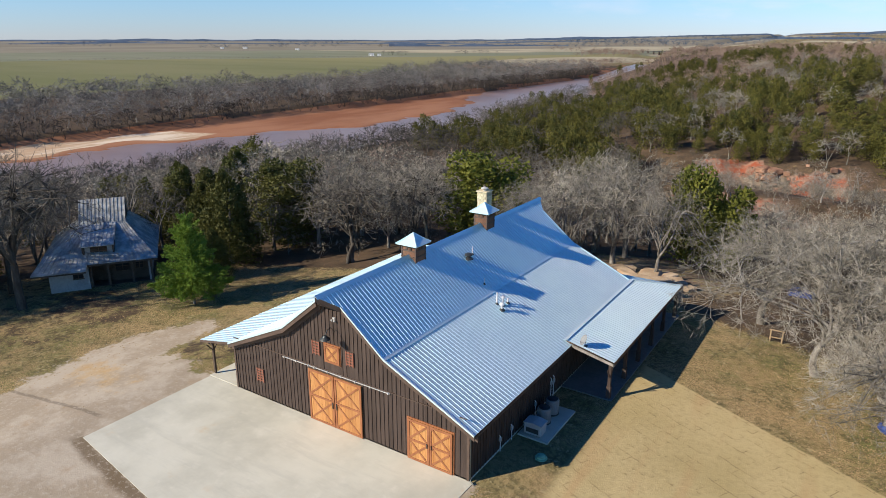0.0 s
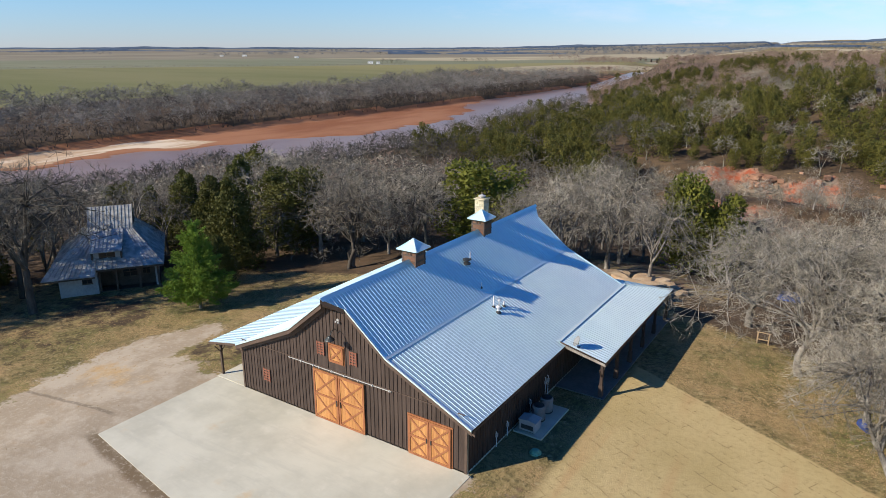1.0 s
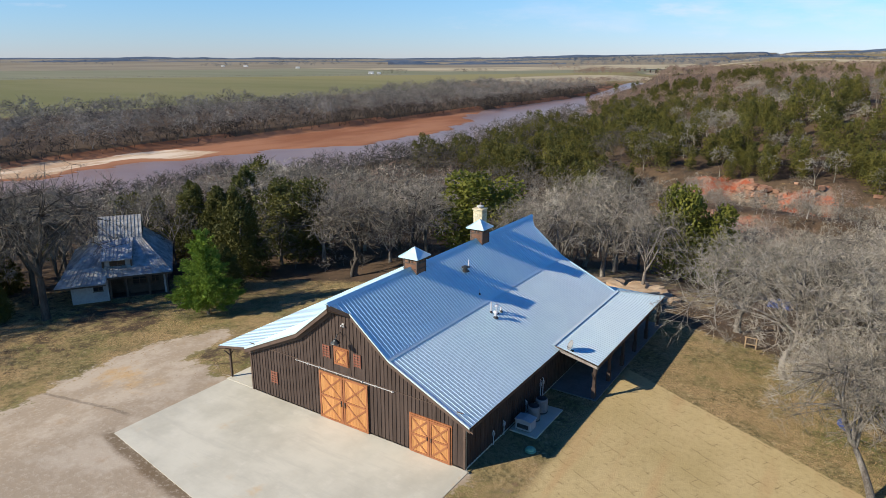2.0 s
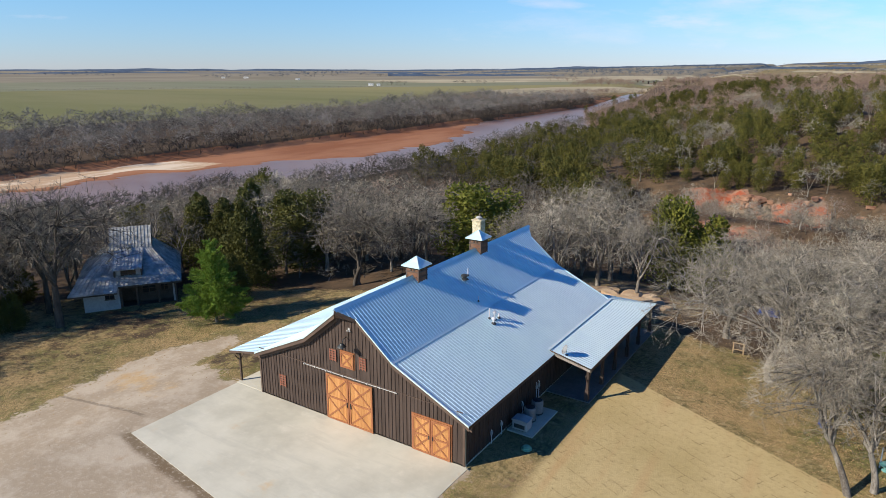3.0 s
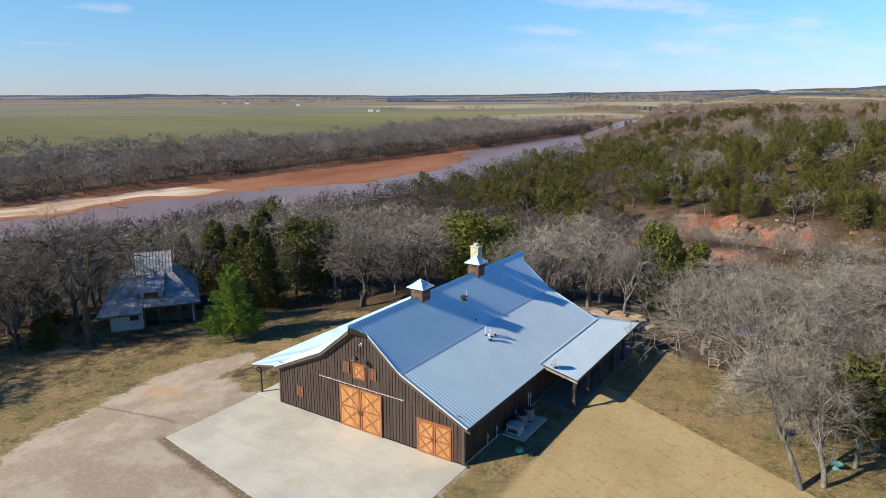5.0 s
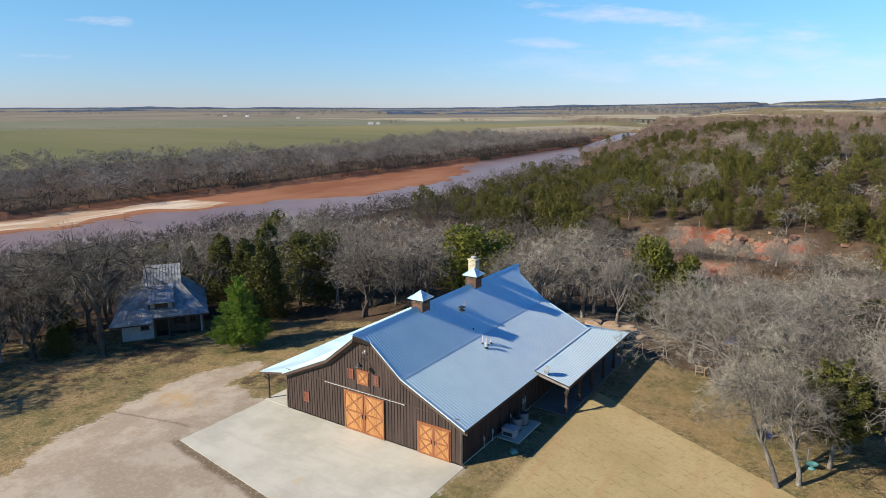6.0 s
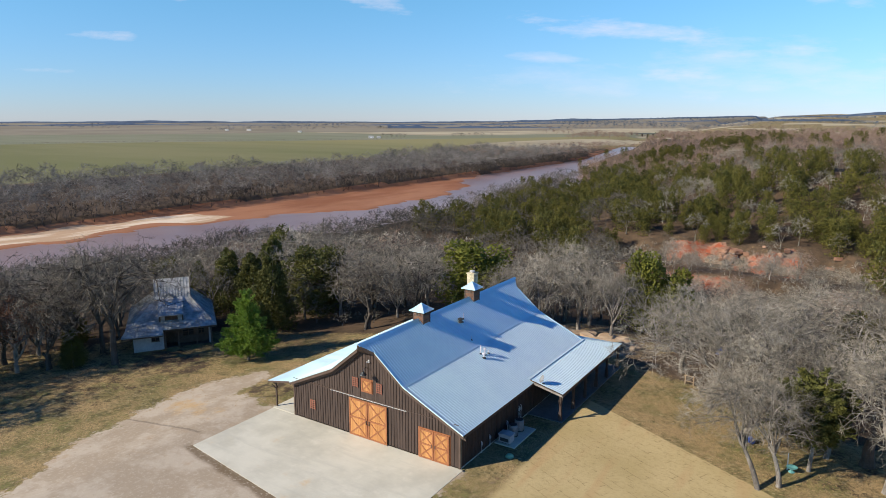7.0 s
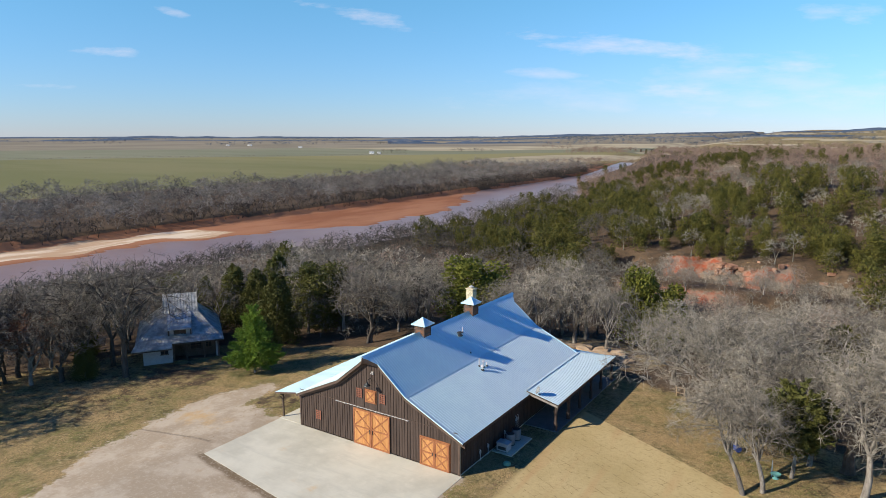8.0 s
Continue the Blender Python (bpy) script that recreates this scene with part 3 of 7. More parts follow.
def build_ground():
    xs = spread(-4800, 4800, -64, 40, 1.1, -235, 60, 3.2)
    ys = spread(-2500, 4850, -52, 60, 1.1, -60, 300, 3.2)
    X, Y = np.meshgrid(xs, ys)
    Z = height(X, Y)
    nx, ny = len(xs), len(ys)
    idx = np.arange(nx * ny).reshape(ny, nx)
    quads = np.stack([idx[:-1, :-1], idx[:-1, 1:], idx[1:, 1:], idx[1:, :-1]], -1).reshape(-1, 4)
    me = mesh_np("ground", np.stack([X, Y, Z], -1).reshape(-1, 3), quads, GROUND, True)
    # what covers the ground where
    wob = 1.6 * lumps(X, Y, 7, 4)
    yard = [(-26.5, -60), (-27.7, -21.4), (-28.5, -17.7), (-31.4, -12.7), (-33.1, -8.0), (-33.6, -1.7), (-32.8, 4.1), (-30.8, 8.2), (-28.6, 6.4), (-28.1, 0.7), (-22.5, 0.2), (0, 0.2), (0, -60)]
    drive = step(inside(X, Y, yard) + 0.35 * wob, -2.4, 2.0)
    drive = np.maximum(drive, 0.56 * (1 - step(np.hypot((X + 4) / 13, (Y - 43) / 15), 0.7, 1.1)) * step(Y, 29, 31))
    drive = np.maximum(drive, 0.36 * step(X, -32, -24) * (1 - step(X, 14, 26)) * step(Y, 96, 110) * (1 - step(Y, 160, 168)))
    lawn = (1 - step(np.hypot((X + 18) / 47, (Y + 14) / 40), 0.88, 1.08))
    lawn = np.maximum(lawn, (1 - step(Y + 0.35 * (X - 8), 25, 33)) * step(X, -8, 0))
    litter = (1 - lawn) * (1 - 0.9 * drive)
    litter = np.maximum(litter, 0.24 * step(Y + 0.516 * (X - 7.4), 16.2, 17.4) * step(X, 3, 6))
    # leaf litter by the grove and house, also standing in for tree shade
    litter = np.maximum(litter, 0.40 * (1 - step(X, -46, -38)) + 0.42 * step(X, 17, 21) * step(Y, 8, 13))
    litter = np.maximum(litter, 0.44 * step(X, -66, -60) * (1 - step(X, -40, -34)) * step(Y, -16, -9) * (1 - step(Y, 5, 9)))
    litter = np.maximum(litter, 0.56 * (1 - step(np.hypot((X + 43.5) / 8.0, (Y - 4.5) / 4.5), 0.6, 1.1)))
    litter = np.maximum(litter, 0.5 * (1 - step(np.hypot((X + 25.0) / 3.6, (Y - 3.2) / 3.0), 0.7, 1.1)))
    slope = np.hypot(*np.gradient(Z, ys, xs))
    red = step(slope, 0.30, 0.55) * step(Y, 100, 114) * (1 - step(Y, 178, 190)) * step(X, -70, -40)
    red = red * step(X + 4 * lumps(X, Y, 11, 3), -30, -24) * (1 - 0.75 * step(X + 4 * lumps(X, Y, 9, 1), 8, 14))
    red = np.maximum(red, 0.44 * (1 - 0.4 * step(Y, 127, 133) * (1 - step(Y, 147, 153))) * step(Y, 112, 118) * (1 - step(Y, 156, 160)) * step(X, -32, -20) * (1 - step(X, 10, 20)))
    red = np.maximum(red, 0.40 * (1 - step(np.abs(X - 3.4 - 0.05 * Y), 0.3, 1.0)) * (1 - step(Y, 3, 8)) * step(Y, -10, -4))
    red = np.maximum(red, 0.42 * step(Y, 36, 44) * (1 - step(Y, 60, 75)) * step(X, -14, -4) * (1 - step(X, 8, 20)))
    red = np.where(Y > 100, red * np.clip(0.85 + 0.6 * lumps(X, Y, 6.5, 5), 0.3, 1), red)
    fb, se = far_bank(Y), sand_edge(Y)
    in_bed = (X > fb - 3) * (X < se + 3)
    wet = in_bed * 1.0
    sand = in_bed * (1 - step(Y, 118, 150)) * step(X + 4 * lumps(X, Y, 14, 2), fb + 1, fb + 7) * (1 - step(X + 5 * lumps(X, Y, 19, 6), se - 10, se - 4))
    r = np.hypot(X, Y)
    plain = np.maximum(1 - step(X, -395, -370), 1 - step(np.hypot((X + 395) / 100, (Y - 930) / 250), 0.9, 1.1))
    tan = plain * (1 - step(np.hypot((X + 395) / 100, (Y - 930) / 250), 0.8, 1.1))
    tan = np.maximum(tan, plain * step(-0.86 * X + 0.51 * Y, 1290, 1310) * (1 - step(-0.86 * X + 0.51 * Y, 1660, 1690)) * step(Y, 1150, 1260))
    wheat = plain * (1 - tan)
    tan = np.maximum(tan, step(r, 500, 640) * step(lumps(X, Y, 170, 8), 0.22, 0.42) * (X > fb))
    tan = np.maximum(tan, (1 - step(np.hypot((X + 46) / 16, (Y - 425) / 32), 0.7, 1.1)))
    grey = 0.22 * step(r, 700, 900) * step(lumps(X, Y, 260, 6), 0.05, 0.25)
    litter = np.maximum(litter * (1 - plain) * (1 - 0.75 * step(r, 600, 1000)), grey)
    tan = tan * (1 - 0.9 * grey)
    wheat = wheat * (1 - step(r, 2600, 3200) * grey)
    for name, chans in (("zone_a", (drive, litter, red, 0 * X)), ("zone_b", (sand, wet, wheat, tan))):
        col = me.color_attributes.new(name, "FLOAT_COLOR", "POINT")
        col.data.foreach_set("color", np.stack([np.broadcast_to(c, X.shape) for c in chans], -1).astype(np.float32).ravel())
    g = new("ground", me)
    return tagged(g, "rolling dormant grass, bare dirt, leaf litter and fields", "ground", kind="structure")


build_ground()


def build_river():
    ys = np.concatenate([np.arange(-420, 700, 20), np.arange(700, 960, 60)])
    fb = far_bank(ys)
    L = np.stack([fb - 6, ys, np.full_like(ys, -12.0)], -1)
    R = np.stack([fb + 92, ys, np.full_like(ys, -12.0)], -1)
    n = len(ys)
    quads = [(i, n + i, n + i + 1, i + 1) for i in range(n - 1)]
    w = new("water", mesh_np("water", np.concatenate([L, R]), quads, WATER, True))
    tagged(w, "muddy reddish river water reflecting the sky", "water", kind="structure")


build_river()

# ---------------------------------------------------------------- the barn
W, L = 18.29, 25.4          # wall to wall
RIDGE_X, RIDGE_Z = -9.147, 9.08
BRK_DX, BRK_Z = 3.89, 5.90  # roof break, out from the ridge
EAVE_Z0 = 3.45              # roof plane above the wall line
LOW_SLOPE = (BRK_Z - EAVE_Z0) / (9.147 - BRK_DX)
RAKE = 0.46                 # overhang at the gable
HOOD = 1.0                  # further reach of the ridge over the hay door
PITCH = 0.305               # rib to rib


def roof_z(dx):
    """Height of the roof plane at a distance out from the ridge."""
    dx = abs(dx)
    if dx < BRK_DX:
        return RIDGE_Z - dx * (RIDGE_Z - BRK_Z) / BRK_DX
    return BRK_Z - (dx - BRK_DX) * LOW_SLOPE


barn = thing("barn", "large dark brown board-and-batten barn with a ribbed metal gambrel roof", "barn")


def gable_wall(name, y0, y1, parent):
    drop = 0.14
    pts = [(-W, y0, -0.1), (0, y0, -0.1), (0, y0, EAVE_Z0 - drop), (RIDGE_X + BRK_DX, y0, BRK_Z - drop), (RIDGE_X, y0, RIDGE_Z - drop),
           (RIDGE_X - BRK_DX, y0, BRK_Z - drop), (-W, y0, EAVE_Z0 - drop)]
    return part(name, slab(bmesh.new(), pts, (0, y1 - y0, 0)), STAIN, parent)


front = gable_wall("wall_front", 0, 0.18, barn)
gable_wall("wall_back", L - 0.18, L, barn)
side = part("wall_side", boxed(-0.18, 0, 0.18, L - 0.18, -0.1, EAVE_Z0 - 0.14), STAIN, barn)
part("wall_side", boxed(-W, -W + 0.18, 0.18, L - 0.18, -0.1, EAVE_Z0 - 0.14), STAIN, barn)
part("foundation", boxed(-W - 0.03, 0.03, 0.0, L + 0.03, -0.3, 0.1), CONCRETE, barn)

UNIT_BOX = mesh_from("batten", [(x, y, z) for z in (0, 1) for y in (0, 1) for x in (0, 1)],
                     [(0, 2, 3, 1), (4, 5, 7, 6), (0, 1, 5, 4), (2, 6, 7, 3), (0, 4, 6, 2), (1, 3, 7, 5)], STAIN)
BELT_Z = 3.72

# corner boards, belt course and fascia of the front
for x in (-W - 0.02, -0.12):
    part("corner_board", boxed(x, x + 0.14, -0.055, 0.02, 0.02, EAVE_Z0 - 0.2), TRIM, front)
part("corner_board", boxed(-0.02, 0.035, -0.05, 0.14, 0.02, EAVE_Z0 - 0.2), TRIM, side)


def rake_board(y, sgn, depth, thick, drop):
    bm = bmesh.new()
    x1, x2 = RIDGE_X + sgn * BRK_DX, RIDGE_X + sgn * (W / 2 + (0.54 if sgn > 0 else 0.1))
    zt = lambda x: roof_z(x - RIDGE_X) - drop
    x0 = RIDGE_X + sgn * 0.95
    pts = [(x0, y, zt(x0)), (x1, y, zt(x1)), (x2, y, zt(x2)), (x2, y, zt(x2) - depth), (x1, y, zt(x1) - depth * 1.08), (x0, y, zt(x0) - depth * 1.1)]
    slab(bm, pts, (0, thick, 0))
    return bm


for sgn in (1, -1):
    part("rake_fascia", rake_board(-RAKE + 0.02, sgn, 0.30, 0.05, 0.03), TRIM, barn)
    part("rake_frieze", rake_board(-0.09, sgn, 0.46, 0.06, 0.12), TRIM, barn)
    # boarded underside of the overhang
    bm = bmesh.new()
    xs = [RIDGE_X + sgn * d for d in (0.95, BRK_DX, W / 2)]
    for a, b in zip(xs, xs[1:]):
        slab(bm, [(a, -RAKE + 0.07, roof_z(a - RIDGE_X) - 0.13), (b, -RAKE + 0.07, roof_z(b - RIDGE_X) - 0.13), (b, -0.03, roof_z(b - RIDGE_X) - 0.13), (a, -0.03, roof_z(a - RIDGE_X) - 0.13)], (0, 0, 0.03))
    part("soffit", bm, TRIM, barn)
    # hood fascia from the gable edge out to the ridge tip
    a, b = (RIDGE_X + sgn * 0.95, -RAKE, roof_z(0.95) - 0.03), (RIDGE_X, -RAKE - HOOD, RIDGE_Z - 0.03)
    bm = slab(bmesh.new(), [a, b, (b[0], b[1], b[2] - 0.26), (a[0], a[1], a[2] - 0.26)], (0.0, 0.06, 0))
    part("hood_fascia", bm, TRIM, barn)
bm = slab(bmesh.new(), [(RIDGE_X - 0.9, -RAKE + 0.05, roof_z(0.9) - 0.3), (RIDGE_X + 0.9, -RAKE + 0.05, roof_z(0.9) - 0.3), (RIDGE_X, -RAKE - HOOD + 0.1, RIDGE_Z - 0.3)], (0, 0, 0.03))
part("hood_soffit", bm, TRIM, barn)


# ---- ribbed sheet
def rib_profile(y0, y1, first):
    """Across a sheet: positions and heights of its ribs."""
    pts = [(y0, 0.0)]
    y = first
    while y < y1 - 0.04:
        if y - 0.052 > y0:
            pts += [(y - 0.040, 0.0), (y - 0.012, 0.026), (y + 0.012, 0.026), (y + 0.032, 0.0)]
        y += PITCH
    pts.append((y1, 0.0))
    return pts


def sheet(name, profile, origin, across, down, top, bottom, mat=ROOF):
    """A ribbed sheet. across and down are unit vectors of its plane; top(s) and bottom(s) give the reach down the slope."""
    across, down = Vector(across).normalized(), Vector(down).normalized()
    up = across.cross(down)
    if up.z < 0:
        up = -up
    o = Vector(origin)
    vs, fs = [], []
    for s, h in profile:
        for d in (top(s), bottom(s)):
            vs.append(o + across * s + down * d + up * h)
    for i in range(len(profile) - 1):
        fs.append((2 * i, 2 * i + 1, 2 * i + 3, 2 * i + 2))
    n = len(vs)
    # thin underside so that the sheet has an edge
    for s, h in profile:
        for d in (top(s), bottom(s)):
            vs.append(o + across * s + down * d + up * (h - 0.012))
    for i in range(len(profile) - 1):
        fs.append((n + 2 * i, n + 2 * i + 2, n + 2 * i + 3, n + 2 * i + 1))
        fs.append((2 * i + 1, n + 2 * i + 1, n + 2 * i + 3, 2 * i + 3))
    k = 2 * (len(profile) - 1)
    fs += [(0, n, n + 1, 1), (k, k + 1, n + k + 1, n + k)]
    return mesh_from(name, vs, fs, mat)


def roof_slope(name, parent, origin, down, y_start, y_end, top, bottom, same=True):
    """Sheets of three ribs each, side by side from y_start to y_end."""
    deck = None
    width = 3 * PITCH
    y = y_start
    shared = None
    while y < y_end - 0.05:
        y2 = min(y + width, y_end)
        full = abs(y2 - y - width) < 1e-6
        if same and full:
            if shared is None:
                shared = sheet("roof_sheet", rib_profile(0, width, PITCH / 2), (0, 0, 0), (0, 1, 0), down, lambda s: top(y), lambda s: bottom(y))
            me, at = shared, Matrix.Translation((origin[0], y, origin[2]))
        else:
            me = sheet("roof_sheet", rib_profile(0, y2 - y, PITCH / 2), (0, 0, 0), (0, 1, 0), down, lambda s, b=y: top(b + s), lambda s, b=y: bottom(b + s))
            at = Matrix.Translation((origin[0], y, origin[2]))
        hang("roof_sheet", me, parent, at=at)
        y = y2


def deck(name, pts, thick=0.08):
    bm = bmesh.new()
    slab(bm, [Vector(p) - Vector((0, 0, 0.02)) for p in pts], (0, 0, -thick))
    return part(name, bm, TRIM, barn)


Y0, Y1 = -RAKE, L + RAKE
UP_LEN = math.hypot(BRK_DX, RIDGE_Z - BRK_Z)
for sgn in (1, -1):
    xb, out = RIDGE_X + sgn * BRK_DX, (W / 2 + 0.54 if sgn > 0 else W / 2 + 0.06)
    xe, ze = RIDGE_X + sgn * out, roof_z(out)
    up = deck("upper_roof", [(RIDGE_X, Y0, RIDGE_Z), (xb, Y0, BRK_Z), (xb, Y1, BRK_Z), (RIDGE_X, Y1, RIDGE_Z)])
    dn = Vector((sgn * BRK_DX, 0, BRK_Z - RIDGE_Z)).normalized()
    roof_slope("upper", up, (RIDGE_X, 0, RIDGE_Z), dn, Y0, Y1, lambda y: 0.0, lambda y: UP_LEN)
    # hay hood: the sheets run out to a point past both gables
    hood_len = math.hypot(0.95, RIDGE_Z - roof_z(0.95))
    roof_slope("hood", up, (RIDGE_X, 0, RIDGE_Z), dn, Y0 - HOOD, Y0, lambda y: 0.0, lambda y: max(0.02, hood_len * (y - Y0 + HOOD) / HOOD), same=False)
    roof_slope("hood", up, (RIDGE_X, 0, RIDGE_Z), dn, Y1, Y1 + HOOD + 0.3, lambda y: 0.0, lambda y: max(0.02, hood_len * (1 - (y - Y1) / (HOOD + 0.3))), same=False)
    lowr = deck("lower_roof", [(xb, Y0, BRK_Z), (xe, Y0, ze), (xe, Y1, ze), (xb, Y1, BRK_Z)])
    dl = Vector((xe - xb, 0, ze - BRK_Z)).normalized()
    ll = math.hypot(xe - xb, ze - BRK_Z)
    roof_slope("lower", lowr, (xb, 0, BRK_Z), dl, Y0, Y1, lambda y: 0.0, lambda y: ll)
    # flashing over the break
    n1, n2 = Vector((-dn.z * sgn, 0, dn.x * sgn)), Vector((-dl.z * sgn, 0, dl.x * sgn))
    p = Vector((xb, Y0, BRK_Z))
    prof = [p - dn * 0.10 + n1 * 0.052, p + (n1 + n2).normalized() * 0.058, p + dl * 0.12 + n2 * 0.052, p + dl * 0.12 + n2 * 0.036, p - dn * 0.10 + n1 * 0.036]
    part("break_flashing", slab(bmesh.new(), prof, (0, Y1 - Y0, 0)), ROOF, barn)
    # pale metal edge along the rake
    for y in (Y0 - 0.02, Y1 - 0.07):
        for a, b in (((RIDGE_X + sgn * 0.95), xb), (xb, xe)):
            za, zb = roof_z(a - RIDGE_X), roof_z(b - RIDGE_X)
            part("rake_trim", slab(bmesh.new(), [(a, y, za - 0.06), (b, y, zb - 0.06), (b, y, zb + 0.055), (a, y, za + 0.055)], (0, 0.09, 0)), ROOF, barn)
    part("eave_fascia", boxed(xe - 0.05 if sgn > 0 else xe, xe if sgn > 0 else xe + 0.05, Y0 + 0.08, Y1 - 0.08, ze - 0.24, ze - 0.025), TRIM, barn)

cap = [(RIDGE_X - 0.22, Y0 - HOOD, roof_z(0.22) + 0.05), (RIDGE_X, Y0 - HOOD, RIDGE_Z + 0.075), (RIDGE_X + 0.22, Y0 - HOOD, roof_z(0.22) + 0.05), (RIDGE_X, Y0 - HOOD, RIDGE_Z + 0.03)]
part("ridge_cap", slab(bmesh.new(), cap, (0, Y1 - Y0 + 2 * HOOD + 0.3, 0)), ROOF, barn)

# ---- gutter and downpipe on the side wall
bm = bmesh.new()
tube(bm, [(0.10, -0.02, 3.05), (0.10, -0.02, 0.25), (0.18, -0.10, 0.12), (0.4, -0.2, 0.06)], 0.045, 6)
part("downpipe", bm, DARK_METAL, barn)

# ---- right porch with its hip round the back
PX0, PZ0, PX1, PZ1 = 0.15, 3.50, 3.50, 2.75
PY0, PY1 = 12.2, 28.96
porch_roof = part("porch_roof", slab(bmesh.new(), [(PX0, PY0, PZ0 - 0.03), (PX1, PY0, PZ1 - 0.03), (PX1, PY1, PZ1 - 0.03), (PX0, L + 0.45, PZ0 - 0.03)], (0, 0, -0.09)), TRIM, barn)
pd = Vector((PX1 - PX0, 0, PZ1 - PZ0))
pl = pd.length
hip = lambda y: 0.0 if y <= L + 0.45 else pl * (y - L - 0.45) / (PY1 - L - 0.45)
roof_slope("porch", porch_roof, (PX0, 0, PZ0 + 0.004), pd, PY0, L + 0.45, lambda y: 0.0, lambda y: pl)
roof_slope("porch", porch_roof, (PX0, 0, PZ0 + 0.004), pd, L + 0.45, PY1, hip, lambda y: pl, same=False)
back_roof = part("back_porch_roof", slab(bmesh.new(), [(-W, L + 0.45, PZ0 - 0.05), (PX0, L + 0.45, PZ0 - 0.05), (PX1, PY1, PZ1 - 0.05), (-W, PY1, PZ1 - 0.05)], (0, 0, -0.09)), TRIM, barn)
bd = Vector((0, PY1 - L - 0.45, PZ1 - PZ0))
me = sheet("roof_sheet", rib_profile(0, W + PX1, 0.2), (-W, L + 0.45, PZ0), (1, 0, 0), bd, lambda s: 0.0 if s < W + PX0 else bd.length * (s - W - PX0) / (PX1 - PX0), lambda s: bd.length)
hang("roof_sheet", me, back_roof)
part("porch_flashing", boxed(PX0 - 0.16, PX0 + 0.10, PY0 - 0.1, L + 0.5, PZ0 + 0.035, PZ0 + 0.062, m=None), ROOF, barn)
part("hip_flashing", tube(bmesh.new(), [(PX0, L + 0.45, PZ0 + 0.03), (PX1, PY1, PZ1 + 0.03)], 0.07, 6), ROOF, barn)
part("porch_fascia", boxed(PX1 - 0.06, PX1 - 0.01, PY0, PY1, PZ1 - 0.30, PZ1 - 0.03), TRIM, barn)
part("porch_fascia", slab(bmesh.new(), [(PX0 + 0.4, PY0, PZ0 - 0.15), (PX1, PY0, PZ1 - 0.03), (PX1, PY0, PZ1 - 0.32), (PX0 + 0.4, PY0, PZ0 - 0.44)], (0, 0.06, 0)), PALE_BARK, barn)
part("porch_beam", boxed(3.12, 3.32, PY0 + 0.1, PY1 - 0.2, 2.30, 2.52), STAIN, barn)
part("porch_floor", boxed(0.035, 3.55, PY0 - 0.1, PY1, -0.12, 0.07), SHADED_CONCRETE, barn)
part("porch_floor", boxed(-W, 0.03, L + 0.035, PY1, -0.12, 0.065), CONCRETE, barn)


def porch_post(x, y, h, parent):
    bm = boxed(x - 0.10, x + 0.10, y - 0.10, y + 0.10, 0.06, h)
    p = part("porch_post", bm, STAIN, parent, bevel=0.012)
    part("post_base", boxed(x - 0.14, x + 0.14, y - 0.14, y + 0.14, 0.055, 0.9), STAIN, p)
    bm = bmesh.new()
    for d in (-1, 1):
        tube(bm, [(x, y + d * 0.08, h - 0.75), (x, y + d * 0.55, h - 0.06)], 0.055, 4)
    part("brace", bm, STAIN, p)


for y in (12.42, 15.55, 18.65, 21.8, 24.95, 28.5):
    porch_post(3.22, y, 2.32, barn)

# ---- left porch, open along the whole flank
LX, LZ = -21.5, 2.80
left_roof = part("porch_roof", slab(bmesh.new(), [(-W - 0.05, -0.28, 3.40), (LX, -0.28, LZ - 0.03), (LX, Y1, LZ - 0.03), (-W - 0.05, Y1, 3.40)], (0, 0, -0.09)), TRIM, barn)
ld = Vector((LX + W, 0, LZ - 3.43))
roof_slope("porch", left_roof, (-W, 0, 3.435), ld, -0.28, Y1, lambda y: 0.0, lambda y: ld.length)
part("porch_fascia", slab(bmesh.new(), [(-W - 0.1, -0.30, 3.40), (LX, -0.30, LZ - 0.01), (LX, -0.30, LZ - 0.17), (-W - 0.1, -0.30, 3.23)], (0, 0.05, 0)), TRIM, barn)
part("porch_fascia", boxed(LX, LX + 0.05, -0.25, Y1, LZ - 0.2, LZ - 0.03), TRIM, barn)
part("porch_beam", boxed(-21.22, -21.04, 0.1, Y1 - 0.2, 2.44, 2.66), STAIN, barn)
for y in (0.42, 5.4, 10.4, 15.4, 20.4, 25.3):
    bm = boxed(-21.2, -21.06, y - 0.07, y + 0.07, 0.05, 2.45)
    p = part("porch_post", bm, DARK_WOOD, barn)
    bm = bmesh.new()
    for d in (-1, 1):
        tube(bm, [(-21.13, y + d * 0.05, 1.85), (-21.13, y + d * 0.5, 2.42)], 0.045, 4)
    part("brace", bm, DARK_WOOD, p)
part("porch_floor", boxed(-21.25, -W - 0.035, 0.0, L, -0.15, 0.05), CONCRETE, barn)

# ---- belt flashing and sliding-door track on the front
part("belt_flashing", boxed(-W + 0.03, -0.15, -0.045, -0.0, BELT_Z - 0.02, BELT_Z + 0.03), TRIM, front)


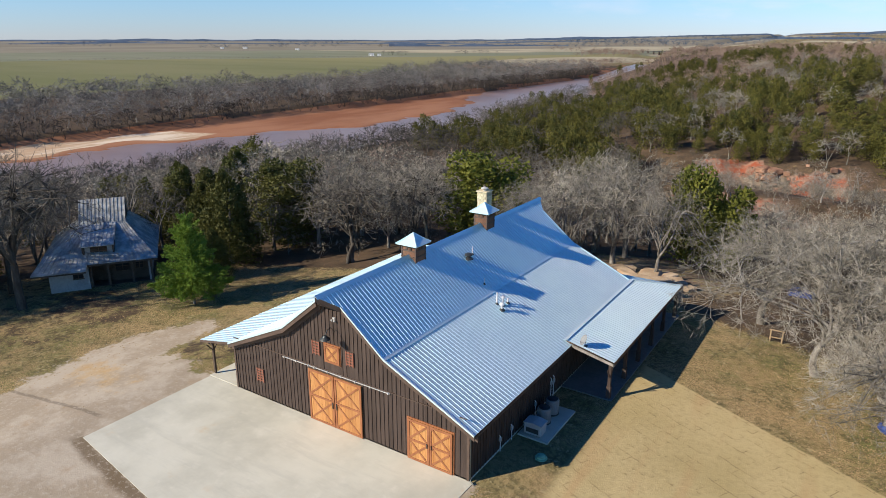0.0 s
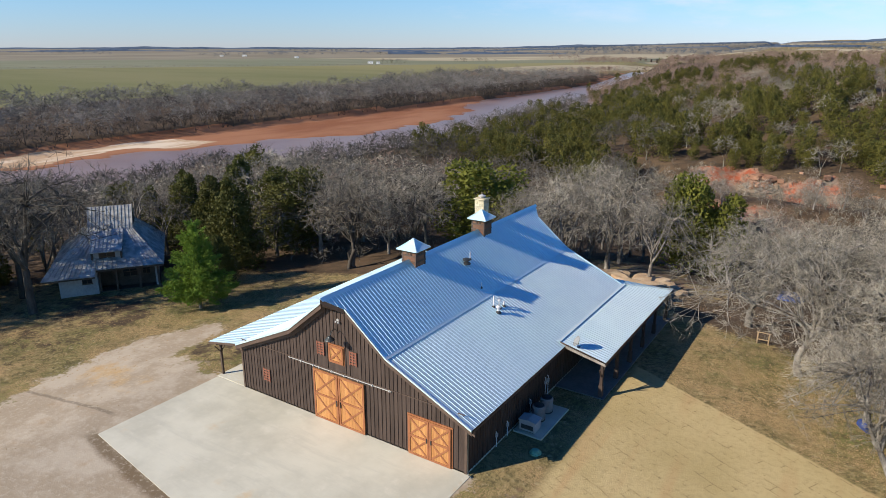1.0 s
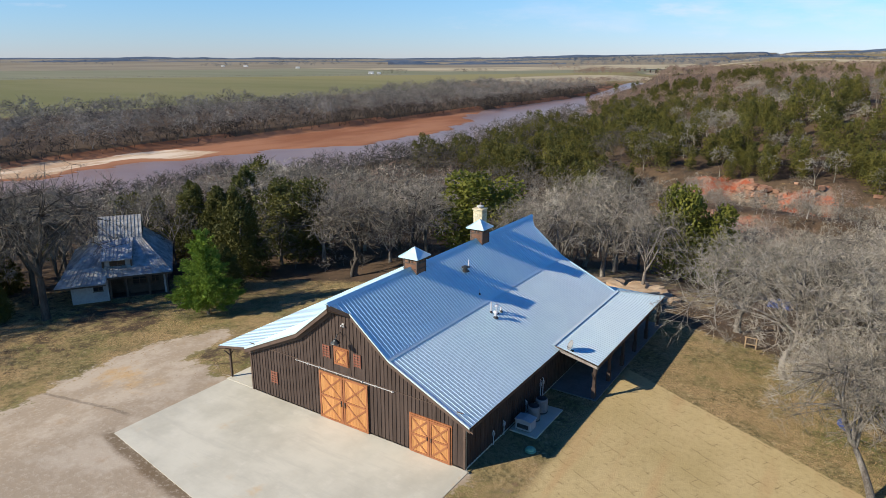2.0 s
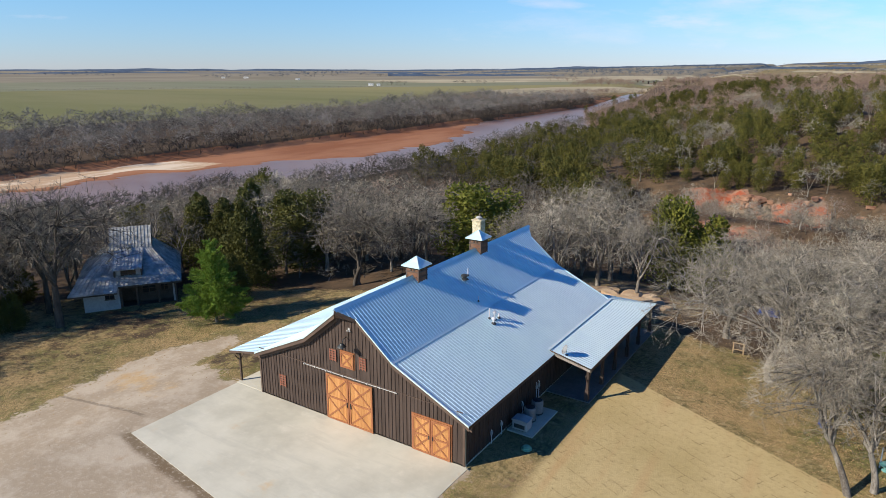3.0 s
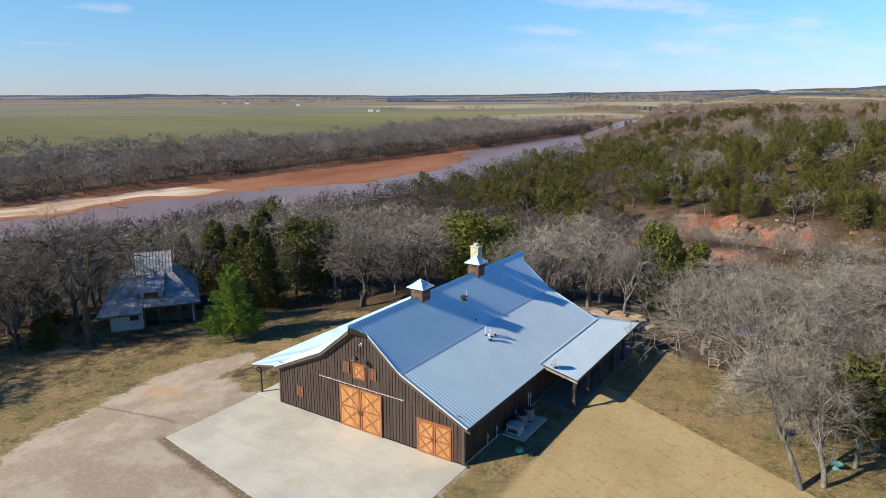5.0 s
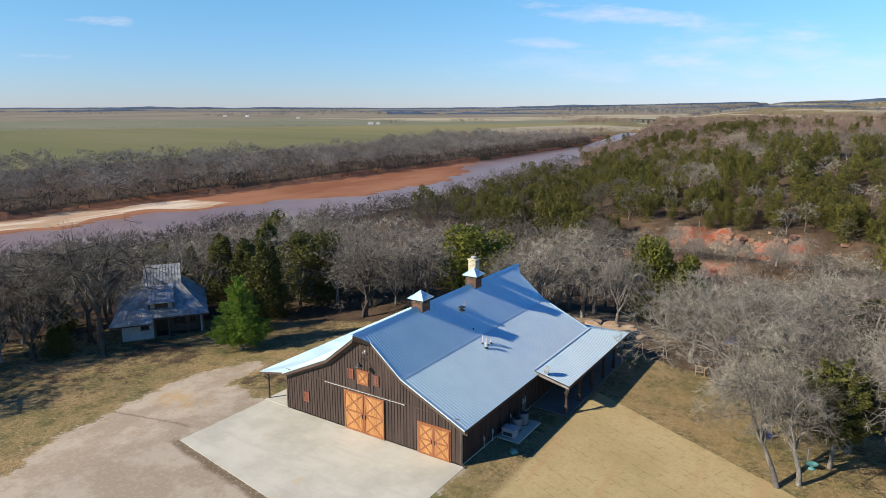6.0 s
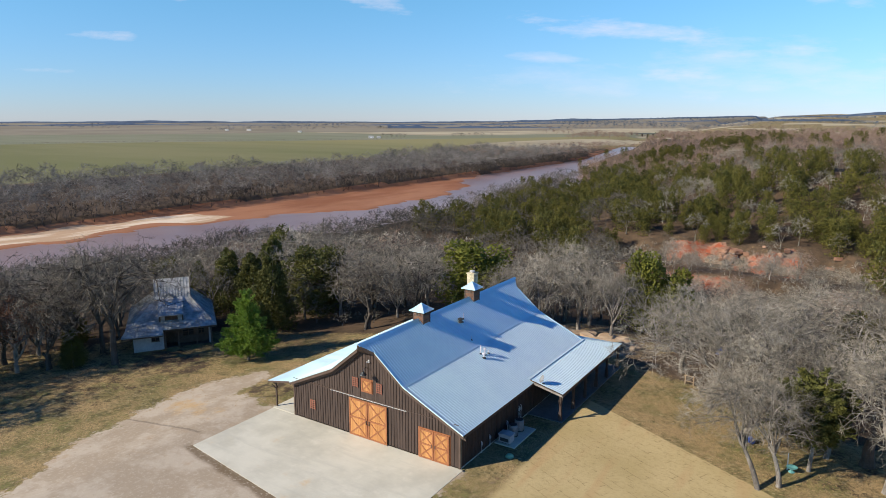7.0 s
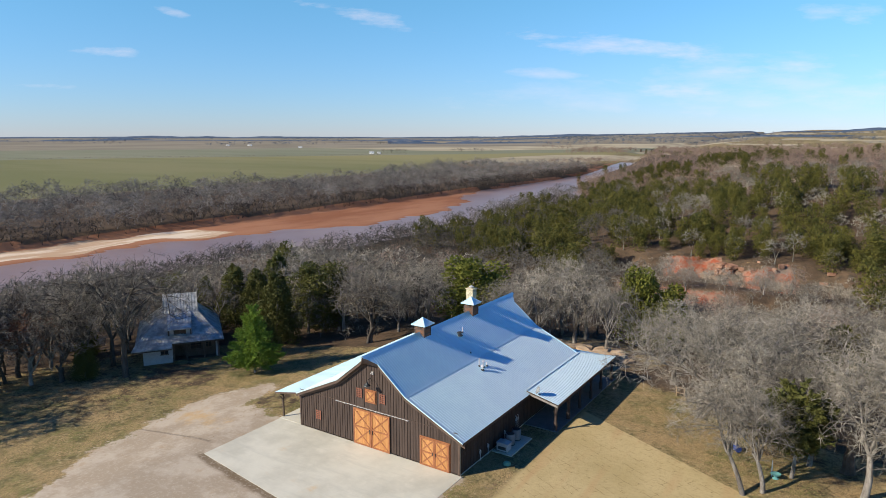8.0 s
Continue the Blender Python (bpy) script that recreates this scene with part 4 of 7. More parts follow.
# ---- barn doors: boards, frame and two crossed panels
def barn_leaf(name, x0, x1, z0, z1, parent, panels=2, y=-0.10, boards=8):
    leaf = part(name, boxed(x0, x1, y + 0.03, y + 0.05, z0, z1), PINE_WOOD, parent, "orange pine door leaf with crossed braces")
    w = (x1 - x0) / boards
    for i in range(boards):
        hang("board", UNIT_PINE, leaf, at=Matrix.Translation((x0 + i * w + 0.004, y + 0.008, z0)) @ Matrix.Diagonal((w - 0.008, 0.026, z1 - z0, 1)))
    f = 0.13
    for a in (x0, x1 - f):
        part("stile", boxed(a, a + f, y - 0.022, y + 0.006, z0, z1), BRACE_WOOD, leaf)
    zs = [z0 + (z1 - z0) * i / panels for i in range(panels + 1)]
    for i, z in enumerate(zs):
        a = z0 if i == 0 else z1 - f if i == panels else z - f / 2
        part("rail", boxed(x0 + f + 0.002, x1 - f - 0.002, y - 0.021, y + 0.006, a, a + f), BRACE_WOOD, leaf)
    for i in range(panels):
        a, b = zs[i] + (f if i == 0 else f / 2), zs[i + 1] - (f if i == panels - 1 else f / 2)
        for k, (p, q) in enumerate((((x0 + f, a), (x1 - f, b)), ((x1 - f, a), (x0 + f, b)))):
            d = Vector((q[0] - p[0], 0, q[1] - p[1]))
            n = Vector((-d.z, 0, d.x)).normalized() * 0.055
            P, Q = Vector((p[0], y - 0.018 + 0.003 * k, p[1])) + d * 0.03, Vector((q[0], y - 0.018 + 0.003 * k, q[1])) - d * 0.03
            part("cross_brace", slab(bmesh.new(), [P - n, Q - n, Q + n, P + n], (0, 0.02, 0)), BRACE_WOOD, leaf)
    return leaf


UNIT_PINE = UNIT_BOX.copy()
UNIT_PINE.materials.clear()
UNIT_PINE.materials.append(PINE_WOOD)

big = part("sliding_door", boxed(-13.6, -5.18, -0.10, -0.055, 3.635, 3.675), WHITE_METAL, barn, "tall pair of orange pine sliding doors on a white track")
barn_leaf("door_leaf", -11.40, -9.36, 0.05, 3.50, big, y=-0.13)
barn_leaf("door_leaf", -9.30, -7.24, 0.05, 3.50, big, y=-0.13)
for x in (-13.5, -12.45, -11.4, -10.9, -9.85, -8.8, -7.7, -6.6, -5.3):
    part("hanger", boxed(x - 0.03, x + 0.03, -0.13, -0.05, 3.60, 3.71), WHITE_METAL, big)
for x in (-9.47, -9.17):
    part("pull_handle", boxed(x - 0.025, x + 0.025, -0.20, -0.155, 1.35, 1.75), DARK_METAL, big)

pair = part("double_door", boxed(-4.03, -0.9, -0.06, -0.005, 0.02, 2.66), BRACE_WOOD, barn, "pair of crossed orange pine doors in a frame")
barn_leaf("door_leaf", -3.93, -2.49, 0.05, 2.58, pair, boards=6, y=-0.12)
barn_leaf("door_leaf", -2.45, -1.0, 0.05, 2.58, pair, boards=6, y=-0.12)
for x in (-2.62, -2.33):
    part("pull_handle", boxed(x - 0.02, x + 0.02, -0.19, -0.145, 1.15, 1.42), DARK_METAL, pair)

hatch = part("hay_hatch", boxed(-10.05, -8.74, -0.07, -0.005, 4.30, 5.56), BRACE_WOOD, barn, "small square pine hay hatch with crossed braces")
barn_leaf("door_leaf", -9.98, -8.81, 4.36, 5.50, hatch, panels=1, boards=5, y=-0.12)


def louver(x0, x1, z0, z1):
    s = part("louver_shutter", boxed(x0, x1, -0.05, -0.004, z0, z1), DARK_WOOD, barn, "red cedar slatted shutter")
    bm = bmesh.new()
    for a, b in ((x0, x0 + 0.07), (x1 - 0.07, x1), ((x0 + x1) / 2 - 0.03, (x0 + x1) / 2 + 0.03)):
        box(bm, a, b, -0.095, -0.05, z0, z1)
    part("shutter_frame", bm, SHUTTER, s)
    n = 5
    for i in range(n):
        z = z0 + (i + 0.35) * (z1 - z0) / n
        part("slat", boxed(x0 + 0.02, x1 - 0.02, -0.085, -0.055, z, z + 0.085), SHUTTER, s)


louver(-11.0, -10.40, 4.57, 5.47)
louver(-8.34, -7.76, 4.53, 5.45)
louver(-16.16, -15.54, 1.19, 2.13)

# ---- gooseneck lamps and a small security light over the hatch
for x, dx in ((-9.22, 0.12),):
    arm = bmesh.new()
    tube(arm, [(x, -0.02, 6.42), (x, -0.25, 6.76), (x + dx * 0.5, -0.62, 6.76), (x + dx, -0.85, 6.52)], 0.028, 6)
    lamp = part("gooseneck_lamp", arm, DARK_METAL, barn, "dark metal gooseneck barn lamp")
    part("shade", lathe(bmesh.new(), [(0.06, 0.16), (0.10, 0.14), (0.15, 0.06), (0.29, -0.06), (0.31, -0.10), (0.28, -0.09), (0.05, 0.08)], 16, (x + dx, -0.88, 6.40)), DARK_METAL, lamp)
bm = boxed(-9.22, -9.06, -0.08, 0.0, 7.22, 7.34)
sec = part("security_light", bm, WHITE_METAL, barn, "small white security light")
for x in (-9.24, -9.04):
    part("lamp_head", lathe(bmesh.new(), [(0.03, 0.0), (0.06, 0.02), (0.07, 0.1), (0.03, 0.12)], 10, (x, -0.12, 7.1)), WHITE_METAL, sec)

# ---- cupolas on the ridge


def cupola(y, top):
    c = part("cupola", boxed(RIDGE_X - 0.55, RIDGE_X + 0.55, y - 0.55, y + 0.55, 8.3, top - 0.66), CUPOLA_WOOD, barn, "brown boarded cupola with a pyramid of metal")
    bm = bmesh.new()
    for z in (top - 1.12, top - 0.74, top - 1.55):
        box(bm, RIDGE_X - 0.60, RIDGE_X + 0.60, y - 0.60, y + 0.60, z, z + 0.09)
    part("band", bm, TRIM, c)
    for s in (-0.58, 0.50):
        for q in (-0.58, 0.50):
            part("corner_post", boxed(RIDGE_X + s, RIDGE_X + s + 0.09, y + q, y + q + 0.09, 8.4, top - 0.68), TRIM, c)
    bm = bmesh.new()
    for k in (-0.22, 0.08):
        for i in range(4):
            z = top - 1.02 + i * 0.07
            box(bm, RIDGE_X + k, RIDGE_X + k + 0.16, y - 0.595, y - 0.54, z, z + 0.045)
            box(bm, RIDGE_X + 0.54, RIDGE_X + 0.595, y + k, y + k + 0.16, z, z + 0.045)
    part("vent_slats", bm, DARK_WOOD, c)
    bm = bmesh.new()
    e, z0 = 0.84, top - 0.64
    rings = [(e, z0 - 0.05), (e, z0), (e * 0.5, z0 + 0.30), (0.05, top)]
    quads = []
    for r, z in rings:
        quads.append([bm.verts.new((RIDGE_X + sx * r, y + sy * r, z)) for sx, sy in ((-1, -1), (1, -1), (1, 1), (-1, 1))])
    for a, b in zip(quads, quads[1:]):
        for i in range(4):
            bm.faces.new((a[i], a[(i + 1) % 4], b[(i + 1) % 4], b[i]))
    bm.faces.new(quads[0][::-1])
    bm.faces.new(quads[-1])
    roof = part("cupola_roof", bm, ROOF, c)
    bm = bmesh.new()
    for sx, sy in ((-1, -1), (1, -1), (1, 1), (-1, 1)):
        tube(bm, [(RIDGE_X + sx * e, y + sy * e, z0 + 0.01), (RIDGE_X + sx * e * 0.5, y + sy * e * 0.5, z0 + 0.31), (RIDGE_X, y, top + 0.02)], 0.035, 5)
    part("hip_trim", bm, ROOF, roof)


cupola(7.85, 10.48)
cupola(17.2, 10.62)

# ---- stone chimney behind the far cupola: single stones round a core
chim = part("chimney", boxed(-10.55, -9.75, 18.55, 19.35, 7.5, 11.05), STONE, barn, "square cream stone chimney with a round metal cap")
rs = random.Random(5)
STONE_BLOCK = UNIT_BOX.copy()
STONE_BLOCK.materials.clear()
STONE_BLOCK.materials.append(STONE)
z = 8.6
while z < 11.0:
    h = rs.uniform(0.16, 0.26)
    for side_ in range(4):
        s = 0.0
        while s < 0.80:
            w = min(rs.uniform(0.18, 0.42), 0.82 - s)
            dpt = rs.uniform(0.02, 0.045)
            if side_ == 0:
                m = Matrix.Translation((-10.55 + s, 18.55 - dpt, z))
                sc = (w - 0.02, dpt, h - 0.02)
            elif side_ == 1:
                m, sc = Matrix.Translation((-9.75, 18.55 + s, z)), (dpt, w - 0.02, h - 0.02)
            elif side_ == 2:
                m, sc = Matrix.Translation((-10.55 + s, 19.35, z)), (w - 0.02, dpt, h - 0.02)
            else:
                m, sc = Matrix.Translation((-10.55 - dpt, 18.55 + s, z)), (dpt, w - 0.02, h - 0.02)
            hang("stone", STONE_BLOCK, chim, at=m @ Matrix.Diagonal((*sc, 1)))
            s += w
    z += h
part("coping", boxed(-10.66, -9.64, 18.44, 19.46, 11.05, 11.14), STONE, chim, bevel=0.02)
part("flue", lathe(bmesh.new(), [(0.16, 11.14), (0.16, 11.26), (0.30, 11.28), (0.30, 11.33), (0.08, 11.42)], 14, (-10.15, 18.95, 0)), WHITE_METAL, chim)

# ---- pipes and vents through the roof


def roof_pipe(dx, y, h, r, mat, label, hat=False):
    x, z = RIDGE_X + dx, roof_z(dx)
    p = part("vent_pipe", tube(bmesh.new(), [(x, y, z - 0.1), (x, y, z + h)], r, 10), mat, barn, label)
    part("boot", lathe(bmesh.new(), [(r * 2.6, 0.0), (r * 2.2, 0.06), (r * 1.1, 0.16)], 12, (x, y, z - 0.02)), DARK_METAL, p)
    if hat:
        part("pipe_hat", lathe(bmesh.new(), [(r * 1.05, 0.0), (r * 2.0, 0.03), (r * 2.0, 0.12), (r * 0.8, 0.2)], 12, (x, y, z + h)), mat, p)


roof_pipe(1.5, 12.95, 0.62, 0.045, PVC, "white plastic vent pipe")
roof_pipe(1.6, 12.25, 0.22, 0.14, DARK_METAL, "squat dark metal roof vent", True)
roof_pipe(3.3, 11.6, 0.45, 0.035, PVC, "white plastic vent pipe")
roof_pipe(4.75, 10.8, 0.85, 0.05, PVC, "white plastic vent pipe")
roof_pipe(5.0, 11.15, 0.5, 0.08, PVC, "white plastic vent pipe", True)
roof_pipe(5.25, 10.6, 0.35, 0.09, PVC, "white plastic vent pipe", True)
roof_pipe(5.1, 11.7, 0.38, 0.06, PVC, "white plastic vent pipe")

# ---- satellite dish on the porch roof
dish = thing("satellite_dish", "pale grey satellite dish on a short mast on the porch roof", "satellite dish", Matrix.Translation((1.35, 12.55, 3.24)))
part("mast", tube(bmesh.new(), [(0, 0, -0.02), (0, 0, 0.30), (0.0, -0.10, 0.42)], 0.03, 8), DARK_METAL, dish)
bm = lathe(bmesh.new(), [(0.02, 0.0), (0.16, 0.015), (0.28, 0.05), (0.37, 0.10), (0.37, 0.115), (0.27, 0.065), (0.02, 0.02)], 22)
bm.transform(Matrix.Translation((0.0, -0.12, 0.45)) @ Euler((radians(62), 0, radians(-50))).to_matrix().to_4x4())
part("reflector", bm, UNIT, dish)
part("feed_arm", tube(bmesh.new(), [(0, -0.1, 0.3), (-0.1, -0.55, 0.42), (-0.12, -0.6, 0.55)], 0.018, 6), DARK_METAL, dish)
part("mount_foot", boxed(-0.14, 0.14, -0.14, 0.14, -0.03, 0.012), DARK_METAL, dish)

# ---- battens: one strip over each board joint of the visible walls
for k in range(1, int(W / 0.30)):
    x = -W + k * 0.30
    top = roof_z(x - RIDGE_X) - 0.55
    spans = [(0.06, min(BELT_Z - 0.03, top)), (BELT_Z + 0.035, top)]
    if -11.45 < x < -7.2:
        spans[0] = (3.78, 3.785)
    if -4.06 < x < -0.88:
        spans[0] = (2.68, min(BELT_Z - 0.03, top))
    if -10.07 < x < -8.72:
        spans[1] = (5.58, top)
    if -11.02 < x < -10.38 or -8.36 < x < -7.74:
        spans[1] = (5.49, top)
    if -16.2 < x < -15.5:
        spans = [(0.06, 1.17), (2.15, top)]
    for a, b in spans:
        if b - a > 0.1:
            hang("batten", UNIT_BOX, front, at=Matrix.Translation((x - 0.032, -0.036, a)) @ Matrix.Diagonal((0.064, 0.034, b - a, 1)))
for k in range(1, int(L / 0.30)):
    y = k * 0.30
    hang("batten", UNIT_BOX, side, at=Matrix.Translation((0.002, y - 0.032, 0.06)) @ Matrix.Diagonal((0.034, 0.064, EAVE_Z0 - 0.25, 1)))

# ---------------------------------------------------------------- paved and placed things by the barn
bm = slab(bmesh.new(), [(-21.22, -9.12, 0.022), (-21.15, -0.01, 0.022), (0.28, -0.01, 0.022), (0.32, -12.2, 0.022)], (0, 0, -0.3))
apron = part("pavement", bm, CONCRETE)
tagged(apron, "pale stained concrete apron before the barn doors", "pavement", kind="structure")

pad = part("equipment_pad", boxed(0.16, 2.1, 5.35, 9.6, -0.1, 0.10), CONCRETE, None, bevel=0.01)
tagged(pad, "small concrete equipment pad along the barn wall", "concrete pad")


def cooling_unit(x, y):
    u = thing("air_conditioner", "grey round outdoor cooling unit on the concrete pad", "air conditioner", Matrix.Translation((x, y, 0.10)), "cooling units")
    part("base", lathe(bmesh.new(), [(0.42, 0), (0.44, 0.02), (0.44, 0.08), (0.40, 0.09)], 20), DARK_METAL, u)
    part("casing", lathe(bmesh.new(), [(0.40, 0.09), (0.41, 0.5), (0.41, 0.98), (0.37, 1.02)], 20), UNIT, u)
    bm = bmesh.new()
    for i in range(20):
        t = 2 * math.pi * i / 20
        box(bm, -0.012, 0.012, 0.405, 0.425, 0.12, 0.96, m=Matrix.Rotation(t, 4, "Z"))
    part("guard_ribs", bm, UNIT, u)
    part("fan_grille", lathe(bmesh.new(), [(0.33, 1.02), (0.34, 1.05), (0.12, 1.07), (0.10, 1.07)], 20), DARK_METAL, u)
    return u


cooling_unit(0.95, 7.35)
cooling_unit(0.95, 8.55)
gen = thing("standby_generator", "pale enamel standby generator box on the concrete pad", "generator", Matrix.Translation((1.0, 6.0, 0.10)))
part("housing", boxed(-0.55, 0.55, -0.42, 0.42, 0.05, 0.72), UNIT_PALE, gen, bevel=0.03)
part("lid", slab(bmesh.new(), [(-0.6, -0.46, 0.725), (0.6, -0.46, 0.725), (0.6, -0.46, 0.78), (0, -0.46, 0.86), (-0.6, -0.46, 0.78)], (0, 0.92, 0)), UNIT_PALE, gen)
part("skid", boxed(-0.5, 0.5, -0.36, 0.36, 0.0, 0.05), DARK_METAL, gen)
part("vent_grille", boxed(-0.4, 0.4, -0.436, -0.424, 0.2, 0.5), DARK_METAL, gen)

for y in (3.3, 4.7, 7.9, 10.2, 10.6):
    h = 1.5 if y > 10 else 0.95
    u = thing("conduit", "pale utility riser pipe fixed to the barn wall", "pipe", Matrix.Translation((0.1, y, 0)), "wall risers")
    part("riser", tube(bmesh.new(), [(0, 0, 0.0), (0, 0, h), (-0.07, 0, h + 0.08)], 0.03, 8), PVC, u)
    part("junction_box", boxed(-0.06, 0.06, -0.08, 0.08, h * 0.72, h * 0.72 + 0.24), UNIT_PALE, u)

lid = thing("valve_cover", "green plastic ground lid in the grass", "lid", Matrix.Translation((2.35, 4.0, 0.0)))
part("rim", lathe(bmesh.new(), [(0.36, -0.03), (0.36, 0.06), (0.31, 0.09), (0.3, 0.06)], 20), GREEN_LID, lid)
part("dome", lathe(bmesh.new(), [(0.30, 0.06), (0.28, 0.16), (0.18, 0.23), (0.04, 0.25)], 20), GREEN_LID, lid)

# ---------------------------------------------------------------- the old white house
HO = Vector((-50.75, 3.0, -1.42))
HM = Matrix((( 0.58, -0.815, 0, HO.x), (0.815, 0.58, 0, HO.y), (0, 0, 1, HO.z), (0, 0, 0, 1)))
house = thing("house", "small white plastered house with a steep flared tin roof and dormer", "house", HM)
part("wall", boxed(0.9, 4.45, 0.35, 0.55, -0.2, 2.75), PLASTER, house)
part("wall", boxed(0.9, 1.1, 0.555, 12.0, -0.2, 2.9), PLASTER, house)
part("wall", boxed(9.9, 10.1, 0.955, 12.0, -0.2, 2.9), PLASTER, house)
part("wall", boxed(1.105, 9.895, 11.8, 12.0, -0.2, 2.9), PLASTER, house)
# this wall takes dark wood to paint in the porch recess's shade
part("wall", boxed(6.35, 10.1, 1.95, 2.15, -0.2, 3.1), DARK_WOOD, house)
part("wall", boxed(4.45, 6.34, 2.6, 2.8, -0.2, 3.3), DARK_WOOD, house, "dark recessed entry wall")
part("wall", boxed(4.25, 4.45, 0.555, 2.6, -0.2, 2.9), PLASTER, house)
part("floor_slab", boxed(0.95, 10.3, 0.8, 12.1, -0.5, 0.02), DARK_WOOD, house, "dark-toned floor slab of the porch")
for a in (4.62, 6.2, 8.4, 10.2):
    part("post", boxed(a - 0.1, a + 0.1, 0.5, 0.7, 0.02, 2.66), DARK_WOOD, house)
d = part("door", boxed(4.95, 5.9, 2.52, 2.6, 0.05, 2.1), DARK_WOOD, house)
part("handle", boxed(5.78, 5.84, 2.47, 2.52, 1.0, 1.12), DARK_METAL, d)


def house_window(a0, a1, z0, z1, b, parent):
    w = part("window", boxed(a0, a1, b - 0.03, b + 0.02, z0, z1), DARK_WOOD, parent)
    am, zm = (a0 + a1) / 2, (z0 + z1) / 2
    for p, q in ((a0 + 0.06, am - 0.03), (am + 0.03, a1 - 0.06)):
        for r, s in ((z0 + 0.06, zm - 0.03), (zm + 0.03, z1 - 0.06)):
            part("pane", boxed(p, q, b - 0.045, b - 0.032, r, s), GLASS, w)
    part("sill", boxed(a0 - 0.06, a1 + 0.06, b - 0.10, b - 0.031, z0 - 0.07, z0 - 0.005), DARK_WOOD, w)


house_window(3.0, 3.95, 1.15, 2.1, 0.35, house)
house_window(6.7, 8.1, 1.0, 2.05, 1.95, house)
house_window(8.6, 9.4, 1.1, 2.05, 1.95, house)

# flared roof: steep crown, then a wide skirt with hips
crown = [(3.45, 6.0, 5.2), (7.9, 6.0, 5.2), (7.9, 8.6, 7.35), (3.45, 8.6, 7.35)]


def tin_roof(name, quad, parent, strips):
    """A seamed tin plane between four corners: bottom left, bottom right, top right, top left."""
    a, b, c, d_ = (Vector(p) for p in quad)
    n = (b - a).cross(d_ - a).normalized()
    bm = slab(bmesh.new(), [a, b, c, d_], n * -0.07)
    r = part(name, bm, OLD_ROOF, parent)
    for i in range(strips + 1):
        t = i / strips
        p, q = a.lerp(b, t), d_.lerp(c, t)
        side_v = (b - a).normalized() * 0.03
        part("seam", slab(bmesh.new(), [p - side_v, p + side_v, q + side_v, q - side_v], n * 0.045), OLD_ROOF, r)
    return r


tin_roof("crown_roof", crown, house, 12)
tin_roof("crown_roof", [(7.9, 11.2, 5.2), (3.45, 11.2, 5.2), (3.45, 8.6, 7.35), (7.9, 8.6, 7.35)], house, 12)
part("gable", slab(bmesh.new(), [(3.5, 6.1, 5.1), (3.5, 11.1, 5.1), (3.5, 8.6, 7.25)], (0.1, 0, 0)), DARK_WOOD, house)
part("gable", slab(bmesh.new(), [(7.75, 6.1, 5.1), (7.75, 11.1, 5.1), (7.75, 8.6, 7.25)], (0.1, 0, 0)), DARK_WOOD, house)
tin_roof("skirt_roof", [(0, 0, 2.6), (10.9, 0, 2.6), (7.9, 6.0, 5.2), (3.45, 6.0, 5.2)], house, 22)
tin_roof("skirt_roof", [(10.9, 0, 2.6), (10.9, 12.6, 2.6), (7.9, 11.2, 5.2), (7.9, 6.0, 5.2)], house, 20)
tin_roof("skirt_roof", [(0, 12.6, 2.6), (0, 0, 2.6), (3.45, 6.0, 5.2), (3.45, 11.2, 5.2)], house, 20)
tin_roof("skirt_roof", [(10.9, 12.6, 2.6), (0, 12.6, 2.6), (3.45, 11.2, 5.2), (7.9, 11.2, 5.2)], house, 20)
tin_roof("wing_roof", [(-0.35, -0.95, 2.24), (4.4, -0.95, 2.24), (4.4, 1.7, 3.40), (0.65, 1.7, 3.40)], house, 10)
part("eave_board", boxed(4.45, 10.88, -0.02, 0.05, 2.38, 2.57), DARK_WOOD, house)
part("eave_board", boxed(-0.3, 4.4, -0.93, -0.87, 2.02, 2.16), DARK_WOOD, house)
# dormer with a shed roof
dorm = part("dormer", boxed(4.2, 6.75, 1.7, 5.6, 2.2, 4.02), PLASTER, house)
house_window(4.7, 6.25, 3.0, 3.9, 1.70, dorm)
part("dormer_rail", boxed(4.15, 6.8, 1.25, 1.66, 2.75, 2.98), WHITE_PAINT, dorm)
tin_roof("dormer_roof", [(3.95, 1.2, 4.1), (6.95, 1.2, 4.1), (6.95, 6.05, 5.28), (3.95, 6.05, 5.28)], house, 8)
part("dormer_cheek", boxed(4.0, 4.19, 1.4, 5.4, 2.6, 4.05), DARK_WOOD, dorm)
part("dormer_cheek", boxed(6.76, 6.92, 1.4, 5.4, 2.6, 4.05), DARK_WOOD, dorm)

# ---------------------------------------------------------------- trees


def unit(v):
    return v / np.maximum(np.linalg.norm(v, axis=-1, keepdims=True), 1e-9)


def shoots(rng, p, d, length, nsub, wob, up):
    """Polylines of nsub pieces from p along d."""
    n = len(p)
    nodes = np.zeros((n, nsub + 1, 3))
    nodes[:, 0] = p
    cur = unit(d)
    for i in range(nsub):
        cur = unit(cur + rng.normal(0, wob, (n, 3)) + np.array([0, 0, up]))
        nodes[:, i + 1] = nodes[:, i] + cur * (length / nsub)[:, None]
    return nodes


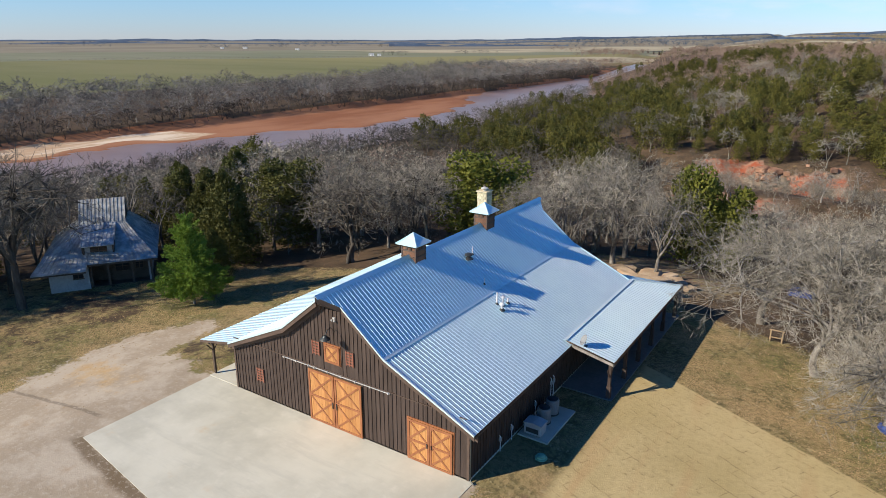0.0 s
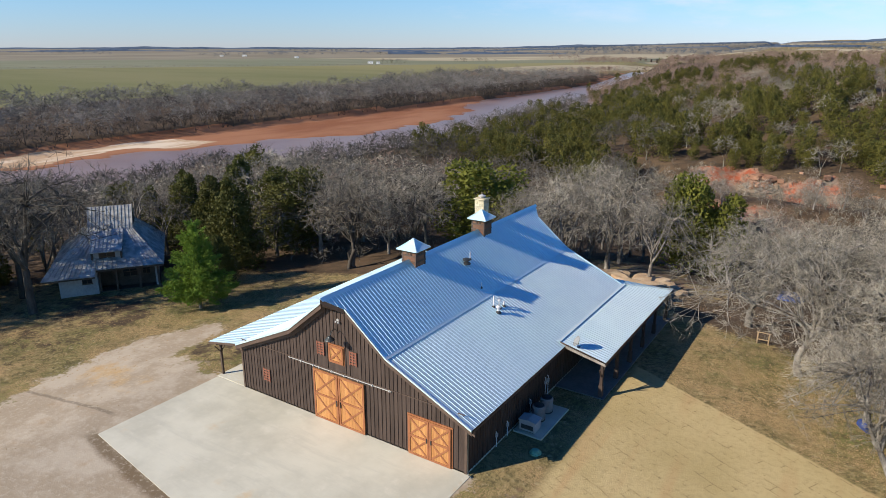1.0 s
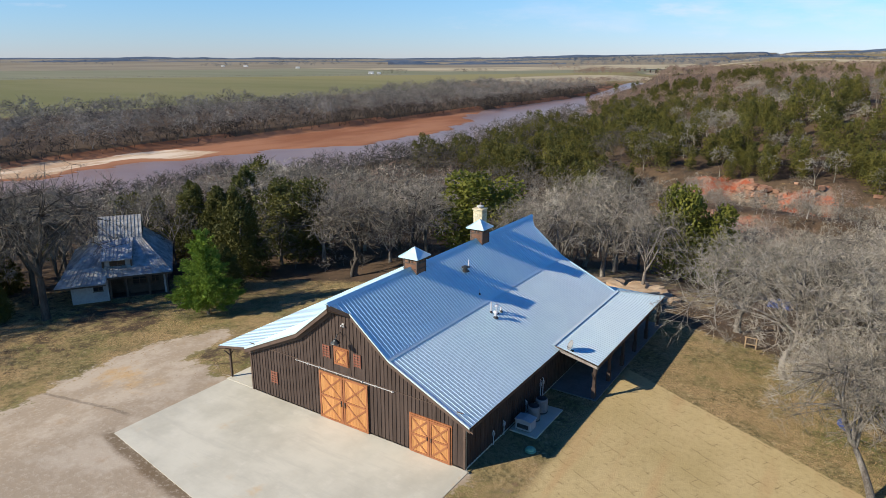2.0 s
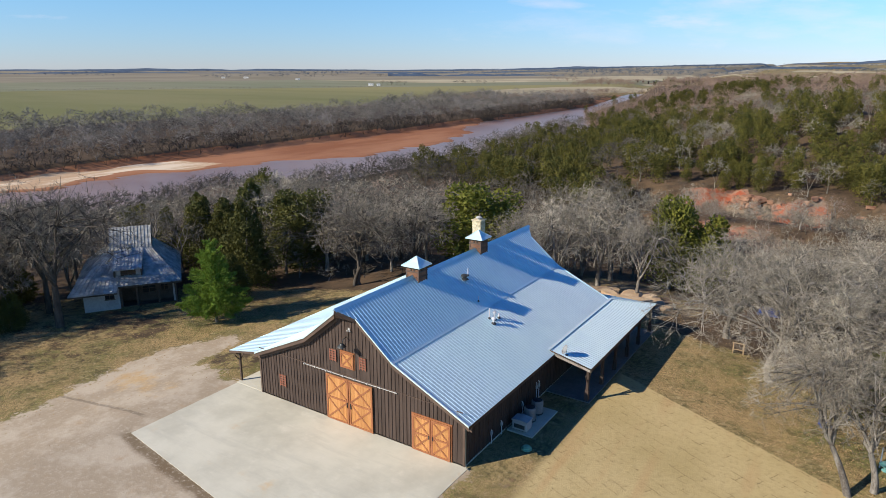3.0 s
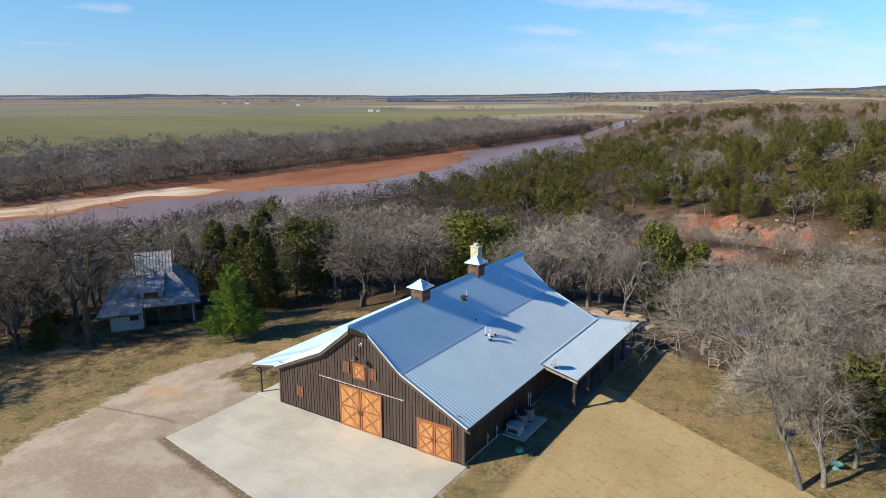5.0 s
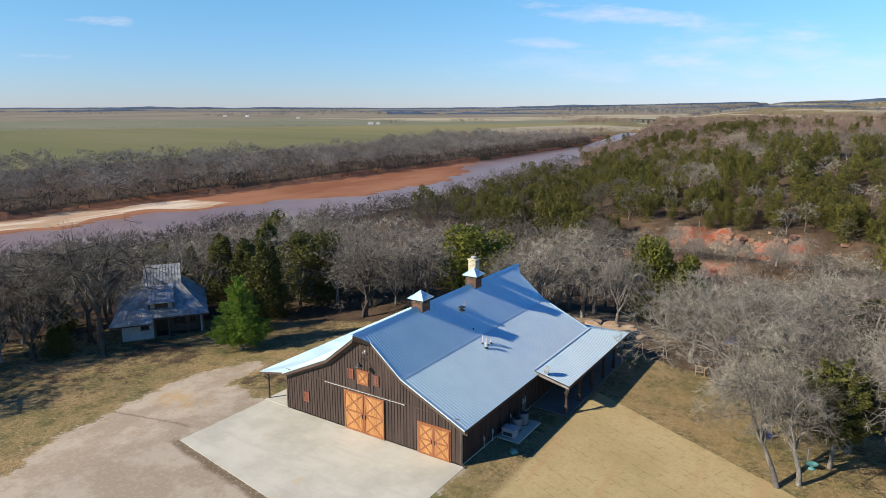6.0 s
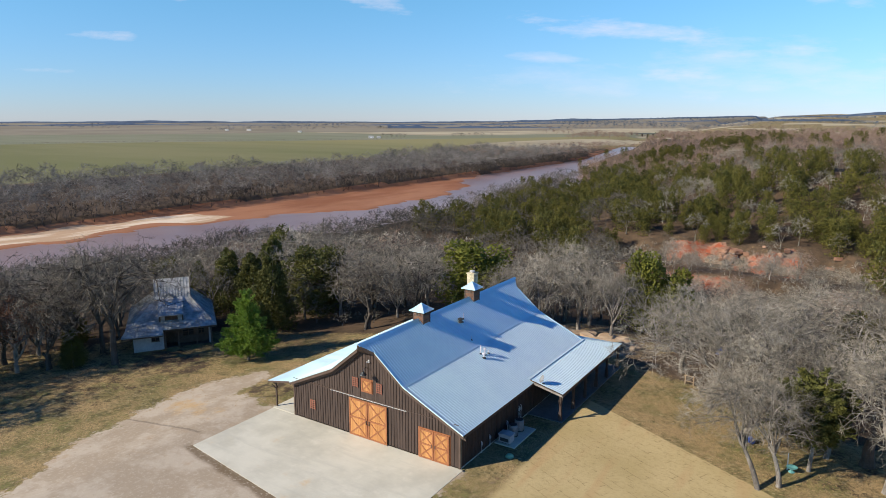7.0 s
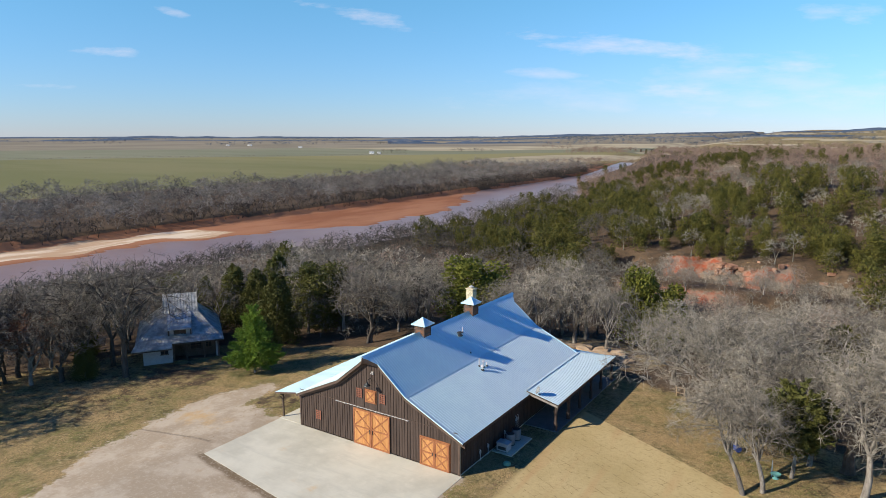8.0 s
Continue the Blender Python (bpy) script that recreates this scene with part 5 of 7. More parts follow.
def buds(rng, nodes, per, t_lo, a_lo, a_hi):
    """Where the next order of shoots begins, and which way it points."""
    n, k = nodes.shape[0], nodes.shape[1] - 1
    own = np.repeat(np.arange(n), per)
    t = rng.uniform(t_lo, 1.0, len(own)) * k * 0.999
    i = t.astype(int)
    f = (t - i)[:, None]
    a, b = nodes[own, i], nodes[own, i + 1]
    ax = unit(b - a)
    side = unit(np.cross(ax, rng.normal(0, 1, ax.shape)))
    ang = rng.uniform(a_lo, a_hi, len(own))[:, None]
    return a + (b - a) * f, ax * np.cos(ang) + side * np.sin(ang), t / k, own


def bars(nodes, r0, r1, sides):
    """Tapered tubes along polylines, as quads."""
    n, k = nodes.shape[0], nodes.shape[1] - 1
    t = np.linspace(0, 1, k + 1)[None, :]
    rad = r0[:, None] * (1 - t) + r1[:, None] * t
    ax = np.empty_like(nodes)
    ax[:, :-1] = nodes[:, 1:] - nodes[:, :-1]
    ax[:, -1] = ax[:, -2]
    ax = unit(ax)
    ref = np.where(np.abs(ax[:, :1, 2:3]) > 0.9, np.array([1.0, 0, 0]), np.array([0, 0, 1.0]))
    u = unit(np.cross(ax, np.broadcast_to(ref, ax.shape)))
    v = np.cross(ax, u)
    ang = np.arange(sides) * 2 * np.pi / sides
    ring = nodes[:, :, None] + rad[:, :, None, None] * (np.cos(ang)[:, None] * u[:, :, None] + np.sin(ang)[:, None] * v[:, :, None])
    verts = ring.reshape(-1, 3)
    base = (np.arange(n)[:, None, None] * (k + 1) + np.arange(k)[None, :, None]) * sides
    s = np.arange(sides)[None, None, :]
    s2 = (s + 1) % sides
    quads = np.stack([base + s, base + s2, base + sides + s2, base + sides + s], -1).reshape(-1, 4)
    return verts, quads


def spikes(rng, p, d, length, width):
    """Slim three-sided twigs, as triangles."""
    n = len(p)
    d = unit(d)
    u = unit(np.cross(d, rng.normal(0, 1, (n, 3))))
    v = np.cross(d, u)
    w = width[:, None]
    pts = np.stack([p + u * w, p - 0.5 * w * u + 0.87 * w * v, p - 0.5 * w * u - 0.87 * w * v, p + d * length[:, None]], 1)
    b = np.arange(n)[:, None] * 4
    tri = np.stack([b + [0, 1, 3], b + [1, 2, 3], b + [2, 0, 3]], 1).reshape(-1, 3)
    return pts.reshape(-1, 3), tri


def blades(rng, p, d, length, width):
    """The slimmest twigs: one triangle each."""
    n = len(p)
    d = unit(d)
    u = unit(np.cross(d, rng.normal(0, 1, (n, 3)))) * width[:, None]
    pts = np.stack([p + u, p - u, p + d * length[:, None]], 1)
    return pts.reshape(-1, 3), np.arange(3 * n).reshape(-1, 3)


def join(pieces):
    vs, fs, off = [], [], 0
    for v, f in pieces:
        vs.append(v)
        fs.append(f + off)
        off += len(v)
    return np.concatenate(vs), np.concatenate(fs)


def leaders(rng, src, sdir, n, lo, hi, c, rad, seed, jit):
    """The next order of limbs: n points spread through the crown, each reached from the nearest limb end."""
    d = unit(rng.normal(0, 1, (n, 3)))
    d[:, 2] = np.where(d[:, 2] < -0.35, -d[:, 2], d[:, 2])
    az = np.arctan2(d[:, 1], d[:, 0])
    lump = 1 + 0.13 * np.sin(2 * az + seed) + 0.10 * np.sin(5 * az + 4 * d[:, 2] + 2 * seed)
    p = c + d * rad * (rng.uniform(lo, hi, n) * lump)[:, None]
    own = np.argmin(((p[:, None] - src[None]) ** 2).sum(-1), 1)
    a = src[own]
    ln = np.linalg.norm(p - a, axis=1)
    ctrl = a + sdir[own] * (0.35 * ln)[:, None] + rng.normal(0, jit, (n, 3)) * ln[:, None]
    return a, ctrl, p, unit(p - ctrl)


def arcs(a, ctrl, p, k):
    t = np.linspace(0, 1, k + 1)[None, :, None]
    return (1 - t) ** 2 * a[:, None] + 2 * t * (1 - t) * ctrl[:, None] + t * t * p[:, None]


def bare_tree(seed, h, orders, lean=(0, 0), trunk=0.28, wide=0.5, thick=1.0, deep=0.36, twig=1.0, stems=1, sweep=0.0, light=False):
    """Limbs as quads and twigs as triangles of a leafless tree at the origin, with a rounded crown."""
    rng = np.random.default_rng(seed)
    n1, n2, n3, n4, n5 = orders
    c = np.array([lean[0] * h * 0.6, lean[1] * h * 0.6, h * (1 - deep)])
    rad = np.array([wide, wide, deep]) * h
    r = 0.024 * h * thick
    fork = np.array([[lean[0] * h * trunk * (0.7 + sweep), lean[1] * h * trunk * (0.7 + sweep), h * trunk]]) + rng.normal(0, 0.035 * h, (stems, 3)) * (stems > 1)
    foot = rng.normal(0, 0.02 * h, (stems, 3)) * (stems > 1)
    foot[:, 2] = -0.02 * h
    bend = (foot + fork) / 2 + rng.normal(0, 0.03 * h, (stems, 3)) - np.array([lean[0], lean[1], 0]) * h * trunk * 0.25
    limbs = [bars(arcs(foot, bend, fork, 5), np.full(stems, r * 1.35 / stems ** 0.4), np.full(stems, r * 0.85 / stems ** 0.4), 8)]
    src, sd = fork, unit(fork - bend)
    ends = []
    for n, lo, hi, ra, rb, k, sides, jit in ((n1, 0.30, 0.55, 0.62, 0.34, 5, 5, 0.14), (n2, 0.45, 0.85, 0.32, 0.13, 4, 4, 0.13), (n3, 0.45, 1.0, 0.13, 0.05, 1 if light else 2, 3, 0.12)):
        a, ctrl, p, d = leaders(rng, src, sd, n, lo, hi, c, rad, seed, jit)
        limbs.append(bars(arcs(a, ctrl, p, k), np.full(n, r * ra), np.full(n, r * rb), sides))
        # shoots may leave a limb half way along as well as at its end
        mid = arcs(a, ctrl, p, 2)[:, 1]
        src, sd = np.concatenate([p, mid]), np.concatenate([d, d])
    a, ctrl, p, d = leaders(rng, src, sd, n4, 0.5, 1.06, c, rad, seed, 0.1)
    tw = [(blades if light else spikes)(rng, a, p - a, np.linalg.norm(p - a, axis=1), np.full(n4, 0.0016 * h * twig))]
    if n5:
        q = np.stack([a, p], 1)
        b, e, t, own = buds(rng, q, n5, 0.25, 0.35, 1.0)
        e = unit(e + 0.45 * unit(b - c))
        tw.append(blades(rng, b, e, h * rng.uniform(0.028, 0.07, len(b)), np.full(len(b), 0.0012 * h * twig)))
    return join(limbs), join(tw)


def thin_tree(seed, h, orders, width, trunk=0.3, stout=1.0, wide=0.42, deep=0.42):
    """A far leafless tree with a rounded crown, all in single triangles but for its trunk."""
    rng = np.random.default_rng(seed)
    n1, n2, n3, n4 = orders
    c, rad = np.array([0, 0, h * (1 - deep)]), np.array([wide, wide, deep]) * h
    v, q = bars(arcs(np.zeros((1, 3)), np.array([[0.02, 0, 0.5 * trunk]]) * h, np.array([[0, 0.01, trunk]]) * h, 1), np.array([0.020 * h]), np.array([0.014 * h]), 4)
    out = [(v, np.concatenate([q[:, [0, 1, 2]], q[:, [0, 2, 3]]]))]
    src, sd = np.array([[0, 0, trunk * h]]), np.array([[0, 0, 1.0]])
    for n, lo, hi, w in ((n1, 0.3, 0.6, 0.010 * stout), (n2, 0.45, 0.85, 0.0062 * stout), (n3, 0.5, 1.0, width * 1.1)):
        a, ctrl, p, d = leaders(rng, src, sd, n, lo, hi, c, rad, seed, 0.12)
        out.append(blades(rng, a, p - a, np.linalg.norm(p - a, axis=1) * 1.15, np.full(n, w * h)))
        src, sd = np.concatenate([p, (a + p) / 2]), np.concatenate([d, d])
    b, e, t, own = buds(rng, np.stack([a, p], 1), n4, 0.15, 0.3, 1.0)
    e = unit(e + 0.4 * unit(b - c))
    out.append(blades(rng, b, e, h * 0.10 * rng.uniform(0.6, 1.2, len(b)), np.full(len(b), width * h)))
    return join(out)


def needles(seed, h, radius, plumes, sprays, size, shape=0.6, low=0.06, rough=0.2, inner=0.5, reach=0.34, lift=0.55, whorls=0):
    """Crown of an evergreen: pointed plumes of small sprays that grow out and up, on an uneven cone."""
    rng = np.random.default_rng(seed)
    z = low + (1 - low) * (1 - np.sqrt(rng.uniform(0, 1, plumes) ** 1.1))
    z = np.clip(z, low, 0.985)
    if whorls:
        z = low + (np.floor((z - low) * whorls) + rng.uniform(0.2, 0.8, plumes)) / whorls
    az = np.arange(plumes) * 2.39996 + rng.normal(0, 0.35, plumes)
    lump = 1 + rough * np.sin(2 * az + 6 * z + seed) + rough * 0.7 * np.sin(5 * az - 11 * z + 2 * seed)
    prof = radius * np.clip((1 - z) ** shape * np.minimum(1, (z - low) * 4 + 0.5), 0.03, None) * lump * np.where(rng.uniform(0, 1, plumes) < 0.22, rng.uniform(0.4, 0.8, plumes), rng.uniform(0.84, 1.08, plumes))
    out = np.stack([np.cos(az), np.sin(az), np.zeros(plumes)], -1)
    axis = unit(out + np.array([0, 0, 1.0]) * (lift + 0.7 * z ** 3)[:, None] + rng.normal(0, 0.16, (plumes, 3)))
    ln = radius * reach * rng.uniform(0.7, 1.3, plumes) * (0.45 + 0.55 * (1 - z) ** 0.5)
    foot = out * np.maximum(prof - ln * 0.75, 0)[:, None] + np.array([0, 0, 1.0]) * (z * h - 0.35 * ln)[:, None]
    own = np.repeat(np.arange(plumes), sprays)
    n = len(own)
    t = rng.uniform(0, 1, n) ** 0.8
    fat = (ln * 0.36)[own] * (1.08 - t) ** 0.7
    p = foot[own] + axis[own] * (ln[own] * t)[:, None] + rng.normal(0, 0.55, (n, 3)) * fat[:, None]
    d = unit(axis[own] * 0.8 + out[own] * 0.3 + rng.normal(0, 0.5, (n, 3)))
    u = unit(np.cross(d, out[own] + rng.normal(0, 0.45, (n, 3))))
    sl, w = size * rng.uniform(0.6, 1.4, n), size * rng.uniform(0.18, 0.34, n)
    pts = np.stack([p + u * w[:, None], p - u * w[:, None], p + d * sl[:, None]], 1).reshape(-1, 3)
    tri = np.arange(3 * n).reshape(-1, 3)
    # inner growth: broader sprays facing every way, seen between the plumes
    n = int(plumes * (11 if plumes > 150 else 8))
    zi = low + 0.01 + (0.95 - low) * (1 - np.sqrt(rng.uniform(0, 1, n)))
    ai = rng.uniform(0, 2 * np.pi, n)
    li = 1 + rough * np.sin(2 * ai + 6 * zi + seed) + rough * 0.7 * np.sin(5 * ai - 11 * zi + 2 * seed)
    ri = inner * radius * (1 - zi) ** shape * np.minimum(1, (zi - low) * 4 + 0.5) * li * rng.uniform(0.45, 1.0, n) ** 0.5
    p = np.stack([ri * np.cos(ai), ri * np.sin(ai), zi * h], -1)
    away = np.stack([np.cos(ai), np.sin(ai), np.full(n, 0.25)], -1)
    d = unit(away * 0.35 + np.array([0, 0, 0.5]) + rng.normal(0, 0.7, (n, 3)))
    u = unit(np.cross(d, away + rng.normal(0, 0.4, (n, 3))))
    sl = (0.050 if plumes > 150 else 0.088) * radius * rng.uniform(0.8, 1.9, n)
    more = np.stack([p + u * (sl * 0.55)[:, None], p - u * (sl * 0.55)[:, None], p + d * (sl * 1.3)[:, None]], 1).reshape(-1, 3)
    return join([(pts, tri), (more, np.arange(3 * n).reshape(-1, 3))])


def lobed_cedar(seed, lobes, sprays, size, radius, cone=False):
    """Far evergreen one unit high: rounded boughs clothed in small sprays, with dark gaps between them."""
    rng = np.random.default_rng(seed)
    z = np.linspace(0.16, 0.86, lobes) + rng.normal(0, 0.03, lobes)
    az = np.arange(lobes) * 2.4 + rng.normal(0, 0.5, lobes)
    off = radius * 0.55 * np.sin(np.pi * np.clip(1.05 - z, 0, 1) ** 0.8) * rng.uniform(0.7, 1.25, lobes)
    r = radius * (0.64 - 0.44 * z) * rng.uniform(0.8, 1.25, lobes)
    if cone:
        z = 0.09 + 0.85 * (1 - (1 - np.linspace(0, 1, lobes)) ** 0.75)
        off = radius * 0.78 * (1.0 - z) ** 0.62 * rng.uniform(0.65, 1.2, lobes)
        r = radius * (0.10 + 0.34 * (1 - z)) * rng.uniform(0.85, 1.25, lobes)
    mid = np.stack([off * np.cos(az), off * np.sin(az), z], -1)
    own = np.repeat(np.arange(lobes), sprays)
    n = len(own)
    away = unit(rng.normal(0, 1, (n, 3)))
    p = mid[own] + away * (r[own] * rng.uniform(0.72, 1.12, n))[:, None] * np.array([1, 1, 1.25])
    p[:, 2] = np.clip(p[:, 2], 0.0, None)
    d = unit(np.array([0, 0, 0.6]) + away * 0.3 + rng.normal(0, 0.6, (n, 3)))
    u = unit(np.cross(d, away + rng.normal(0, 0.35, (n, 3))))
    sl = size * rng.uniform(0.6, 1.4, n)
    pts = np.stack([p + u * (sl * 0.42)[:, None], p - u * (sl * 0.42)[:, None], p + d * sl[:, None]], 1).reshape(-1, 3)
    return pts, np.arange(3 * n).reshape(-1, 3)


def grown(form, h=10.0):
    return form[0] * h, form[1]


def evergreen_trunk(h, r):
    rng = np.random.default_rng(int(h * 10))
    t0 = shoots(rng, np.zeros((1, 3)), np.array([[0, 0, 1.0]]), np.array([h * 0.93]), 5, 0.03, 0.1)
    parts_ = [bars(t0, np.array([r]), np.array([r * 0.15]), 7)]
    p, d, _, _ = buds(rng, t0, 26, 0.12, 1.1, 1.5)
    ln = (1 - p[:, 2] / h) * h * 0.26
    parts_.append(bars(shoots(rng, p, d, ln, 2, 0.1, 0.06), np.full(26, r * 0.22), np.full(26, r * 0.05), 3))
    return join(parts_)


# ---- templates that the single trees share
OAKS, OAKS_MID, CEDARS = [], [], []
for i in range(6):
    lim, tw = bare_tree(11 + i, 10.0, (7, 46, 260, 1150, 5), lean=((0.0, 0.0), (0.12, 0.05), (-0.1, 0.1), (0.05, -0.14), (-0.15, -0.05), (0.1, 0.12))[i], wide=0.48 + 0.02 * i, trunk=0.19 + 0.02 * i, deep=0.42, stems=(1, 1, 2, 1, 3, 1)[i])
    OAKS.append((mesh_np("oak_trunk", *lim, BARK, True), mesh_np("oak_twigs", *tw, TWIG)))
for i in range(7):
    lim, tw = bare_tree(41 + i, 10.0, (5, 22, 90, 420, 4), wide=0.40 + 0.02 * i, trunk=0.15 + 0.02 * i, deep=0.44, thick=0.85, twig=1.5, light=True)
    OAKS_MID.append((mesh_np("tree_trunk", *lim, (BARK, PALE_BARK, BARK, BARK, PALE_BARK, BARK, BARK_DARK)[i], True),
                     mesh_np("tree_twigs", *tw, (TWIG, TWIG, TWIG_FAR, TWIG, TWIG_RED, TWIG_FAR, TWIG_DARK)[i])))
for i in range(5):
    CEDARS.append((mesh_np("cedar_trunk", *evergreen_trunk(10 + 0.1 * i, 0.2), BARK, True),
                   mesh_np("cedar_crown", *grown(lobed_cedar(71 + i, 60, 210, 0.022, (0.31, 0.29, 0.33, 0.29, 0.31)[i], True)), CEDAR)))
CEDARS_MID = [(CEDARS[i][0], mesh_np("cedar_crown", *needles(171 + i, 10.0, (3.6, 4.0, 3.3, 3.8)[i], 200, 24, 0.40, (0.42, 0.46, 0.5, 0.38)[i], 0.04, 0.16, 0.9, 0.28, 0.2), CEDAR_HILL)) for i in range(4)]
PINE_TREE = (mesh_np("pine_trunk", *evergreen_trunk(10.4, 0.17), BARK, True), mesh_np("pine_crown", *needles(91, 10.0, 3.9, 260, 100, 0.21, 0.62, 0.15, 0.16, 0.30, 0.36, 0.22, 11), PINE))
LEANERS = []
for i, (ln, dp, wd) in enumerate((((-0.42, 0.12), 0.40, 0.50), ((-0.16, 0.05), 0.40, 0.42), ((0.10, 0.04), 0.42, 0.44))):
    lim, tw = bare_tree(131 + i, 10.0, (8, 48, 260, 1100, 5), lean=ln, trunk=0.31, wide=wd, deep=dp, thick=0.85, sweep=0.5)
    LEANERS.append((mesh_np("oak_trunk", *lim, BARK, True), mesh_np("oak_twigs", *tw, TWIG)))

# twigs run thick so these bare crowns cast a denser shadow
DARK_OAKS = [(mesh_np("oak_trunk", *lim, BARK_DARK, True), mesh_np("oak_twigs", *tw, TWIG_DARK)) for lim, tw in
             [bare_tree(211 + i, 10.0, (7, 46, 260, 1100, 5), wide=0.48, trunk=0.24, thick=1.05, twig=1.6, deep=0.43, stems=(1, 3, 2)[i]) for i in range(3)]]

TREE_LABEL = {"oak": "leafless grey oak with a wide twisted crown", "tree": "leafless grey woodland tree with fine twigs",
              "cedar": "dense dark green cedar with an uneven cone", "pine": "bright green young pine on the lawn edge",
              "leaner": "leafless oak with a pale leaning trunk"}


def plant(kind, pair_, x, y, h, turn_, sx=1.0, label="", group=""):
    name = {"oak": "oak_tree", "tree": "bare_tree", "cedar": "cedar_tree", "pine": "pine_tree", "leaner": "oak_tree"}[kind]
    s = h / 10.0
    t = thing(name, label or TREE_LABEL[kind], "tree", Matrix.Translation((x, y, z_at(x, y) - 0.12)) @ Matrix.Rotation(turn_, 4, "Z") @ Matrix.Diagonal((s * sx, s * sx, s, 1)), group)
    hang("trunk", pair_[0], t)
    hang("crown", pair_[1], t)
    return t


rt = random.Random(77)
TAKEN = []   # x, y, clear radius


def stand(kind, templates, x, y, h, sx=1.0, pick=None, turn_=None, label=""):
    pair_ = templates[rt.randrange(len(templates)) if pick is None else pick]
    TAKEN.append((x, y, 3.0))
    return plant(kind, pair_, x, y, h, rt.uniform(0, 6.28) if turn_ is None else turn_, sx, label)


# the trees that stand out
stand("pine", [PINE_TREE], -36.0, 9.7, 9.2, 1.0)
for x, y, h, k, w in ((-42.9, 19.9, 10.6, 1, 1.1), (-56.5, 23.8, 10.2, 0, 1.1), (-51.8, 24.6, 9.6, 3, 1.2), (-62.0, 22.5, 8.2, 2, 0.95), (-68.0, 21.0, 8.4, 1, 0.95), (-53.5, 30.0, 11.4, 3, 1.1), (-40.3, 15.6, 5.6, 0, 1.1), (-52.8, -2.4, 4.8, 2, 1.1)):
    stand("cedar", CEDARS, x, y, h, w, k)
OVAL_CEDAR = [(CEDARS[2][0], mesh_np("cedar_crown", *grown(lobed_cedar(555, 34, 380, 0.022, 0.30)), CEDAR))]
stand("cedar", OVAL_CEDAR, -42.6, 28.9, 11.2, 1.5, label="tall olive green cedar with a full oval crown")
lim, tw = bare_tree(233, 10.0, (7, 44, 250, 1100, 5), wide=0.50, trunk=0.30, thick=0.95, lean=(0.02, 0.0), deep=0.38)
HOUSE_OAK = [(mesh_np("oak_trunk", *lim, BARK_DARK, True), mesh_np("oak_twigs", *tw, TWIG_DARK))]
# the third oak is an added one that shades the house wall
for x, y, h, r_ in ((-48.8, 0.4, 15.0, 0.3), (-54.5, 2.2, 12.5, 2.2), (-53.2, -1.8, 13.0, 4.0)):
    stand("oak", HOUSE_OAK, x, y, h, 1.0, turn_=r_, label="tall dark leafless oak leaning over the white house")
# the southernmost stand out of view, placed to shadow the lawn
for x, y, h, k, s in ((-58.5, -12.5, 11.5, 2, 1.0), (-60.5, -17.5, 12.0, 0, 1.0), (-63.0, -10.0, 12.0, 1, 1.0), (-64.0, -21.0, 12.0, 2, 1.0),
                      (-54.2, -4.8, 9.6, 1, 1.05), (-60.4, -8.6, 10.5, 2, 1.0), (-61.5, -6.0, 11.0, 0, 1.0), (-60.0, 0.5, 11.5, 2, 1.0), (-53.5, -24.5, 11.5, 0, 1.15), (-59.0, -26.5, 12.0, 2, 1.1), (-65.5, -3.0, 12.0, 1, 1.0), (-66.5, 4.0, 12.0, 0, 1.0)):
    stand("oak", DARK_OAKS, x, y, h, s, k, label="dark leafless oak with a dense crown beside the white house")
for x, y, h, k, s in ((-30.6, 26.3, 10.4, 1, 1.15), (-27.0, 33.0, 9.8, 0, 1.1), (-34.0, 31.0, 9.5, 2, 1.1)):
    stand("oak", DARK_OAKS, x, y, h, s, k, label="leafless oak with dark forked trunks behind the barn")
for x, y, h, k, s in ((-29.5, 39.0, 9.0, 5, 1.0),
                      (-15.5, 37.5, 9.2, 0, 1.0), (-12.0, 39.0, 10.5, 2, 1.1), (-8.2, 46.2, 12.0, 1, 1.0), (-8.6, 51.5, 13.0, 5, 0.95), (-12.5, 51.5, 12.5, 4, 1.0), (-2.2, 42.3, 10.0, 3, 0.8),
                      (9.6, 31.5, 9.6, 0, 1.2), (16.5, 28.5, 9.6, 4, 1.2), (18.6, 21.5, 9.2, 1, 1.1), (20.5, 27.5, 10.0, 3, 1.1)):
    stand("oak", OAKS, x, y, h, s, k)
for x, y, h in ((-13, 108, 7.0), (-9, 119, 5.5), (2, 113, 6.5), (8, 121, 6.5), (13, 129, 7.5), (-16, 131, 7.0), (5, 141, 6.5), (-3, 134, 5.5), (17, 118, 7.5), (-20, 140, 7.0)):
    stand("tree", OAKS_MID, x, y, h, rt.uniform(1.0, 1.2), label="small grey leafless tree standing in the red gully")
lim, tw = bare_tree(417, 10.0, (11, 90, 560, 3500, 6), wide=0.80, trunk=0.24, thick=0.85, deep=0.50, twig=0.7)
DOME_OAK = [(mesh_np("oak_trunk", *lim, BARK, True), mesh_np("oak_twigs", *tw, TWIG))]
stand("oak", DOME_OAK, 14.4, 23.4, 10.8, 1.0, label="broad leafless oak with a low dome of fine grey twigs")
stand("oak", DOME_OAK, 18.4, 17.8, 6.6, 0.95, turn_=2.1, label="low spreading leafless oak at the lawn edge")
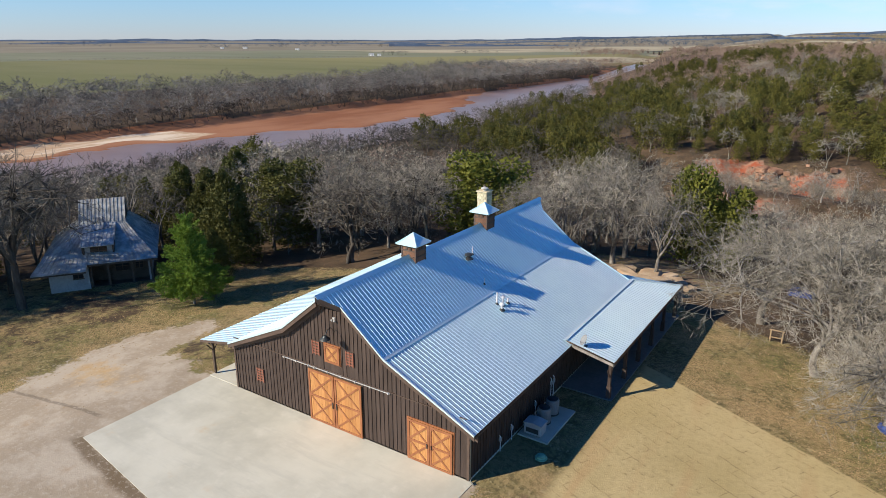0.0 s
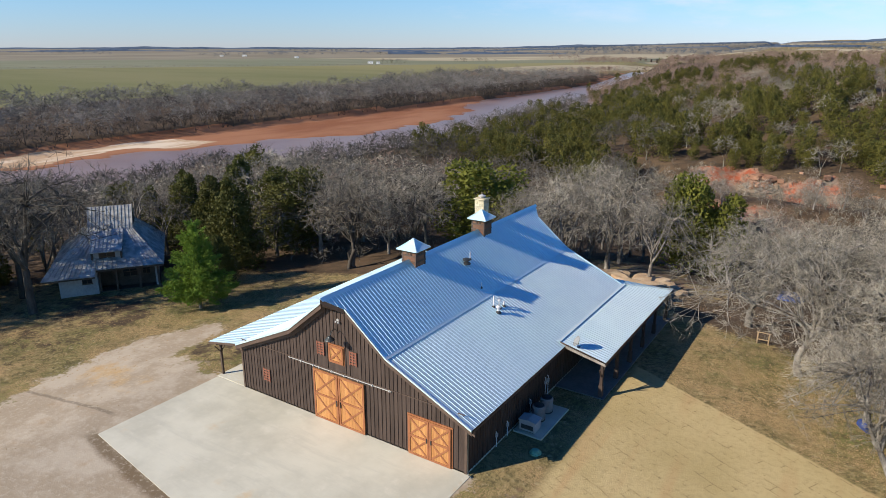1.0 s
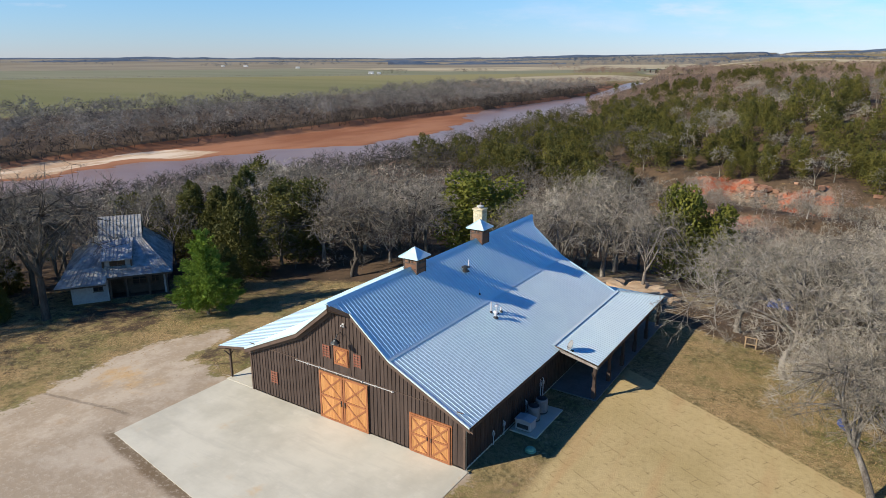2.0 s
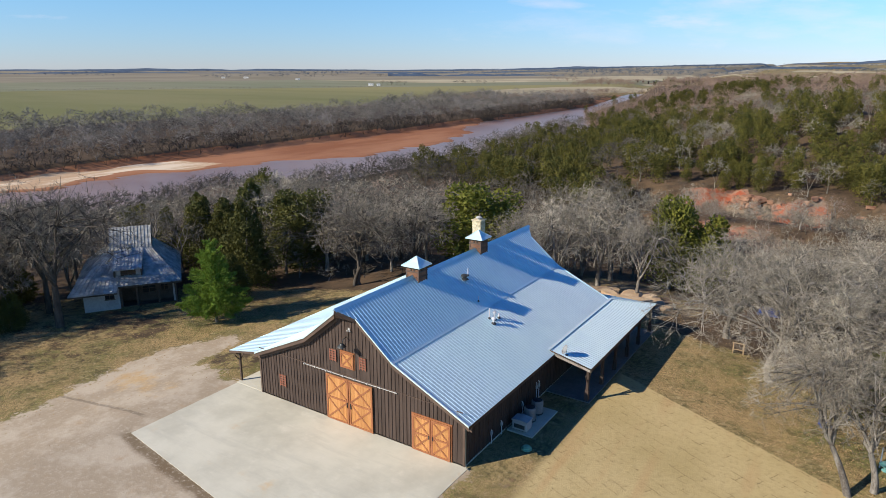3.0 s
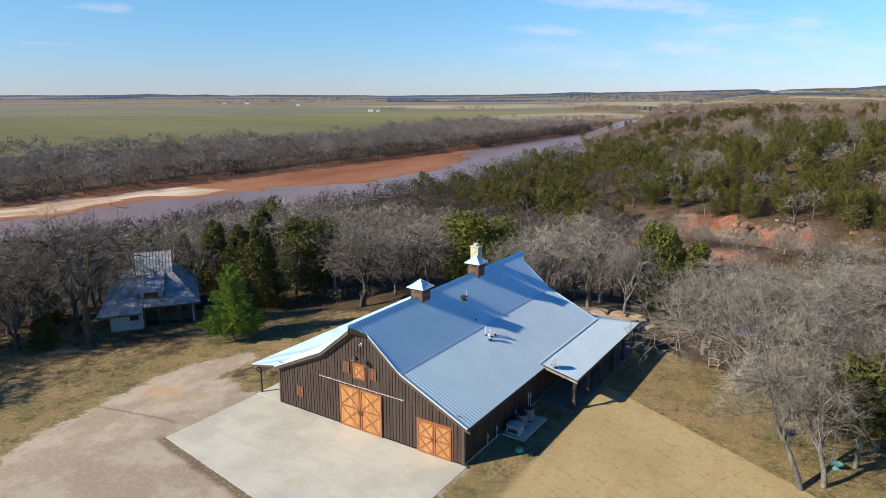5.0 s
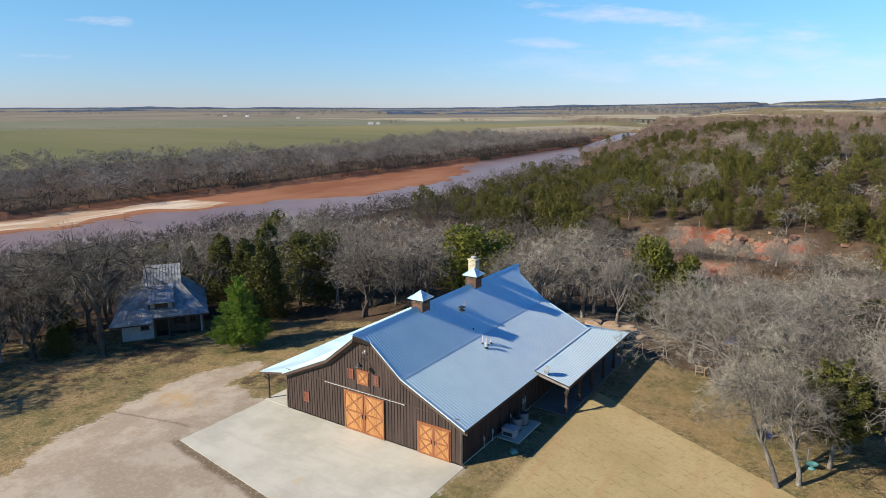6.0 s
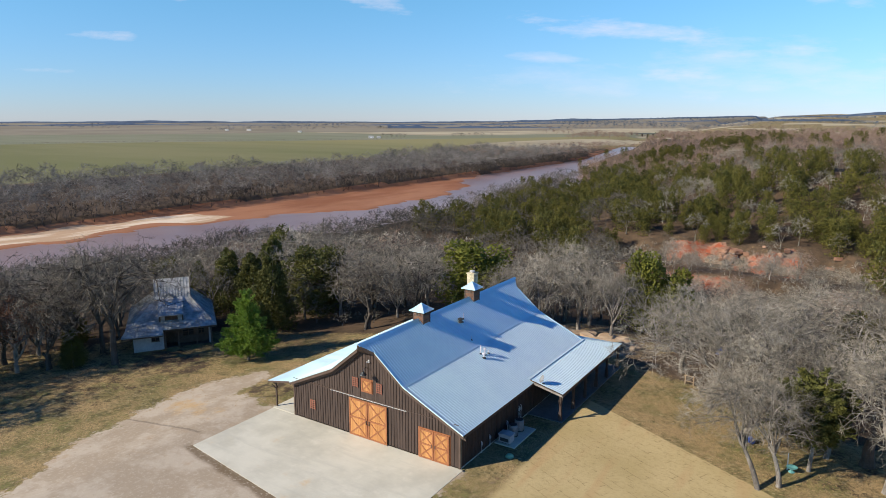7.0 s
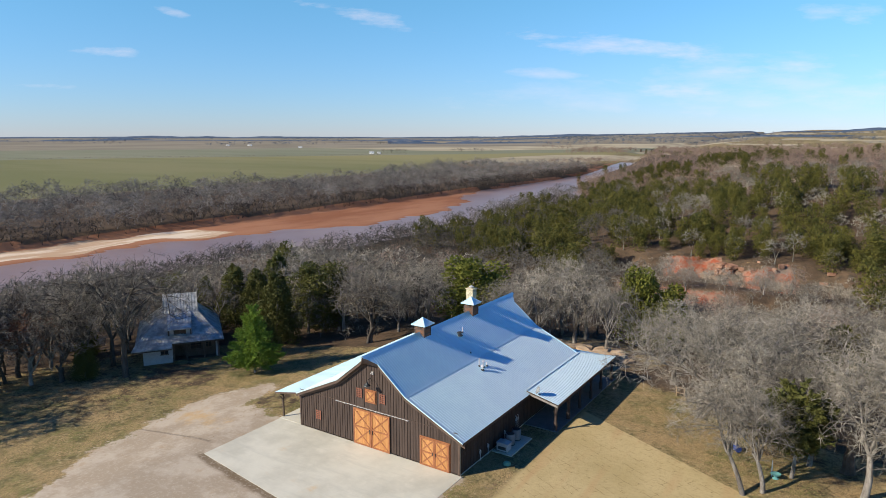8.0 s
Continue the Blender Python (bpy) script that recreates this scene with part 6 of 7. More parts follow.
for x, y, h, k, r_ in ((20.4, 9.8, 8.8, 0, -0.2), (21.6, 11.1, 8.6, 1, 0.6), (28.4, 14.5, 11.5, 2, 1.0), (24.3, 18.0, 9.0, 2, 2.6), (24.4, 22.5, 9.5, 1, 3.0), (30.5, 20.0, 12.0, 1, 4.1), (31.5, 10.5, 12.0, 2, 5.0)):
    stand("leaner", LEANERS, x, y, h, 1.0, k, r_)


BUSHY = [(CEDARS[i][0], mesh_np("cedar_crown", *grown(lobed_cedar(781 + 3 * i, 22, 330, 0.026, 0.30)), CEDAR_LIGHT)) for i in range(2)]
for x, y, h, s, k in ((-22.3, 40.2, 12.2, 1.65, 0), (-1.6, 55.0, 13.2, 1.0, 1), (2.0, 56.5, 10.5, 1.25, 0)):
    stand("cedar", BUSHY, x, y, h, s, k, label="broad sunlit olive cedar with a ragged crown")
RUST = [(OAKS_MID[1][0], mesh_np("tree_twigs", *bare_tree(63, 10.0, (5, 22, 110, 600, 4), wide=0.45, trunk=0.2, twig=2.5)[1], TWIG_RUST))]
for x, y, h in ((-88.3, 103.4, 6.0), (-84.0, 107.0, 5.0), (-87.0, 6.4, 9.0), (-56.7, -6.9, 9.0)):
    stand("tree", RUST, x, y, h, 1.2, label="small tree still holding rust brown leaves")
HIGH_CEDAR = (CEDARS[2][0], mesh_np("cedar_crown", *needles(88, 10.0, 4.1, 220, 85, 0.27, 0.42, 0.36, 0.22, 0.75, 0.32, 0.15), CEDAR))
stand("cedar", [HIGH_CEDAR], 23.3, 14.9, 8.8, 1.0, label="dark green cedar on a bare lower trunk")


def in_view(x, y, slack=12.0):
    """Within the country that the flight overlooks."""
    return y > -44 - slack - 0.429 * (x - 27) and x < 33 + slack * 0.15


def wood_edge(x):
    return float(np.interp(x, [-90, -64, -60, -52, -45, -36, -27, -14, -2, 6, 10, 15, 20, 26, 40], [-40, -40, -4, 22, 24, 27, 33, 47, 60, 60, 46, 38, 36, 34, 30]))


def gully_open(x, y):
    """Bare red banks of the gully, and its sandy floor."""
    if x < -30:
        return False
    if 107 < y < 158:
        return rt.random() < (0.84 if x < 14 else 0.66)
    return 84 < y <= 107 and rt.random() < 0.72


def scatter(n, x0, x1, y0, y1, gap, ok):
    """Random places at least gap apart, by a coarse grid."""
    cells, out = {}, []
    for _ in range(n):
        x, y = rt.uniform(x0, x1), rt.uniform(y0, y1)
        i, j = int(x // gap), int(y // gap)
        if not ok(x, y):
            continue
        near = [q for a in (-1, 0, 1) for b in (-1, 0, 1) for q in cells.get((i + a, j + b), ())]
        if any((x - q[0]) ** 2 + (y - q[1]) ** 2 < gap * gap for q in near):
            continue
        cells.setdefault((i, j), []).append((x, y))
        out.append((x, y))
    return out


def open_to_gully(x, y):
    """The trees on the slope above the gully stay low enough to leave it in sight."""
    return max(3.0, 28 - 0.235 * (y + 44) - z_at(x, y)) if -26 < x < 18 and y > 40 else 99.0


def clear_of_named(x, y):
    return not (-28 < x < -14 and 29 < y < 40) and all((x - a) ** 2 + (y - b) ** 2 > c * c for a, b, c in TAKEN) and not (-58 < x < -40 and 0 < y < 19)


near_woods = scatter(9000, -80, 34, -40, 98, 4.3, lambda x, y: in_view(x, y, 26) and y > wood_edge(x) and clear_of_named(x, y) and not gully_open(x, y))
near_woods.sort(key=lambda q: math.hypot(q[0] - 10, q[1] + 5))
singles, rest = near_woods[:165], near_woods[165:]
for i, (x, y) in enumerate(singles):
    if rt.random() < 0.07:
        stand("cedar", CEDARS_MID, x, y, rt.uniform(4.5, 8.5), rt.uniform(0.9, 1.2))
    else:
        stand("tree", OAKS_MID, x, y, min(rt.uniform(7.0, 10.8), open_to_gully(x, y)), rt.uniform(1.0, 1.25))

# ---- woods too many to count
FAR_BARE = [thin_tree(301 + i, 1.0, (5, 18, 70, 5), 0.0050, 0.20, 0.5, 0.38 + 0.02 * (i % 3), 0.42) for i in range(7)]
BELT_BARE = [thin_tree(341 + i, 1.0, (6, 22, 64, 5), 0.0052, 0.05, 0.45, 0.40 + 0.03 * (i % 3), 0.48) for i in range(6)]
BANK_BUSH = [thin_tree(381 + i, 1.0, (5, 16, 56, 5), 0.0046, 0.10, 0.6, 0.44, 0.46) for i in range(5)]
BUSH_BARE = [thin_tree(361 + i, 1.0, (6, 16, 34, 2), 0.013, 0.04, 1.0, 0.5, 0.48) for i in range(4)]
FAR_CEDAR = [lobed_cedar(371 + i, 9 + i % 3, 210, 0.036, 0.34 + 0.03 * i) for i in range(6)]
CREST_BARE = [thin_tree(431 + i, 1.0, (4, 12, 40, 3), 0.0085, 0.10, 0.7, 0.45, 0.45) for i in range(5)]
SPECK_BARE = [thin_tree(391 + i, 1.0, (4, 9, 24, 2), 0.018, 0.1, 1.0, 0.45, 0.45) for i in range(4)]
SPECK_CEDAR = [needles(411 + i, 1.0, 0.5, 14, 4, 0.22, 0.4, 0.03, 0.2, 0.7) for i in range(3)]


def woods(name, label, places, templates, mat, sizes, wide=(0.9, 1.3)):
    """One mesh of many trees: turned and scaled copies of a few forms, set on the ground."""
    if not places:
        return
    rng = np.random.default_rng(len(places))
    xy = np.array(places)
    z = height(xy[:, 0], xy[:, 1])
    pick = rng.integers(0, len(templates), len(xy))
    pieces = []
    for k, (tv, tf) in enumerate(templates):
        ids = np.where(pick == k)[0]
        if not len(ids):
            continue
        a = rng.uniform(0, 2 * np.pi, len(ids))
        h = rng.uniform(*sizes, len(ids))
        w = h * rng.uniform(*wide, len(ids))
        x = tv[None, :, 0] * np.cos(a)[:, None] - tv[None, :, 1] * np.sin(a)[:, None]
        y = tv[None, :, 0] * np.sin(a)[:, None] + tv[None, :, 1] * np.cos(a)[:, None]
        v = np.stack([x * w[:, None] + xy[ids, 0:1], y * w[:, None] + xy[ids, 1:2], tv[None, :, 2] * h[:, None] + z[ids][:, None] - 0.1], -1).reshape(-1, 3)
        f = (tf[None] + (np.arange(len(ids)) * len(tv))[:, None, None]).reshape(-1, 3)
        pieces.append((v, f))
    tagged(new(name, mesh_np(name, *join(pieces), mat)), label, "woods", kind="stuff")


under = scatter(2600, -72, 30, -30, 62, 2.6, lambda x, y: in_view(x, y, 26) and y > wood_edge(x) - 1.5 and math.hypot(x + 50, y - 10) > 13 and not (-20 < x < 8 and y < 44) and lumps(x, y, 7, 4) > -0.5)
woods("brush", "low dark undergrowth beneath the leafless trees", under, BANK_BUSH, TWIG_DARK, (1.3, 3.4), (1.0, 1.7))
bare, green, scrub = [], [], []
for q in rest:
    (scrub if open_to_gully(*q) < 8.5 else green if rt.random() < 0.03 else bare).append(q)
def bank_edge(y):
    return float(np.interp(y, [-60, 60, 160, 210, 263, 356, 450, 600], [-134, -132, -127, -130, -137, -153, -165, -185]))


river_slope = scatter(9000, -130, -80, -30, 112, 4.7, lambda x, y: in_view(x, y) and x > bank_edge(y))
bank = scatter(9000, -168, -30, 112, 330, 4.8, lambda x, y: in_view(x, y) and x > bank_edge(y) + 8 and x < hill_foot(y) + 14)
low_bank = scatter(3000, -175, -110, -30, 420, 4.0, lambda x, y: in_view(x, y) and bank_edge(y) - 9 < x < bank_edge(y) + 12)
for x, y in river_slope:
    (green if rt.random() < 0.06 and x > -95 else bare if x > -108 else low_bank).append((x, y))
cedar_bank, low_trees = [], []
for x, y in bank:
    p = 0.13 + step(x, -118, -96) * step(y, 130, 145) * (0.66 if lumps(x, y, 17, 3) > -0.15 else 0.15)
    (cedar_bank if rt.random() < p else low_trees).append((x, y))
hill = scatter(16000, -140, 40, 112, 330, 5.5, lambda x, y: in_view(x, y) and x >= hill_foot(y) + 10 and not gully_open(x, y))
hill_bare, russet = [], []
hill_green = scatter(900, -34, 36, 158, 172, 6.0, lambda x, y: lumps(x, y, 9, 5) > -0.3)
for x, y in hill:
    p = (0.0 if y < 158 and x < 14 else 0.12 if y < 158 else 0.72 if lumps(x, y, 13, 7) > -0.4 else 0.22)
    p *= 1 - 0.92 * step(y + 0.25 * x, 232, 285)
    (hill_green if rt.random() < p else russet if (y > 225 and rt.random() < 0.6) else hill_bare).append((x, y))
crest = scatter(6000, -260, 40, 330, 520, 6.2, lambda x, y: in_view(x, y) and x > hill_foot(y) - 12 and rt.random() < 0.75)
crest_green = [q for q in crest if 395 < q[1] < 432 and -110 < q[0] < -38] + [q for q in crest if rt.random() < 0.04]
crest_bare = [q for q in crest if q not in set(crest_green)]
pale = [q for q in bare if rt.random() < 0.28]
woods("woodland", "pale grey leafless trees on the slope to the river", pale, FAR_BARE, TWIG, (6.0, 9.5), (1.0, 1.4))
woods("woodland", "grey leafless woodland on the slope to the river", [q for q in bare if q not in set(pale)], FAR_BARE, TWIG_FAR, (6.0, 9.8), (1.0, 1.4))
gully_scrub = scatter(1900, -28, 32, 106, 154, 3.1, lambda x, y: lumps(x, y, 8, 2) > -0.4)
woods("brush", "low grey scrub on the slope above the gully", [q for q in scrub if rt.random() < 0.7], BANK_BUSH, TWIG_FAR, (3.0, 5.5), (1.0, 1.5))
woods("brush", "low pale scrub on the floor of the red gully", gully_scrub, BANK_BUSH, TWIG, (1.6, 4.6), (1.0, 1.5))
woods("brush", "low grey brush along the near river bank", [q for q in low_bank if q[1] < 95], BANK_BUSH, TWIG_FAR, (4.5, 8.0), (1.0, 1.5))
woods("brush", "tall grey brush along the near river bank", [q for q in low_bank if q[1] >= 95], BANK_BUSH, TWIG_FAR, (4.0, 7.0), (1.0, 1.5))
tufts = scatter(2600, -32, 32, 98, 158, 2.2, lambda x, y: lumps(x, y, 5, 3) > -0.2)
woods("brush", "knee-high dead scrub over the gully soil", tufts, BUSH_BARE, TWIG_FAR, (0.9, 2.4), (1.2, 2.0))
low_hill = [q for q in hill_bare if q[1] < 156]
woods("woodland", "small grey trees about the gully", low_hill, FAR_BARE, TWIG, (3.5, 5.5), (1.0, 1.4))
woods("woodland", "grey leafless trees between the hillside cedars", [q for q in hill_bare if q[1] >= 156], FAR_BARE, TWIG_HILL, (6.0, 9.0), (1.0, 1.4))
woods("woodland", "russet leafless scrub along the hill crest", russet + crest_bare, CREST_BARE, TWIG_RED, (4.5, 7.0), (1.0, 1.5))
woods("cedar_woods", "olive green cedars covering the hillside", hill_green + green, FAR_CEDAR, CEDAR_HILL, (4.5, 11.0), (0.85, 1.2))
woods("cedar_woods", "dark cedar clump on the hill crest", crest_green, FAR_CEDAR, CEDAR_HILL, (6.0, 9.0), (0.9, 1.2))
woods("cedar_woods", "olive green cedars on the low river bank", cedar_bank, FAR_CEDAR, CEDAR_HILL, (7.0, 11.5), (0.85, 1.2))
woods("woodland", "grey leafless trees on the low river bank", low_trees, FAR_BARE, TWIG_FAR, (6.0, 9.5), (1.0, 1.4))
belt = scatter(16000, -370, -205, -60, 640, 7.2, lambda x, y: in_view(x, y, 25) and far_bank(y) - 3 > x > far_bank(y) - 135 - 25 * math.sin(y * 0.013))
woods("woodland", "grey leafless belt of trees along the far river bank", [q for q in belt if lumps(*q, 17, 2) > 0.1], BELT_BARE, TWIG_BELT, (8.0, 13.5), (0.9, 1.5))
woods("woodland", "lower grey trees among the far river belt", [q for q in belt if lumps(*q, 17, 2) <= 0.1], BELT_BARE, TWIG_BELT, (5.5, 10.0), (1.2, 1.9))
thicket = scatter(14000, -300, -205, -60, 640, 2.5, lambda x, y: in_view(x, y, 25) and far_bank(y) > x > far_bank(y) - 10 - 4 * math.sin(y * 0.05))
woods("brush", "brush darkened for shade at the foot of the far river belt", thicket, BUSH_BARE, BRUSH_SHADED, (4.0, 7.0), (1.0, 1.6))
beyond = scatter(9000, -620, 60, 500, 1500, 8.5, lambda x, y: in_view(x, y) and (x > far_bank(y) + 60 or far_bank(y) - 120 < x < far_bank(y)) and lumps(x, y, 140, 9) > -0.4 and math.hypot((x + 395) / 105, (y - 930) / 255) > 1)
woods("woodland", "brown leafless trees over the far rolling country", beyond, SPECK_BARE, TWIG_RED, (6, 10), (1.1, 1.6))
dots = scatter(1500, -700, 100, 520, 1900, 14.0, lambda x, y: in_view(x, y) and x > far_bank(y) + 40 and lumps(x, y, 120, 2) > 0.3)
woods("cedar_woods", "far scattered dark cedars", dots, SPECK_CEDAR, CEDAR, (6, 9), (0.8, 1.3))
farther = scatter(5000, -3600, 100, 1200, 4300, 26.0, lambda x, y: in_view(x, y) and lumps(x, y, 330, 4) > 0.2 and math.hypot(x, y) > 2100)
woods("woodland", "distant tree lines across the plain", farther, SPECK_BARE, HAZE_WOOD, (6, 9), (1.6, 3.0))
uplands = scatter(5000, -1500, 120, 1400, 4200, 24.0, lambda x, y: in_view(x, y) and math.atan2(x, y) > -0.42 and lumps(x, y, 260, 6) > 0.05)
woods("woodland", "distant brown woods over the far hills", [q for q in uplands if q[1] < 2300 and rt.random() < 0.5], SPECK_BARE, TWIG_RED, (8, 13), (1.4, 2.6))
woods("woodland", "distant woods with blue-grey haze in their colour on the farthest hills", [q for q in uplands if q[1] >= 2300], SPECK_BARE, HAZE_WOOD, (8, 13), (1.4, 2.6))
hedge = [(-1010 + 314 * t + rt.uniform(-3, 3), 420 + 530 * t + rt.uniform(-3, 3)) for t in (i / 150 for i in range(150)) if rt.random() < 0.9]
clumps_ = [(cx + rt.gauss(0, 14), cy + rt.gauss(0, 9)) for cx, cy, n in ((-805, 1040, 10), (-735, 1195, 9), (-700, 1215, 7), (-1320, 430, 10), (-1500, 1900, 14)) for _ in range(n)]
woods("woodland", "lone tree clumps in the fields", clumps_, BUSH_BARE, TWIG_FAR, (6, 10), (1.1, 1.6))
woods("hedge", "thin dark hedge row across the green field", hedge, SPECK_BARE, TWIG_DARK, (2.4, 3.4), (1.8, 2.8))

# ---------------------------------------------------------------- distance
def farmhouse(x, y, w, d, h, turn_, label):
    f = thing("farm_building", label, "building", Matrix.Translation((x, y, z_at(x, y) - 0.3)) @ Matrix.Rotation(turn_, 4, "Z"), "far farm buildings")
    part("wall", boxed(-w / 2, w / 2, -d / 2, d / 2, 0, h), WHITE_PAINT, f)
    part("roof", slab(bmesh.new(), [(-w / 2 - 0.4, -d / 2 - 0.4, h), (-w / 2 - 0.4, d / 2 + 0.4, h), (-w / 2 - 0.4, 0, h + d * 0.32)], (w + 0.8, 0, 0)), OLD_ROOF, f)
    for i in range(3):
        a = -w / 2 + w * (i + 0.5) / 3
        part("window", boxed(a - 0.6, a + 0.6, -d / 2 - 0.05, -d / 2 - 0.005, h * 0.35, h * 0.75), GLASS, f)


for x, y, w, d_, h, r_ in ((-793, 966, 9, 6, 3.0, 0.5), (-781, 974, 6, 5, 2.6, 0.4), (-1218, 1201, 9, 6, 3, 0.5), (-1573, 1344, 12, 7, 3.2, 0.5), (-1620, 1300, 9, 6, 3, 0.5)):
    farmhouse(x, y, w, d_, h, r_, "small white farm building among far fields")


bridge = thing("bridge", "far low girder bridge on many piers across the valley", "bridge", Matrix.Translation((-400, 1480, -9)) @ Matrix.Rotation(radians(-30), 4, "Z"))
part("deck", boxed(-75, 75, -2, 2, 5.2, 6.6), DARK_METAL, bridge)
for i in range(9):
    part("pier", boxed(-68 + 17 * i - 1.0, -68 + 17 * i + 1.0, -1.6, 1.6, -2, 5.15), DARK_WOOD, bridge)


def ridge(name, label, r, z0, lift, seed, a0, a1, mat):
    """A long low wooded ridge at the rim of the country, as a solid bank."""
    n = 260
    az = np.linspace(a0, a1, n)
    x, y = r * np.sin(az), r * np.cos(az)
    top = z0 + lift * (1 + 0.5 * np.sin(az * 31 + seed) + 0.3 * np.sin(az * 83 + 2 * seed) + 0.15 * np.sin(az * 260 + seed)) * np.clip(1 + 0.6 * np.sin(az * 13 + seed), 0.15, 2)
    g = height(x, y) - 3
    front_, crest_, back_ = np.stack([x, y, g], -1), np.stack([x * 1.012, y * 1.012, np.maximum(top + g * 0 + height(x, y), g)], -1), np.stack([x * 1.024, y * 1.024, g], -1)
    v = np.concatenate([front_, crest_, back_])
    i = np.arange(n - 1)
    q = np.concatenate([np.stack([i, i + 1, n + i + 1, n + i], -1), np.stack([n + i, n + i + 1, 2 * n + i + 1, 2 * n + i], -1)])
    tagged(new(name, mesh_np(name, v, q, mat)), label, "backdrop", kind="structure")


ridge("backdrop", "far wooded ridge with blue haze in its colour on the horizon", 4450, 6, 4.0, 1.0, -1.35, 0.06, HAZE_WOOD)
ridge("backdrop", "far wooded rise beyond the fields", 3300, 1, 3.2, 2.6, -1.35, 0.06, HAZE_WOOD)
ridge("backdrop", "dark wooded rise beyond the fields", 2500, 1, 7.0, 4.2, -0.66, -0.40, HAZE_WOOD)

# ---------------------------------------------------------------- rocks


def rock_mesh(seed, mat, flat):
    bm = bmesh.new()
    bmesh.ops.create_icosphere(bm, subdivisions=2, radius=1.0)
    rr = random.Random(seed)
    off = Vector((rr.uniform(0, 50), rr.uniform(0, 50), rr.uniform(0, 50)))
    for v in bm.verts:
        c = Vector((max(-0.72, min(0.72, v.co.x)), max(-0.72, min(0.72, v.co.y)), max(-0.6, min(0.6, v.co.z))))
        k = noise.noise(c * 1.6 + off) * 0.28
        v.co = c * (1 + k)
        v.co.z *= flat
    me = bpy.data.meshes.new("rock")
    bm.to_mesh(me)
    bm.free()
    me.materials.append(mat)
    return me


LEDGES = [rock_mesh(i, RED_ROCK, 0.55) for i in range(5)]
BOULDERS = [rock_mesh(20 + i, TAN_ROCK, 0.6) for i in range(4)]


def rock(me, x, y, sx, sy, sz, turn_, label):
    o = new("rock", me)
    o.matrix_basis = Matrix.Translation((x, y, z_at(x, y) + sz * 0.1)) @ Matrix.Rotation(turn_, 4, "Z") @ Matrix.Diagonal((sx, sy, sz, 1))
    tagged(o, label, "rock", "rocks")


for i in range(6):
    x = rt.choice((rt.gauss(-8, 4), rt.uniform(-24, 22), rt.gauss(4, 3)))
    y = rt.choice((155.5, 156.5, 157.5)) + rt.uniform(-0.5, 0.5)
    w = rt.uniform(0.6, 1.7)
    rock(LEDGES[i % 5], x, y, w, w * rt.uniform(0.5, 0.8), rt.uniform(0.9, 2.0), rt.uniform(-0.5, 0.5), "layered red sandstone block on the gully bank")
for i in range(14):
    x, lvl = -9.2 + 0.62 * (i % 7) + 0.3 * (i // 7), i // 7
    w = rt.uniform(0.8, 2.1)
    o = new("rock", LEDGES[i % 5])
    o.matrix_basis = Matrix.Translation((x * 0.9 + rt.uniform(-0.5, 0.5), 154.4 + 1.6 * lvl + rt.uniform(-0.9, 0.7), -10.4 + 1.9 * lvl + rt.uniform(-0.5, 0.5))) @ Matrix.Rotation(rt.uniform(-0.9, 0.9), 4, "Z") @ Matrix.Diagonal((w, w * 0.9, rt.uniform(1.9, 2.6), 1))
    tagged(o, "layered red sandstone outcrop in the gully bank", "rock", "rocks")
for x, y, w in ((-7.0, 42.4, 2.0), (-6.2, 44.3, 1.7), (-3.2, 39.4, 1.5), (-2.7, 41.8, 2.2), (-1.0, 39.3, 1.9), (0.5, 40.8, 1.6), (-4.9, 41.0, 1.7), (-7.9, 40.5, 1.4), (-1.2, 42.6, 1.8), (-11.0, 45.2, 1.5), (-1.5, 37.6, 1.1), (-9.2, 43.3, 1.6), (1.9, 38.8, 1.2)):
    rock(BOULDERS[int(w * 10) % 4], x, y, w, w * 0.7, w * 0.62, rt.uniform(0, 3), "pale tan boulder under the oaks")

# ---------------------------------------------------------------- small things under the trees
bath = thing("bird_bath", "teal bird bath with a white post under the trees", "bird bath", Matrix.Translation((22.2, 14.0, z_at(22.2, 14.0))) @ Matrix.Diagonal((0.75, 0.75, 0.85, 1)))
part("bowl", lathe(bmesh.new(), [(0.30, 0.0), (0.34, 0.06), (0.16, 0.16), (0.14, 0.34), (0.50, 0.46), (0.56, 0.54), (0.50, 0.53), (0.1, 0.45)], 20), TEAL, bath)
part("post", tube(bmesh.new(), [(-0.45, 0.35, -0.05), (-0.45, 0.35, 1.7)], 0.05, 8), WHITE_PAINT, bath)


tarp = thing("storage_drum", "blue plastic drum lying at the foot of the oaks", "drum", Matrix.Translation((18.6, 17.6, z_at(18.6, 17.6))))
bm = lathe(bmesh.new(), [(0.26, -0.45), (0.29, -0.42), (0.30, -0.15), (0.285, -0.13), (0.30, -0.1), (0.30, 0.1), (0.285, 0.13), (0.30, 0.15), (0.29, 0.42), (0.26, 0.45)], 18)
bm.transform(Matrix.Translation((0, 0, 0.30)) @ Euler((radians(90), 0, radians(35))).to_matrix().to_4x4())
part("barrel", bm, BLUE_PAINT, tarp)

hurdle = thing("wooden_stand", "small weathered wooden post stand on the lawn", "stand", Matrix.Translation((11.2, 27.8, z_at(11.2, 27.8))))
for dx in (-0.42, 0.42):
    part("post", boxed(dx - 0.05, dx + 0.05, -0.05, 0.05, -0.15, 0.95), TAN_WOOD, hurdle)
part("rail", boxed(-0.55, 0.55, -0.035, 0.035, 0.953, 1.02), TAN_WOOD, hurdle)
part("rail", boxed(-0.365, 0.365, -0.03, 0.03, 0.35, 0.42), TAN_WOOD, hurdle)

